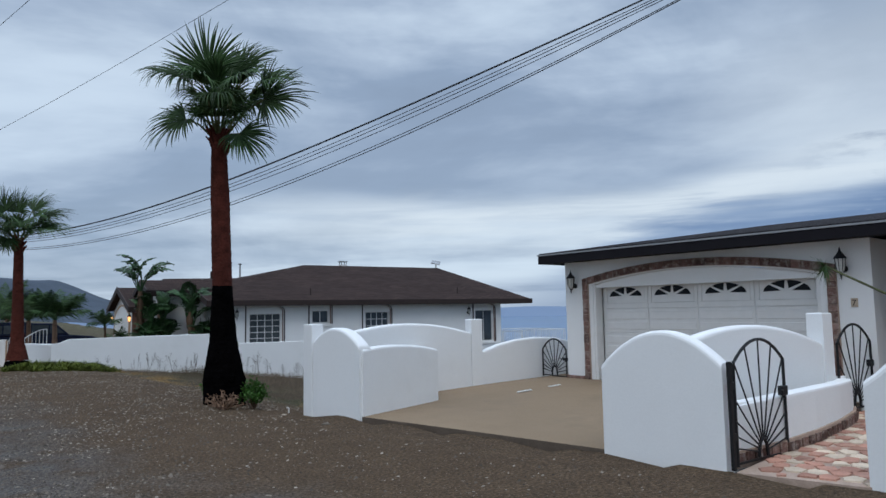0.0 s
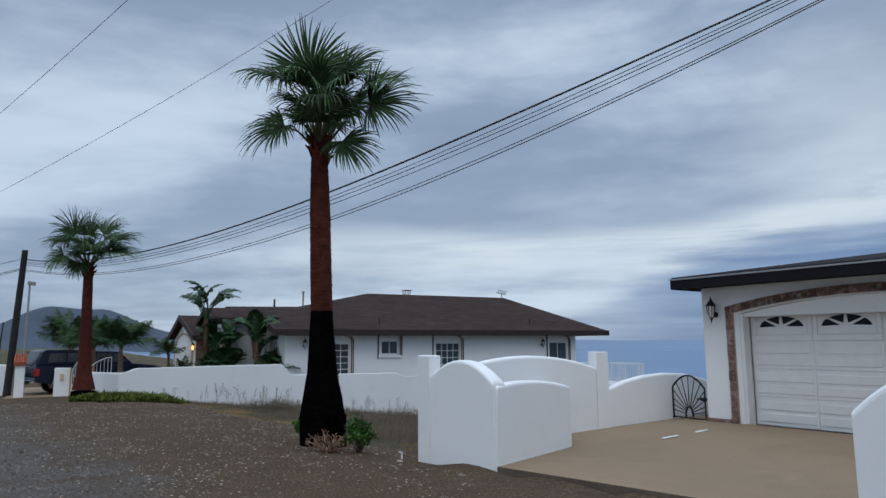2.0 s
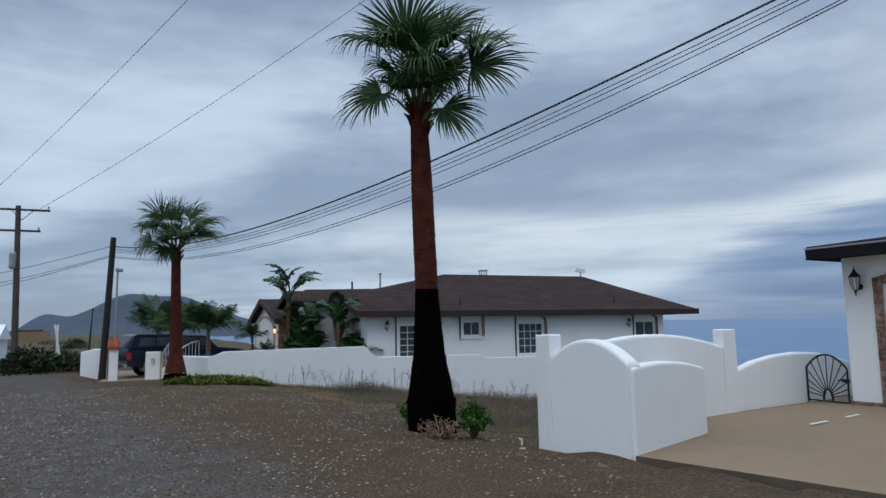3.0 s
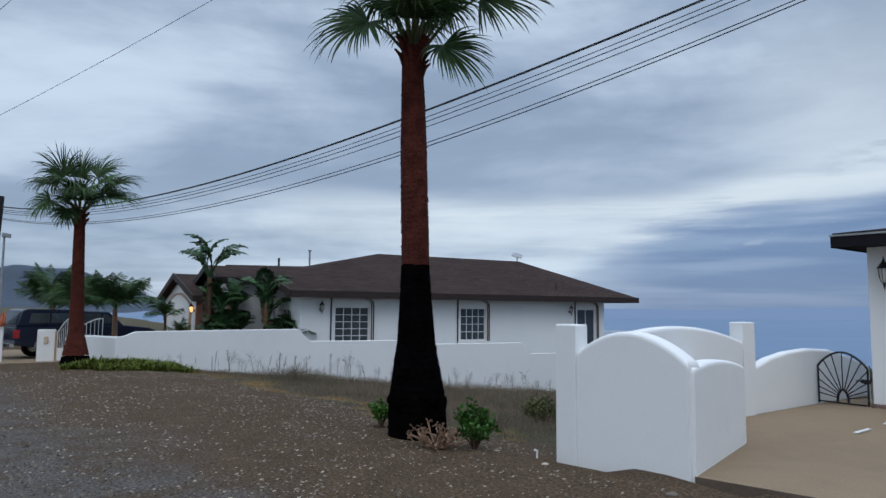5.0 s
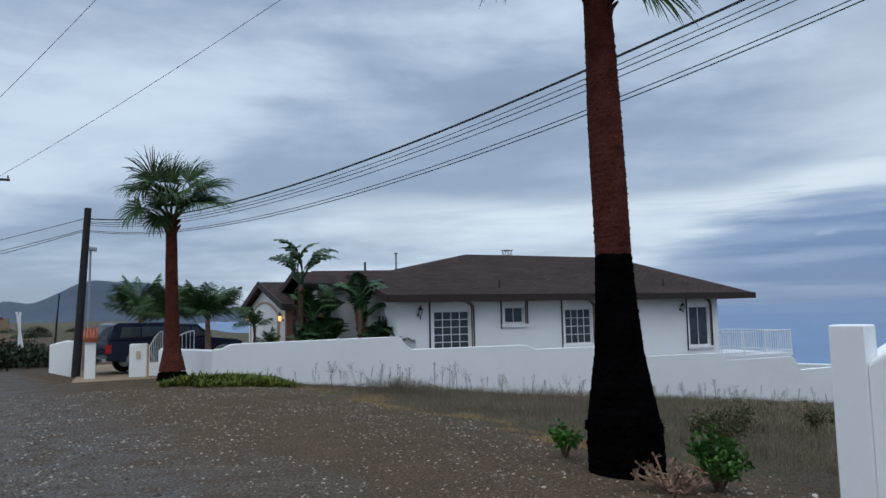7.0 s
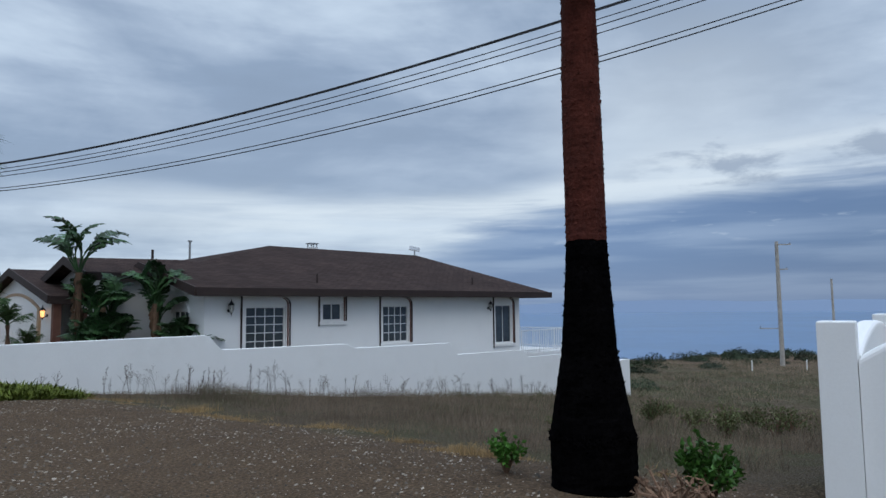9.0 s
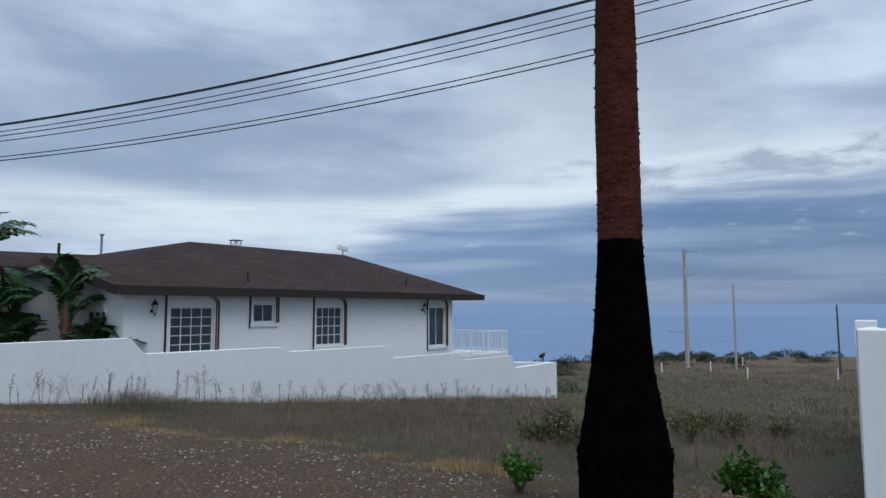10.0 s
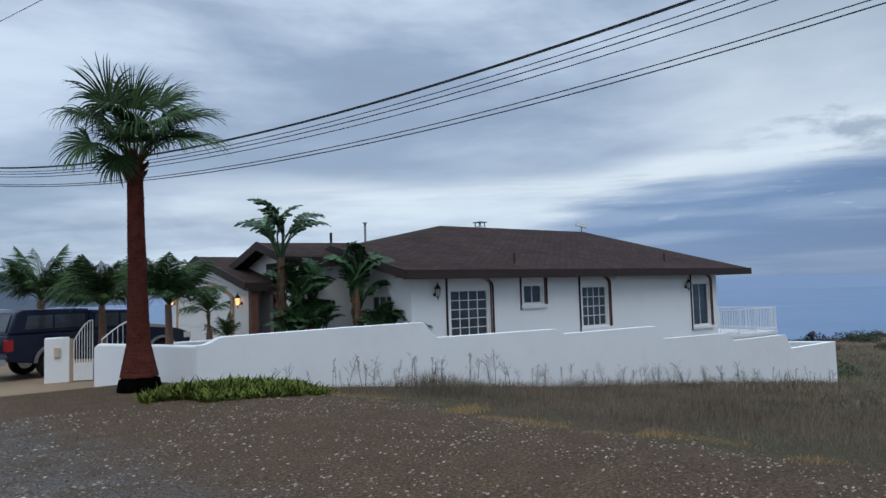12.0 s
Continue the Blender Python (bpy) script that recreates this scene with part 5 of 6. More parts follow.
crown_a = [
    ((-0.55, 1.10, 0.25), (-0.95, 0.25, 0.10), (0.1, 0.9, 0.5), 1.15, 1.2), ((-0.62, 0.30, 0.10), (-0.60, -0.40, 0.05), (-0.3, 0.6, 0.7), 0.98, 0.7),
    ((-0.18, 1.35, 0.10), (-0.05, 1.0, 0.05), (0.0, 0.1, 1.0), 1.05, 0.15), ((0.45, 1.45, -0.10), (0.70, 0.60, 0.0), (-0.3, 0.6, 0.7), 0.95, 0.7),
    ((0.85, 1.15, 0.05), (0.92, 0.20, 0.10), (-0.2, 0.8, 0.5), 0.98, 0.8), ((0.92, 0.70, 0.25), (0.95, 0.08, 0.20), (0.1, 0.4, 0.9), 1.12, 0.5),
    ((0.42, 0.0, 0.10), (0.55, -0.55, 0.10), (0.3, 0.4, 0.8), 0.90, 0.6), ((0.12, 0.62, 0.55), (0.25, -0.10, 0.80), (0.0, 0.8, 0.5), 0.90, 1.3),
    ((-0.25, 0.95, 0.45), (-0.35, 0.25, 0.70), (0.0, 0.8, 0.6), 0.92, 1.2), ((0.50, 0.98, 0.45), (0.55, 0.20, 0.65), (0.0, 0.8, 0.6), 0.95, 1.0),
    ((-0.40, 0.90, -0.50), (-0.50, 0.20, -0.75), (0.0, 0.8, -0.5), 0.90, 1.1), ((0.50, 0.90, -0.50), (0.60, 0.20, -0.70), (0.0, 0.8, -0.5), 0.95, 1.0),
    ((0.18, 1.35, -0.20), (0.25, 0.85, -0.25), (-0.4, 0.3, 0.8), 0.95, 0.5), ((0.05, 1.0, 0.30), (0.10, 0.60, 0.55), (0.0, 0.5, 0.8), 0.85, 0.8)]
fan_palm((6.46, 15.40, 0.0), (6.25, 15.30, 5.33), [(-0.3, 0.41), (0.0, 0.40), (0.35, 0.40), (0.55, 0.375), (1.2, 0.26), (2.0, 0.205), (2.3, 0.192), (4.0, 0.182), (4.7, 0.158), (5.0, 0.15), (5.33, 0.155)], 2.27, crown_a + INNER, "tall fan palm with red trunk and fire-blackened base", 21, -25, 0.95)
crown_b = [
    ((-0.42, 1.20, 0.15), (-0.50, 0.55, 0.15), (0.2, 0.4, 0.9), 0.98, 0.9), ((-0.02, 1.20, 0.05), (0.20, 0.90, 0.0), (-0.5, 0.3, 0.8), 0.95, 0.5),
    ((0.38, 1.30, -0.05), (0.75, 0.55, 0.0), (-0.3, 0.7, 0.6), 1.05, 0.6), ((0.75, 0.95, 0.10), (0.95, 0.22, 0.10), (-0.2, 0.9, 0.4), 1.10, 0.7),
    ((0.68, 0.48, 0.20), (0.95, -0.05, 0.15), (0.0, 0.9, 0.4), 1.18, 0.7), ((-0.66, 0.85, 0.20), (-0.90, 0.10, 0.15), (0.1, 0.9, 0.4), 0.98, 1.3),
    ((-0.74, 0.30, 0.15), (-0.60, -0.45, 0.10), (-0.3, 0.6, 0.7), 0.86, 0.9), ((-0.30, 0.02, 0.15), (-0.20, -0.85, 0.10), (0.0, 0.2, 1.0), 0.66, 0.5),
    ((0.10, 0.62, 0.50), (0.25, 0.0, 0.80), (0.0, 0.8, 0.5), 0.90, 1.3), ((-0.22, 0.80, 0.45), (-0.30, 0.25, 0.70), (0.0, 0.8, 0.6), 0.90, 1.2),
    ((0.45, 0.85, 0.40), (0.65, 0.20, 0.55), (0.0, 0.8, 0.6), 0.95, 1.0), ((0.45, 0.80, -0.50), (0.65, 0.20, -0.65), (0.0, 0.8, -0.5), 1.0, 0.9), ((-0.35, 0.80, -0.50), (-0.50, 0.20, -0.75), (0.0, 0.8, -0.5), 0.9, 1.0)]
fan_palm((2.88, 29.45, -0.02), (2.78, 29.4, 4.46), [(-0.3, 0.46), (0.0, 0.41), (0.45, 0.31), (0.9, 0.215), (2.0, 0.175), (4.0, 0.145), (4.46, 0.15)], 0.28, crown_b + INNER[:4], "fan palm with red trunk beside the garden wall", 33, -12, 0.80)


def feather_frond(seed, length, leaf, mat, droop=0.9, gap=0.045, vee=0.5):
    """An arching feather leaf with two ranks of hanging leaflets."""
    rnd = random.Random(seed)
    bm = bmesh.new()
    pts = []
    for k in range(15):
        f = k / 14
        pts.append(Vector((length * (f - 0.16 * droop * f * f), 0, length * (0.30 * f - 0.55 * droop * f * f))))
    tube(bm, pts, [0.022 * (1 - 0.85 * k / 14) for k in range(15)], 5)
    s = 0.16
    while s < 0.99:
        i = min(int(s * 14), 13)
        p = pts[i].lerp(pts[i + 1], s * 14 - i)
        d = (pts[i + 1] - pts[i]).normalized()
        up = Vector((0, 1, 0)).cross(d)
        for sign in (-1, 1):
            ln = leaf * math.sin(math.pi * min(0.18 + s * 0.82, 0.97)) * rnd.uniform(0.8, 1.1)
            out = (Vector((0, sign, 0)) * 0.8 + d * 0.75 + up * vee * rnd.uniform(0.3, 1.0)).normalized()
            w = 0.016
            q1 = p + out * ln * 0.5
            q2 = p + out * ln + Vector((0, 0, -ln * rnd.uniform(0.25, 0.7)))
            add(bm, [p - d * w * 0.6, p + d * w * 0.6, q1 + d * w, q2, q1 - d * w], [(0, 1, 2, 4), (4, 2, 3)])
        s += gap / length * rnd.uniform(0.8, 1.2)
    return finish("frond", bm, mat)


def feather_palm(at, height, r, fronds, label, seed, length=1.5, leaf=0.5, base_el=60):
    rnd = random.Random(seed)
    tree = empty("feather_palm", label, "palm tree", at, "garden palms")
    bm = bmesh.new()
    tube(bm, [(0, 0, -0.3), (0.02, 0, height * 0.5), (0, 0.03, height)], [r * 1.25, r, r * 0.8], 12)
    part("trunk", bm, TWIG, tree)
    kinds = [feather_frond(seed * 10 + k, length, leaf, FROND, 0.55 + 0.25 * k) for k in range(3)]
    for k in range(fronds):
        ob = new("frond", kinds[k % 3])
        ob.parent = tree
        az = 360 * k / fronds * 1.9 + rnd.uniform(-15, 15)
        el = rnd.uniform(18, base_el + 14)
        ob.matrix_local = Matrix.Translation((0, 0, height)) @ Euler((0, 0, radians(az))).to_matrix().to_4x4() @ Euler((radians(rnd.uniform(-20, 20)), radians(-el), 0)).to_matrix().to_4x4() @ Matrix.Scale(rnd.uniform(0.8, 1.1), 4)
    return tree


feather_palm((4.05, 31.9, 0.0), 1.6, 0.09, 26, "feathery queen palm with drooping fronds behind the wall", 51, 1.55, 0.58)
feather_palm((3.2, 35.0, -0.05), 1.65, 0.10, 28, "feathery palm with drooping yellowish fronds by the gate", 52, 1.6, 0.62)
feather_palm((2.36, 40.1, -0.2), 2.0, 0.13, 26, "bushy feather palm beyond the truck", 53, 2.1, 0.65)
feather_palm((6.15, 35.6, 0.0), 1.25, 0.09, 11, "small young palm in the garden", 54, 0.95, 0.42, 70)
feather_palm((6.8, 35.9, 0.0), 0.45, 0.06, 8, "low young palm by the garage wall", 55, 0.9, 0.35, 75)


def paddle_leaf(seed, length, width, torn):
    """A banana-like blade on a stalk, folded along the rib; torn blades are split into ribbons."""
    rnd = random.Random(seed)
    bm = bmesh.new()
    n = 26
    stalk = length * 0.55
    pts = []
    for k in range(n + 1):
        f = k / n
        pts.append(Vector((stalk * 0.5 + length * (f - 0.22 * f * f), 0, stalk * 0.55 + length * (0.50 * f - 0.50 * f * f))))
    tube(bm, [(0, 0, 0), (stalk * 0.28, 0, stalk * 0.34), pts[0]], [0.035, 0.026, 0.02], 6)
    tube(bm, pts, [0.018 * (1 - 0.9 * k / n) for k in range(n + 1)], 4)
    for sign in (-1, 1):
        k = 0
        while k < n:
            span = rnd.choice((1, 1, 2)) if torn else 1
            span = min(span, n - k)
            f0, f1 = k / n, (k + span) / n
            gap = 0.18 / n if torn and rnd.random() < 0.85 else 0.0

            def w(f):
                return width * math.sin(math.pi * min(max(0.06 + 0.94 * f, 0), 0.985)) ** 0.6
            lift, sag = rnd.uniform(0.15, 0.4), rnd.uniform(0.0, 0.35) if torn else 0.12
            a, b = pts[k], pts[k + span]
            d = (b - a) * (gap * n * 0.5)
            lead = (b - a).normalized() * width * 0.35
            verts = [a + d, b - d]
            for f, p in ((f1, b - d), (f0, a + d)):
                verts.append(p + Vector((0, sign * w(f), w(f) * (lift - sag * 1.6))) + lead)
            mids = [p + Vector((0, sign * w(f) * 0.55, w(f) * lift * 0.9)) + lead * 0.5 for f, p in ((f1, b), (f0, a))]
            add(bm, [verts[0], verts[1], mids[0], mids[1]], [(0, 1, 2, 3)])
            add(bm, [mids[1], mids[0], verts[2], verts[3]], [(0, 1, 2, 3)])
            k += span
    return finish("leaf", bm, LEAF)


TORN = [paddle_leaf(70 + k, 1.35, 0.26, True) for k in range(3)]
WHOLE = [paddle_leaf(80 + k, 0.95, 0.24, False) for k in range(3)]


def bird_of_paradise(at, stems, label, seed):
    """A clump of stems, each with a fan of leaves. stems: (dx, dy, height, leaves, torn, size)."""
    rnd = random.Random(seed)
    plant = empty("bird_of_paradise", label, "plant", at, "broad-leaved garden plants")
    for dx, dy, h, n, torn, size in stems:
        if h > 0.3:
            bm = bmesh.new()
            tube(bm, [(dx, dy, -0.2), (dx * 1.05, dy, h * 0.5), (dx * 1.1, dy * 1.1, h)], [0.10, 0.085, 0.10], 9)
            for k in range(14):
                a, z = rnd.uniform(0, 6.28), h * rnd.uniform(0.55, 1.0)
                o = Vector((math.cos(a), math.sin(a), 0))
                b = Vector((dx * 1.08, dy * 1.05, z)) + o * 0.08
                add(bm, [b, b + o * 0.12 + Vector((0, 0, -0.25)), b + o * 0.05 + Vector((0.03, 0.03, -0.36))], [(0, 1, 2)])
            part("stem", bm, TWIG, plant)
        for k in range(n):
            ob = new("leaf", (TORN if torn else WHOLE)[k % 3])
            ob.parent = plant
            az = -37 + (180 if k % 2 else 0) + rnd.uniform(-65, 65)
            el = rnd.uniform(18, 74) if torn else rnd.uniform(15, 70)
            ob.matrix_local = Matrix.Translation((dx * 1.1, dy * 1.1, h - 0.05)) @ Euler((0, 0, radians(az))).to_matrix().to_4x4() @ Euler((radians(rnd.uniform(-30, 30)), radians(-el), 0)).to_matrix().to_4x4() @ Matrix.Scale(size * rnd.uniform(0.8, 1.1), 4)


bird_of_paradise((7.2, 32.7, 0.0), [(0, 0, 2.75, 10, True, 1.15), (0.1, 0.2, 1.6, 6, True, 0.8), (0.35, -0.1, 1.35, 11, False, 1.1), (0.1, -0.3, 0.4, 12, False, 1.05), (0.85, 0.1, 1.5, 11, False, 1.15), (0.5, 0.0, 0.6, 12, False, 1.1), (0.9, -0.2, 0.5, 10, False, 1.1)], "tall bird-of-paradise plant with torn leaves by the entry", 61)
bird_of_paradise((9.0, 32.0, 0.0), [(0.1, 0, 1.85, 13, False, 1.2), (0.2, 0.1, 1.2, 8, True, 0.85), (0.5, -0.6, 0.4, 13, False, 1.15), (0.9, -0.9, 0.2, 12, False, 1.05)], "broad-leaved bird-of-paradise clump at the house corner", 62)


def leafy_bush(at, radius, height, count, leaf, mat, label, seed, name="bush", category="bush"):
    """Branches and single leaves in an uneven dome."""
    rnd = random.Random(seed)
    bush = empty(name, label, category, at)
    bm, tips = bmesh.new(), []
    for k in range(16):
        a, s = rnd.uniform(0, 6.28), rnd.uniform(0.2, 1.0)
        tip = Vector((math.cos(a) * radius * s, math.sin(a) * radius * s, height * rnd.uniform(0.55, 1.05) * (1.1 - 0.4 * s)))
        mid = tip * 0.5 + Vector((0, 0, height * 0.1))
        tube(bm, [(0, 0, -0.05), mid, tip], [0.012, 0.008, 0.003], 4)
        tips.append((mid, tip))
    part("branches", bm, TWIG, bush)
    bm = bmesh.new()
    for k in range(count):
        mid, tip = rnd.choice(tips)
        p = mid.lerp(tip, rnd.uniform(-0.2, 1.05)) + Vector((rnd.gauss(0, 1), rnd.gauss(0, 1), rnd.gauss(0, 1))) * radius * 0.13
        d = Vector((rnd.gauss(0, 1), rnd.gauss(0, 1), rnd.gauss(0.5, 0.7))).normalized()
        s = d.cross(Vector((rnd.random(), rnd.random(), rnd.random()))).normalized()
        ln, w = leaf * rnd.uniform(0.6, 1.2), leaf * 0.3
        up = s.cross(d) * w * 0.3
        add(bm, [p, p + d * ln * 0.5 + s * w + up, p + d * ln, p + d * ln * 0.5 - s * w + up, p + d * ln * 0.5], [(0, 1, 4), (1, 2, 4), (2, 3, 4), (3, 0, 4)])
    part("leaves", bm, mat, bush)


leafy_bush((6.74, 14.42, -0.06), 0.28, 0.52, 900, 0.075, BUSH_LEAF, "small bright green leafy shrub on bare dirt", 91)
leafy_bush((6.40, 16.42, -0.05), 0.20, 0.36, 420, 0.07, BUSH_LEAF, "small bright green shrub behind the palm", 92)


_rnd = random.Random(58)
for _k in range(15):
    _x, _y = _rnd.uniform(10.5, 19), _rnd.uniform(15.8, 20.5)
    leafy_bush((_x, _y, gz(_x, _y) - 0.05), _rnd.uniform(0.35, 0.6), _rnd.uniform(0.4, 0.75), 420, 0.06, WEED_LEAF, "wispy grey-green weed bush among dry grass", 200 + _k, "weed_bush", "weed")


def dry_bush():
    """Dead, knobbly succulent with bare branching arms."""
    rnd = random.Random(17)
    bush = empty("dry_bush", "dead brown branching shrub at the palm's foot", "bush", (6.22, 14.50, -0.05))
    bm = bmesh.new()
    for k in range(34):
        a, p = rnd.uniform(0, 6.28), Vector((0, 0, 0))
        d = Vector((math.cos(a), math.sin(a), rnd.uniform(0.2, 1.2))).normalized()
        line = [p.copy()]
        for s in range(4):
            p = p + d * rnd.uniform(0.06, 0.12)
            d = (d + Vector((rnd.gauss(0, 0.4), rnd.gauss(0, 0.4), rnd.gauss(0.1, 0.4)))).normalized()
            line.append(p.copy())
        tube(bm, line, [0.016, 0.013, 0.012, 0.010, 0.013], 5)
        for s in range(5):
            o = Vector((rnd.gauss(0, 1), rnd.gauss(0, 1), rnd.gauss(0.3, 1))).normalized() * 0.05
            add(bm, [p, p + o + Vector((0.01, 0, 0.01)), p + o * 1.1, p + o + Vector((-0.01, 0.01, 0))], [(0, 1, 2), (0, 2, 3), (0, 3, 1)])
    part("deadwood", bm, TWIG, bush)


dry_bush()


def ice_plant():
    """A low mat of fleshy fingers on the verge."""
    rnd = random.Random(23)
    verts, faces = [], []
    for k in range(11000):
        t = rnd.uniform(0, 6.28)
        q = math.sqrt(rnd.random())
        x, y = 4.25 + q * math.cos(t) * 1.75, 27.75 + q * math.sin(t) * 1.0
        if noise.noise((x * 1.2, y * 1.2, 9.0)) < -0.28 + 0.55 * (q - 0.65):
            continue
        if x < 3.35 and y > 28.4:
            continue
        lump = 0.5 + 0.9 * max(0.0, 0.5 + noise.noise((x * 2.6, y * 2.6, 4.0)))
        z = gz(x, y) + 0.15 * lump * (1 - q ** 4) * rnd.random() ** 0.6
        a, ln = rnd.uniform(0, 6.28), rnd.uniform(0.08, 0.19) * (1.7 if rnd.random() < 0.10 else 1)
        d = Vector((math.cos(a) * 0.7, math.sin(a) * 0.7, rnd.uniform(0.3, 1.1))).normalized() * ln
        s = Vector((-math.sin(a), math.cos(a), 0)) * 0.016
        b = len(verts)
        p = Vector((x, y, z - 0.02))
        verts += [p - s, p + s, p + d * 0.6 + s * 1.1, p + d, p + d * 0.6 - s * 1.1, p + d * 0.5 + Vector((0, 0, 0.014))]
        faces += [(b, b + 1, b + 2, b + 5), (b + 5, b + 2, b + 3), (b + 5, b + 3, b + 4), (b, b + 5, b + 4)]
    me = bpy.data.meshes.new("ice_plant")
    me.from_pydata(verts, [], faces)
    me.materials.append(ICE)
    tagged(new("ice_plant", me), "low mat of green ice plant on the verge", "ground cover", kind="stuff")


ice_plant()


def grass_field(name, mat, count, place, height, width, label, seed, lean=0.35):
    rnd = random.Random(seed)
    verts, faces = [], []
    made = 0
    while made < count:
        x, y, k = place(rnd)
        if k <= 0:
            continue
        z, h = gz(x, y) - 0.03, height * k * rnd.uniform(0.45, 1.25)
        a = rnd.uniform(0, 6.28)
        s = Vector((math.cos(a), math.sin(a), 0)) * width * rnd.uniform(0.6, 1.3)
        o = Vector((rnd.gauss(0.12, lean), rnd.gauss(0.0, lean), 0)) * h
        b, p = len(verts), Vector((x, y, z))
        verts += [p - s, p + s, p + o * 0.4 + Vector((0, 0, h * 0.6)) + s * 0.6, p + o + Vector((0, 0, h)), p + o * 0.4 + Vector((0, 0, h * 0.6)) - s * 0.6]
        faces += [(b, b + 1, b + 2, b + 4), (b + 4, b + 2, b + 3)]
        made += 1
    me = bpy.data.meshes.new(name)
    me.from_pydata(verts, [], faces)
    me.materials.append(mat)
    tagged(new(name, me), label, "grass", kind="stuff")


def lot_line(y):
    """Where the bare verge ends and the weeds begin."""
    return 9.0 - 0.175 * (y - 10) + 0.35 * math.sin(y * 1.3) + 0.25 * math.sin(y * 3.1)


def in_lot(rnd):
    x, y = 4.5 + 27 * rnd.random() ** 1.5, rnd.uniform(14.2, 29.2)
    if x < lot_line(y) or (x < 14 and y < 15.2 + 0.3 * math.sin(x * 1.7)):
        return x, y, 0
    n = noise.noise((x * 0.6, y * 0.6, 2.0)) + 0.5 * noise.noise((x * 1.9, y * 1.9, 7.0))
    return x, y, max(0.0, 0.75 + 0.6 * n) * min(1.0, 0.22 + (x - lot_line(y)) * 0.28) * (1 + 0.5 * ease(y, 26.8, 28.6))


def in_far(rnd):
    x, y = 16 + 62 * rnd.random(), 14 + 38 * rnd.random()
    if y > 29.0 and x < 32.4:
        return x, y, 0
    n = noise.noise((x * 0.2, y * 0.2, 5.0))
    return x, y, max(0.0, 0.7 + n)


def on_edge(rnd):
    y = rnd.uniform(15.5, 27.5)
    x = lot_line(y) + rnd.gauss(0.1, 0.22)
    n = noise.noise((x * 1.3, y * 1.3, 3.0))
    return x, y, max(0.0, 0.35 + 1.4 * n)


grass_field("dry_grass", GRASS_DRY, 110000, in_lot, 0.27, 0.0035, "thin dry grass and weeds on the vacant lot", 101)
grass_field("green_grass", GRASS_GREEN, 34000, lambda r: (lambda p: (p[0], p[1], p[2] * (1 if noise.noise((p[0] * 0.25, p[1] * 0.25, 11.0)) > 0.12 or p[0] > 17 else 0)))(in_lot(r)), 0.24, 0.0045, "greenish weeds among dry grass on the lot", 102)
grass_field("far_grass", GRASS_GREEN, 60000, in_far, 0.26, 0.012, "tufts of green and tan grass towards the cliff", 103)
grass_field("far_dry_grass", GRASS_DRY, 60000, in_far, 0.24, 0.011, "tufts of dry grass towards the cliff", 105)
grass_field("straw_grass", STRAW, 9000, on_edge, 0.16, 0.005, "straw-coloured dead grass at the lot's edge", 104)


def weed_stalks():
    """Tall dead flower stalks along the garden wall."""
    rnd = random.Random(31)
    kinds = []
    for k in range(6):
        bm = bmesh.new()
        h = 1.0
        top = Vector((rnd.uniform(-0.12, 0.12), rnd.uniform(-0.1, 0.1), h))
        tube(bm, [(0, 0, -0.1), top * 0.5 + Vector((rnd.uniform(-0.03, 0.03), 0, 0)), top], [0.009, 0.007, 0.004], 4)
        if k < 3:
            for j in range(26):
                f = rnd.uniform(0.55, 1.0)
                a = rnd.uniform(0, 6.28)
                p = top * f
                o = Vector((math.cos(a), math.sin(a), rnd.uniform(0.2, 1.0))).normalized() * rnd.uniform(0.03, 0.06)
                add(bm, [p, p + o + Vector((0, 0, 0.012)), p + o * 1.2, p + o - Vector((0, 0, 0.012))], [(0, 1, 2, 3)])
        else:
            for j in range(11):
                f, a = rnd.uniform(0.35, 0.95), rnd.uniform(0, 6.28)
                p = top * f
                q = p + Vector((math.cos(a) * 0.22, math.sin(a) * 0.22, 0.22)) * rnd.uniform(0.5, 1.2)
                tube(bm, [p, q], [0.0045, 0.002], 3)
                for i in range(3):
                    b = rnd.uniform(0, 6.28)
                    tube(bm, [p.lerp(q, 0.7), q + Vector((math.cos(b), math.sin(b), 0.6)) * 0.08], [0.0025, 0.0015], 3)
        kinds.append(finish("weed", bm, STEM))
    xs = []
    x = 5.2
    while x < 30:
        xs.append(x)
        x += rnd.uniform(0.03, 0.24) * (1 if noise.noise((x * 0.8, 0, 3)) > -0.1 else 2.2)
    for x in xs:
        y = 29.0 - abs(rnd.gauss(0, 0.55)) - 0.15
        ob = new("dead_weed", rnd.choice(kinds))
        ob.matrix_world = pose(x, y, gz(x, y), rnd.uniform(-7, 7), rnd.uniform(-4, 12), rnd.uniform(0, 360)) @ Matrix.Scale(rnd.uniform(0.22, 0.75) * (1.3 if rnd.random() < 0.08 else 1.0), 4)
        tagged(ob, "tall dead flower stalk against the white garden wall", "weed", "dead stalks along the wall")


weed_stalks()


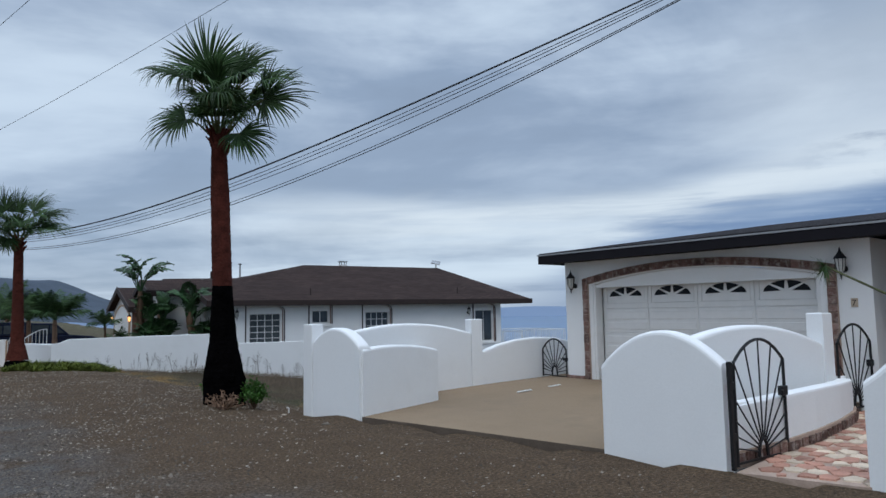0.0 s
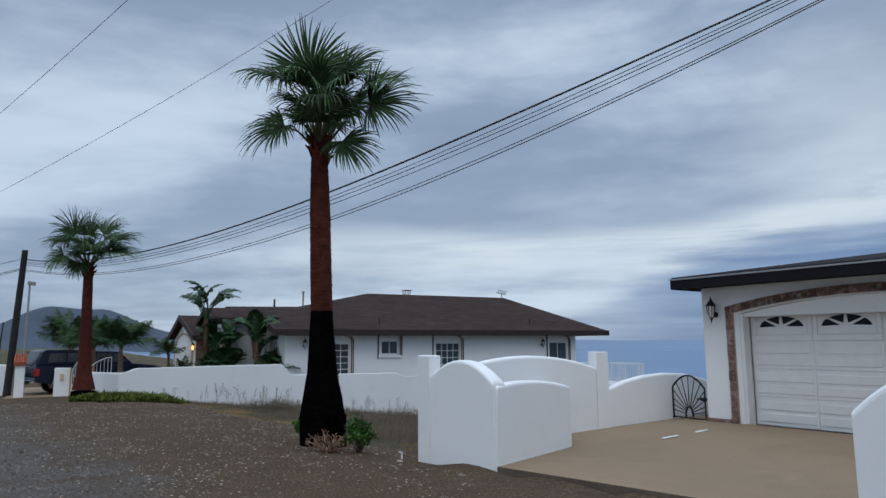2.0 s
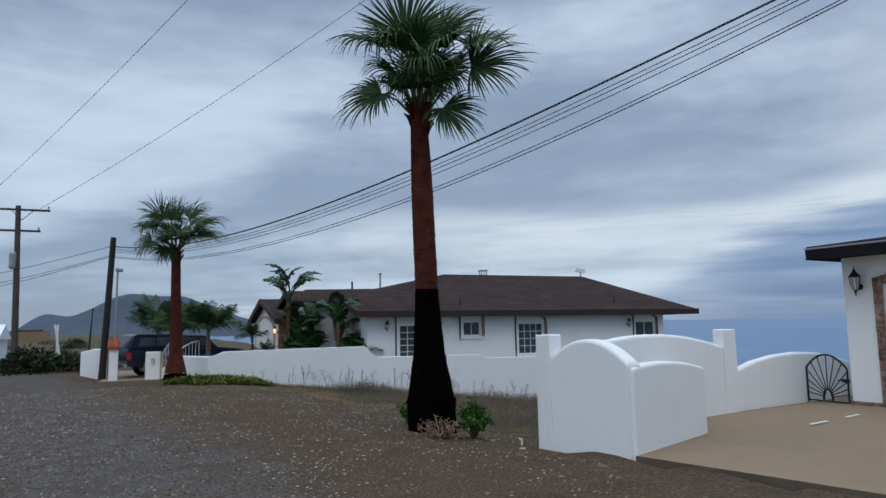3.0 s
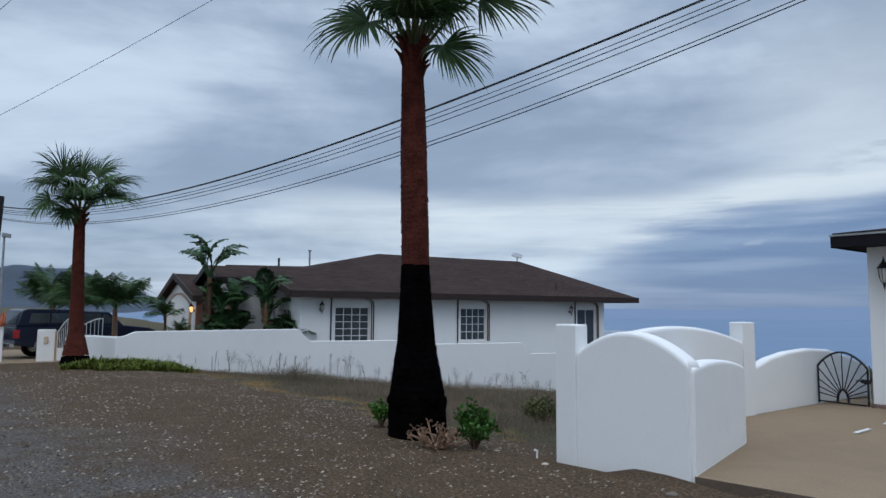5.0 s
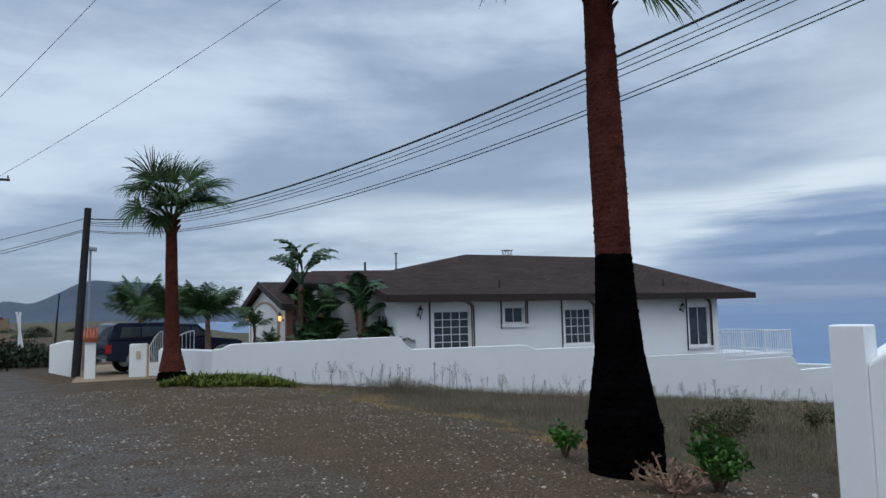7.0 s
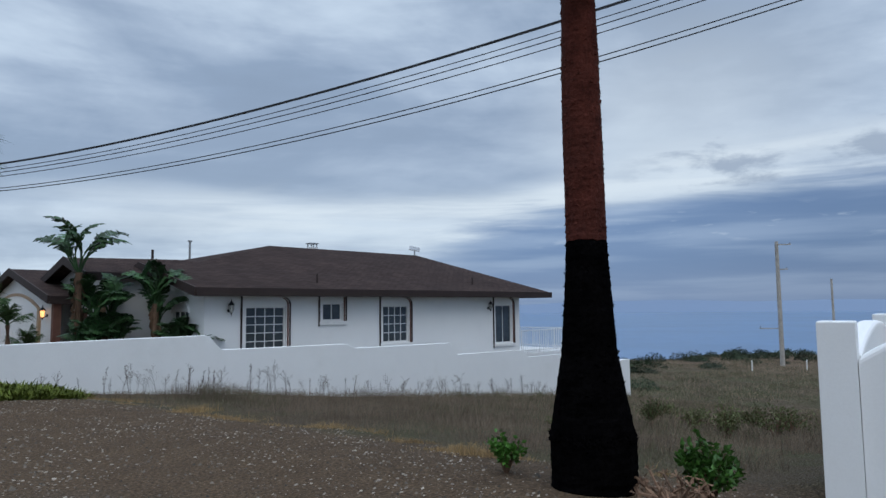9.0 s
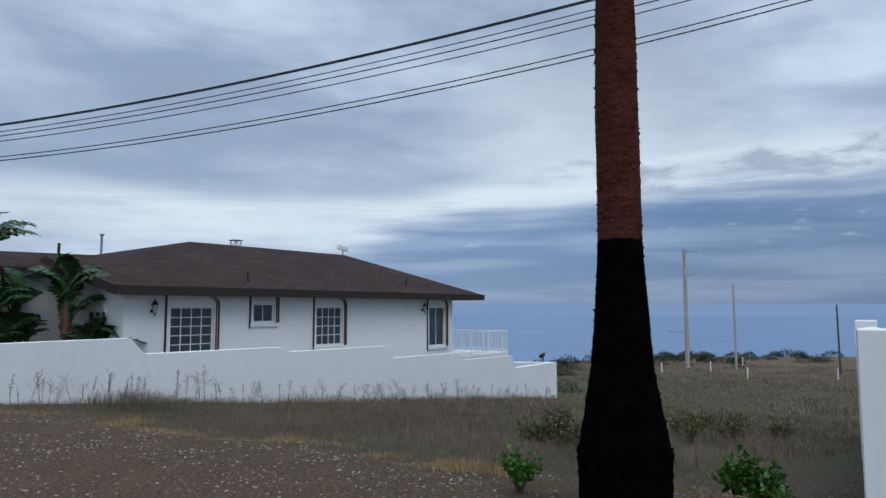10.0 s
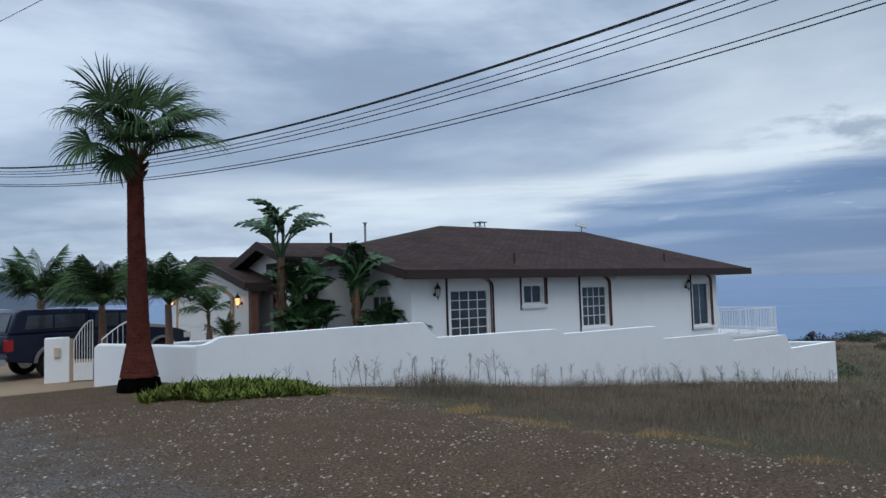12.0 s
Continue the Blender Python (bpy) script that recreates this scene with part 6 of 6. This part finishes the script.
def far_bushes():
    rnd = random.Random(41)
    kinds = []
    for k in range(3):
        bm = bmesh.new()
        for j in range(420):
            a, q = rnd.uniform(0, 6.28), rnd.random() ** 0.5
            p = Vector((math.cos(a) * q, math.sin(a) * q, 0.75 * (1 - q * q) ** 0.5 * rnd.uniform(0.3, 1.1) + 0.1 * noise.noise((a, q * 3, k))))
            d = Vector((rnd.gauss(0, 1), rnd.gauss(0, 1), rnd.gauss(0.3, 1))).normalized() * 0.13
            s = d.cross(Vector((0.3, 0.2, 1))).normalized() * 0.05
            add(bm, [p - s, p + s, p + d], [(0, 1, 2)])
        kinds.append(finish("shrub", bm, SHRUB))
    spots = [(rnd.uniform(70, 98), 46 - 22 * rnd.random() ** 1.7, rnd.uniform(0.5, 1.3)) for _ in range(70)]
    spots += [(33.5 + rnd.uniform(0, 6), 31 + rnd.uniform(-1.0, 5), rnd.uniform(0.5, 1.0)) for _ in range(9)]
    spots += [(rnd.uniform(44, 66), rnd.uniform(36, 46), rnd.uniform(0.6, 1.3)) for _ in range(26)]
    spots += [(-1.9 + rnd.uniform(-1.2, 0.9), 38.2 + rnd.uniform(-0.8, 1.6), rnd.uniform(0.9, 1.45)) for _ in range(9)]
    spots += [(-5 + rnd.uniform(-1.2, 1.2), 45 + rnd.uniform(-2, 2), rnd.uniform(0.6, 1.0)) for _ in range(6)]
    spots += [(rnd.uniform(-24, -1), rnd.uniform(48, 130), rnd.uniform(0.6, 1.3)) for _ in range(40)]
    for x, y, s in spots:
        ob = new("shrub", rnd.choice(kinds))
        ob.matrix_world = pose(x, y, gz(x, y) - 0.1, 0, 0, rnd.uniform(0, 360)) @ Matrix.Diagonal((s, s, s * rnd.uniform(0.7, 1.2), 1))
        tagged(ob, "dark green coastal shrub on rough ground", "shrub", "coastal shrubs")


far_bushes()

# ---- poles, cables, truck, small things ----


def cable_points(start, heading, a, b, c, length, n=60):
    d = Vector((math.sin(radians(heading)), math.cos(radians(heading)), 0))
    out = []
    for k in range(n + 1):
        s = length * k / n
        out.append(Vector(start) + d * s + Vector((0, 0, a * s + b * s * s + c * s ** 3)))
    return out


def cable(points, r, label):
    bm = bmesh.new()
    tube(bm, points, r, 5, False)
    tagged(mesh_ob("overhead_cable", bm, CABLE), label, "cable", "overhead cables")


for f, r, lab in ((0.0, 0.017, "thick black overhead cable strung from the dark pole"), (0.03, 0.011, "black overhead cable lashed under the thick one"), (0.22, 0.0085, "thin black overhead cable below the thick one"), (0.35, 0.0095, "thin black overhead cable in the bundle"), (0.50, 0.0085, "thin black overhead cable in the bundle"), (0.91, 0.0085, "slack black overhead cable near the bottom"), (1.0, 0.0095, "lowest slack overhead cable")):
    cable(cable_points((0.491 - 0.026 * f, 36.81, 5.323 - 0.463 * f), 153.2 + 4.3 * f, -0.1398 - 0.0054 * f, 0.012045 - 0.00469 * f, -0.00014 + 0.000123 * f, 46), r, lab)
for sx in (-3.5, -6.3):
    cable(cable_points((sx, 45.0, 8.16), 146.0 if sx > -4 else 152.0, 0.19, 0.00195, 0.0, 60), 0.009, "thin power line leaving the cross arm")
# lines that run on inland from the dark pole
for z0, dz in ((5.35, 0.06), (4.95, 0.0), (4.9, -0.04)):
    cable([Vector((0.43, 36.8, z0)).lerp(Vector((-16, 52, 4.2 + dz * 10)), k / 14) - Vector((0, 0, 0.9 * math.sin(math.pi * k / 14))) for k in range(15)], 0.012, "black cable running inland from the dark pole")


def dark_pole():
    pole = empty("utility_pole", "leaning black-tarred wooden utility pole by the wall", "utility pole", (0.22, 36.4, -0.15))
    bm = bmesh.new()
    tube(bm, [(0, 0, -0.3), (0.11, 0.2, 2.8), (0.22, 0.42, 5.85)], [0.145, 0.13, 0.115], 14)
    part("shaft", bm, DARK_POLE, pole)
    bm = bmesh.new()
    for z in (5.5, 5.1):
        tube(bm, [(0.20, 0.25, z), (0.20, 0.55, z)], 0.03, 8)
    part("bolts", bm, IRON, pole)


dark_pole()


def power_pole(at, height, label, arms, tilt=0.0, transformer=True, mat=None, r=0.15):
    pole = empty("power_pole", label, "power pole", at)
    bm = bmesh.new()
    tube(bm, [(0, 0, -0.5), (tilt * 0.5, 0, height * 0.5), (tilt, 0, height)], [r * 1.15, r, r * 0.8], 12)
    part("shaft", bm, mat or WOOD_POLE, pole)
    for z, a, b in arms:
        bm = bmesh.new()
        box(bm, a, b, -0.05, 0.05, z - 0.05, z + 0.05)
        arm = part("cross_arm", bm, mat or WOOD_POLE, pole)
        for x in (a + 0.08, b - 0.08):
            bm = bmesh.new()
            tube(bm, [(x, 0, z + 0.05), (x, 0, z + 0.11), (x, 0, z + 0.13), (x, 0, z + 0.2)], [0.02, 0.05, 0.03, 0.045], 8)
            part("insulator", bm, GREY_BOX, arm)
    if transformer:
        bm = bmesh.new()
        tube(bm, [(-0.3, -0.1, height - 3.3), (-0.3, -0.1, height - 3.2), (-0.3, -0.1, height - 2.5), (-0.3, -0.1, height - 2.4)], [0.13, 0.17, 0.17, 0.1], 12)
        part("transformer", bm, GREY_BOX, pole)
        bm = bmesh.new()
        for s in (-1, 1):
            tube(bm, [(0, -0.06, height - 0.75), (0.62 * s, -0.06, height - 0.12)], 0.018, 5)
        part("arm_brace", bm, IRON, pole)
    return pole


power_pole((-4.3, 45, -0.1), 8.35, "weathered wooden power pole with cross arms and transformer", [(8.15, -1.9, 1.25), (7.05, -1.9, 0.85), (1.9, -0.05, 1.2)], -0.2)
_pole = power_pole((70, 34.3, gz(70, 34.3)), 12.0, "pale wooden power pole on the field by the cliff", [(11.7, 0, 1.3), (9.3, 0, 0.9), (3.6, -1.9, 0)], 0.0, False, PALE_POLE, 0.2)
_pole.rotation_euler = (0, 0, radians(-58))
power_pole((70, 29.7, gz(70, 29.7)), 8.2, "bare wooden pole on the field by the cliff", [], 0.0, False, PALE_POLE, 0.11)
power_pole((70, 21.0, gz(70, 21.0)), 6.2, "thin leaning pole near the cliff", [], -0.35, False, None, 0.08)
power_pole((-13.5, 82, -0.2), 6.5, "distant wooden power pole inland", [(6.2, -0.7, 0.7)], 0.0, False, None, 0.12)
power_pole((-2.2, 60, -0.2), 3.6, "weathered post in the scrub", [], 0.2, False, DARK_POLE, 0.06)


def lamp_post():
    post = empty("street_lamp", "slim grey pole with a floodlight head", "street lamp", (0.30, 44.0, -0.2))
    bm = bmesh.new()
    tube(bm, [(0, 0, 0), (0, 0, 5.1)], [0.06, 0.045], 8)
    part("pole", bm, GREY_BOX, post)
    bm = bmesh.new()
    box(bm, -0.1, 0.26, -0.14, 0.14, -0.08, 0.1, pose(0, 0, 5.1, 0, 8, 0))
    bevel(bm, 0.02, 1)
    part("lamp_head", bm, GREY_BOX, post)


lamp_post()


def tiled_pillar():
    """White chimney-like pillar with a cap of clay tiles."""
    pillar = empty("tiled_pillar", "white stucco pillar with a red clay tile cap", "pillar", (0.70, 35.2, -0.38))
    pillar.scale = (0.36, 0.4, 0.90)
    bm = bmesh.new()
    box(bm, -0.45, 0.45, -0.4, 0.4, 0, 1.55)
    bevel(bm, 0.03)
    part("body", bm, STUCCO, pillar)
    for row in range(2):
        for k in range(5):
            bm = bmesh.new()
            x = -0.5 + 0.25 * k
            tube(bm, [(x, -0.6 + row * 0.35, 1.55 + row * 0.18), (x, -0.2 + row * 0.35, 1.80 + row * 0.12)], [0.12, 0.10], 8)
            part("tile", bm, ROOF_TILE, pillar)
    bm = bmesh.new()
    box(bm, -0.5, 0.5, -0.5, 0.5, 1.5, 1.72)
    part("cap", bm, ROOF_TILE, pillar)


tiled_pillar()


def truck():
    """Dark pickup with a camper shell, seen from its tail and side; u runs from tail to nose."""
    car = empty("pickup_truck", "dark navy pickup truck with camper shell parked in the drive", "truck", (1.18, 35.95, -0.268))
    car.rotation_euler = (0, 0, radians(19))
    L, W, Y = 5.35, 1.85, 0.0
    flat = Matrix(((1, 0, 0, 0), (0, 1, 0, 0), (0, 0, 1, 0), (0, 0, 0, 1)))

    def side_arch(cx, r, n=10):
        return [(cx - r * math.cos(math.pi * k / n), 0.42 + r * math.sin(math.pi * k / n) * 0.95) for k in range(n + 1)]
    bm = bmesh.new()
    outline = [(0.05, 0.50)] + [(0.62, 0.42)] + side_arch(1.15, 0.42) + [(2.2, 0.38), (3.5, 0.38)] + side_arch(4.35, 0.42) + [(4.85, 0.42), (5.30, 0.46), (5.35, 0.72), (5.28, 0.95), (4.9, 1.08), (3.95, 1.18), (0.02, 1.18), (0.0, 0.7)]
    prism(bm, outline, W, flat)
    bevel(bm, 0.045, 2, 0.6)
    part("body", bm, CAR_PAINT, car)
    bm = bmesh.new()
    prism(bm, [(2.15, 1.16), (3.95, 1.16), (3.30, 1.72), (2.15, 1.76)], W - 0.16, Matrix.Translation((0, 0.08, 0)))
    bevel(bm, 0.05, 2, 0.6)
    part("cab", bm, CAR_PAINT, car)
    bm = bmesh.new()
    prism(bm, [(0.04, 1.185), (2.13, 1.185), (2.13, 1.80), (0.42, 1.82), (0.25, 1.76)], W - 0.14, Matrix.Translation((0, 0.07, 0)))
    bevel(bm, 0.05, 2, 0.6)
    shell = part("camper_shell", bm, CAR_PAINT, car)
    for pts in ([(0.45, 1.30), (1.15, 1.30), (1.15, 1.66), (0.52, 1.66)], [(1.20, 1.30), (2.02, 1.30), (2.02, 1.66), (1.20, 1.66)]):
        bm = bmesh.new()
        prism(bm, pts, 0.012, Matrix.Translation((0, 0.060, 0)))
        part("side_glass", bm, GLASS, shell)
    bm = bmesh.new()
    prism(bm, [(2.3, 1.26), (3.0, 1.26), (3.0, 1.64), (2.32, 1.66)], 0.012, Matrix.Translation((0, 0.069, 0)))
    part("side_window", bm, GLASS, car)
    bm = bmesh.new()
    prism(bm, [(3.06, 1.26), (3.7, 1.26), (3.26, 1.62), (3.06, 1.64)], 0.012, Matrix.Translation((0, 0.069, 0)))
    part("side_window", bm, GLASS, car)
    bm = bmesh.new()
    add(bm, [(0.055, 0.2, 1.26), (0.055, W - 0.2, 1.26), (0.232, W - 0.28, 1.70), (0.232, 0.28, 1.70), (0.03, 0.2, 1.26), (0.03, W - 0.2, 1.26), (0.207, W - 0.28, 1.70), (0.207, 0.28, 1.70)], [(0, 1, 2, 3), (4, 7, 6, 5), (0, 4, 5, 1), (1, 5, 6, 2), (2, 6, 7, 3), (3, 7, 4, 0)])
    part("rear_glass", bm, GLASS, car)
    bm = bmesh.new()
    box(bm, -0.16, 0.02, 0.05, W - 0.05, 0.42, 0.60)
    bevel(bm, 0.03)
    part("rear_bumper", bm, CHROME, car)
    for y in (-0.012, W - 0.16):
        bm = bmesh.new()
        box(bm, -0.015, 0.16, y, y + 0.172, 0.76, 1.06)
        bevel(bm, 0.02)
        part("tail_light", bm, RED_LENS, car)
    bm = bmesh.new()
    box(bm, 5.10, 5.365, -0.012, 0.25, 0.76, 0.94)
    bevel(bm, 0.02)
    part("headlight", bm, CLEAR_LENS, car)
    for cx in (1.15, 4.35):
        line = side_arch(cx, 0.42)
        outer = side_arch(cx, 0.50)
        bm = bmesh.new()
        prism(bm, line + outer[::-1], 0.05, Matrix.Translation((0, -0.035, 0)))
        part("wheel_arch_trim", bm, GREY_CLAD, car)
        for y0, y1 in ((0.02, 0.26), (W - 0.26, W - 0.02)):
            bm = bmesh.new()
            tube(bm, [(cx, y0, 0.36), (cx, y0 + 0.04, 0.36), (cx, y1 - 0.04, 0.36), (cx, y1, 0.36)], [0.32, 0.365, 0.365, 0.32], 24)
            wheel = part("wheel", bm, TYRE, car)
            bm = bmesh.new()
            tube(bm, [(cx, y0 - 0.006, 0.36), (cx, y0 + 0.06, 0.36)], [0.20, 0.23], 18)
            part("rim", bm, CHROME, wheel)


truck()
_bm = bmesh.new()
add(_bm, [(0.2, 33.0, 0.0), (7.2, 33.2, 0.0), (7.6, 43, 0.0), (0.4, 43, 0.0), (0.2, 33.0, 0.03), (7.2, 33.2, 0.03), (7.6, 43, 0.03), (0.4, 43, 0.03)], [(4, 5, 6, 7), (0, 4, 7, 3), (0, 1, 5, 4), (1, 2, 6, 5), (2, 3, 7, 6)])
for _v in _bm.verts:
    _v.co.z += -0.30
tagged(mesh_ob("pavement_house_drive", _bm, CONCRETE), "tan concrete drive of the white house", "driveway", kind="structure")


def pebbles():
    """Loose stones: thick on the worn track, scattered on the brown verge, few by the piers."""
    rnd = random.Random(77)
    verts, faces = [], []
    for k in range(90000):
        y, x = rnd.uniform(3, 27.5), rnd.uniform(-3, 9)
        if x > 7.4 + (12.0 - y) * 0.30 and y < 14:
            continue
        if x > lot_line(y) + 0.6:
            continue
        off = x + 0.20 * y - 5.9 + 1.4 * noise.noise((x * 0.45, y * 0.45, 12.0))
        thick = 0.85 - 0.62 * ease(off, -0.8, 0.8) - 0.16 * ease(off, 1.6, 3.4)
        thick *= 0.35 + 1.3 * clamp01(0.5 + noise.noise((x * 1.1, y * 1.1, 21.0)))
        if y < 15 and x > 5.2:
            thick *= 0.35
        if rnd.random() > thick:
            continue
        r = 0.006 + 0.020 * rnd.random() ** 3
        if rnd.random() < 0.004:
            r = rnd.uniform(0.025, 0.05)
        z = gz(x, y) + r * 0.25
        a, b = rnd.uniform(0, 6.28), len(verts)
        for i in range(5):
            q = a + i * 1.2566
            k2 = r * rnd.uniform(0.7, 1.3)
            verts.append((x + math.cos(q) * k2, y + math.sin(q) * k2, z - r * 0.4))
        verts.append((x + rnd.uniform(-0.3, 0.3) * r, y, z + r * rnd.uniform(0.4, 0.8)))
        faces += [(b + i, b + (i + 1) % 5, b + 5) for i in range(5)]
    me = bpy.data.meshes.new("pebbles")
    me.from_pydata(verts, [], faces)
    me.materials.append(PEBBLE)
    tagged(new("pebbles", me), "scattered pale pebbles on brown dirt", "gravel", kind="stuff")



def stone_chips():
    """Larger pale, flat chips strewn over the dirt."""
    rnd = random.Random(83)
    verts, faces = [], []
    for k in range(30000):
        y, x = rnd.uniform(4, 27.5), rnd.uniform(-2.5, 8.5)
        if (x > 7.2 + (12.0 - y) * 0.30 and y < 14) or x > lot_line(y) + 0.2:
            continue
        thick = clamp01(0.40 + 0.9 * noise.noise((x * 0.9, y * 0.9, 31.0))) * (0.25 if y < 11 else 1.0)
        if rnd.random() > thick:
            continue
        r = 0.005 + 0.013 * rnd.random() ** 2.5
        z, a, b = gz(x, y) + r * 0.15, rnd.uniform(0, 6.28), len(verts)
        tilt, n = rnd.uniform(-0.3, 0.3), rnd.choice((4, 5, 6))
        for up in (0.0, 0.5):
            for i in range(n):
                q = a + i * 2 * math.pi / n
                c, w = math.cos(q) * r * (1.25 - 0.4 * up), math.sin(q) * r * 0.8
                verts.append((x + c, y + w, z + up * r + tilt * c))
        faces += [(b + i, b + (i + 1) % n, b + n + (i + 1) % n, b + n + i) for i in range(n)]
        faces.append(tuple(range(b + n, b + 2 * n)))
    me = bpy.data.meshes.new("stone_chips")
    me.from_pydata(verts, [], faces)
    me.materials.append(PALE_CHIP)
    tagged(new("stone_chips", me), "pale flat stone chips strewn over brown dirt", "gravel", kind="stuff")


pebbles()
stone_chips()


def small_things():
    # bent white pipe end beside the pier
    bm = bmesh.new()
    z = gz(7.2, 13.75)
    tube(bm, [(7.2, 13.75, z - 0.1), (7.2, 13.75, z + 0.09), (7.16, 13.75, z + 0.10)], 0.014, 8)
    tagged(mesh_ob("pipe_stub", bm, PVC), "short bent white pipe sticking out of the dirt", "pipe")
    rnd = random.Random(3)
    for x, y, s, lab in ((7.05, 11.6, 0.07, "pale flat stone lying on the dirt"), (6.95, 13.3, 0.05, "pale stone near the white pier"), (7.0, 14.3, 0.04, "small white stone by the shrub")):
        bm = bmesh.new()
        bmesh.ops.create_icosphere(bm, subdivisions=2, radius=s)
        for v in bm.verts:
            v.co = Vector((v.co.x, v.co.y * 0.7, v.co.z * 0.35)) * (1 + 0.25 * noise.noise(v.co * 14))
            v.co += Vector((x, y, gz(x, y) + s * 0.12))
        tagged(mesh_ob("stone", bm, PEBBLE, True), lab, "stone")
    # white chalk marks on the drive, built as thin raised strips
    for x0, x1, y in ((11.25, 11.62, 12.19), (12.11, 12.42, 12.25)):
        bm = bmesh.new()
        z = 0.03 + 0.16 * (x0 - 9.8) / 3.6
        add(bm, [(x0, y - 0.035, z), (x1, y - 0.02, z + 0.016), (x1, y + 0.03, z + 0.016), (x0, y + 0.02, z), (x0, y - 0.035, z + 0.012), (x1, y - 0.02, z + 0.03), (x1, y + 0.03, z + 0.03), (x0, y + 0.02, z + 0.012)], [(4, 5, 6, 7), (0, 1, 5, 4), (1, 2, 6, 5), (2, 3, 7, 6), (3, 0, 4, 7)])
        tagged(mesh_ob("paper_strip", bm, PVC), "thin white chalk mark on the concrete drive", "litter")
    # bent white stakes near the power pole
    for a, b in (((-2.2, 45.2), (-2.6, 45.1)), ((-2.5, 45.4), (-2.5, 45.4))):
        bm = bmesh.new()
        tube(bm, [(a[0], a[1], -0.3), (b[0], b[1], 2.1)], 0.05, 6)
        tagged(mesh_ob("stake", bm, PVC), "white leaning wooden stake in the scrub", "stake")
    # white marker posts and a short dark lamp on the field
    for x, y in ((60, 33.5), (66, 31), (76, 30.5), (58, 26), (64, 20.5)):
        bm = bmesh.new()
        tube(bm, [(x, y, gz(x, y) - 0.2), (x, y, gz(x, y) + 0.9)], 0.05, 6)
        tagged(mesh_ob("marker_post", bm, PVC), "short white marker post on the field", "post", "field markers")
    bm = bmesh.new()
    x, y = 34.6, 31.3
    z = gz(x, y)
    tube(bm, [(x, y, z), (x - 0.35, y, z + 2.1)], 0.05, 6)
    tube(bm, [(x - 0.62, y, z + 2.15), (x - 0.4, y, z + 2.2), (x - 0.15, y, z + 2.28)], [0.09, 0.13, 0.08], 8)
    tagged(mesh_ob("garden_lamp", bm, IRON), "dark leaning floodlight post beyond the wall", "lamp post")
    # a low house and field wall far inland
    bm = bmesh.new()
    box(bm, -40, -16, 150, 151, -0.5, 2.2)
    tagged(mesh_ob("field_bank", bm, CONCRETE), "pale earth bank across the far field", "bank", kind="structure")
    bm = bmesh.new()
    box(bm, -11, -7.2, 56, 60, -0.3, 1.3)
    add(bm, [(-11.2, 55.8, 1.3), (-7.0, 55.8, 1.3), (-7.0, 60.2, 1.3), (-11.2, 60.2, 1.3), (-11.2, 58, 2.3), (-7.0, 58, 2.3)], [(0, 1, 5, 4), (2, 3, 4, 5), (0, 4, 3), (1, 2, 5), (0, 3, 2, 1)])
    tagged(mesh_ob("shed", bm, STUCCO), "small pale shed in the scrub inland", "shed")


small_things()


def yucca_spray():
    """The tuft on a long bare stalk that leans in beside the entry."""
    rnd = random.Random(9)
    plant = empty("leaning_plant", "spiky tuft on a long bare leaning stalk", "plant", (11.3, 4.5, 0.0))
    base, tip = Vector((0.9, -1.2, 0.2)), Vector((-0.31, 1.46, 2.15))
    bm = bmesh.new()
    tube(bm, [base, base.lerp(tip, 0.5) + Vector((0, 0, 0.12)), tip], [0.03, 0.02, 0.014], 6)
    part("stalk", bm, STALK, plant)
    bm = bmesh.new()
    for k in range(130):
        d = Vector((rnd.gauss(0, 1), rnd.gauss(0.3, 1), rnd.gauss(-0.3, 0.9))).normalized() * rnd.uniform(0.12, 0.27)
        s = d.cross(Vector((0, 0.2, 1))).normalized() * 0.007
        add(bm, [tip - s, tip + s, tip + d + Vector((0, 0, -0.04))], [(0, 1, 2)])
    part("tuft", bm, FROND, plant)


yucca_spray()

# stones along the foot of the planter
_rnd = random.Random(19)
_foot = bmesh.new()
ribbon([(x, y - 0.035) for x, y in PLAN], 0.034, [walk_z(x, y) - 0.05 for x, y in PLAN], [walk_z(x, y) + 0.13 for x, y in PLAN], _foot)
_foot = tagged(mesh_ob("trim_planter_foot", _foot, MORTAR), "reddish stone course along the planter's foot", "trim", kind="structure")
for (_ax, _ay), (_bx, _by) in zip(PLAN, PLAN[1:]):
    _n = max(1, int(math.hypot(_bx - _ax, _by - _ay) / 0.14))
    for _k in range(_n):
        _x, _y = _ax + (_bx - _ax) * (_k + 0.5) / _n, _ay + (_by - _ay) * (_k + 0.5) / _n
        _t = math.degrees(math.atan2(_by - _ay, _bx - _ax))
        _bm = bmesh.new()
        box(_bm, -0.06, 0.06, -0.055, -0.036, 0.0, _rnd.uniform(0.09, 0.12), pose(_x, _y, walk_z(_x, _y), 0, 0, _t))
        part("stone", _bm, STONE, _foot)

build_walk()
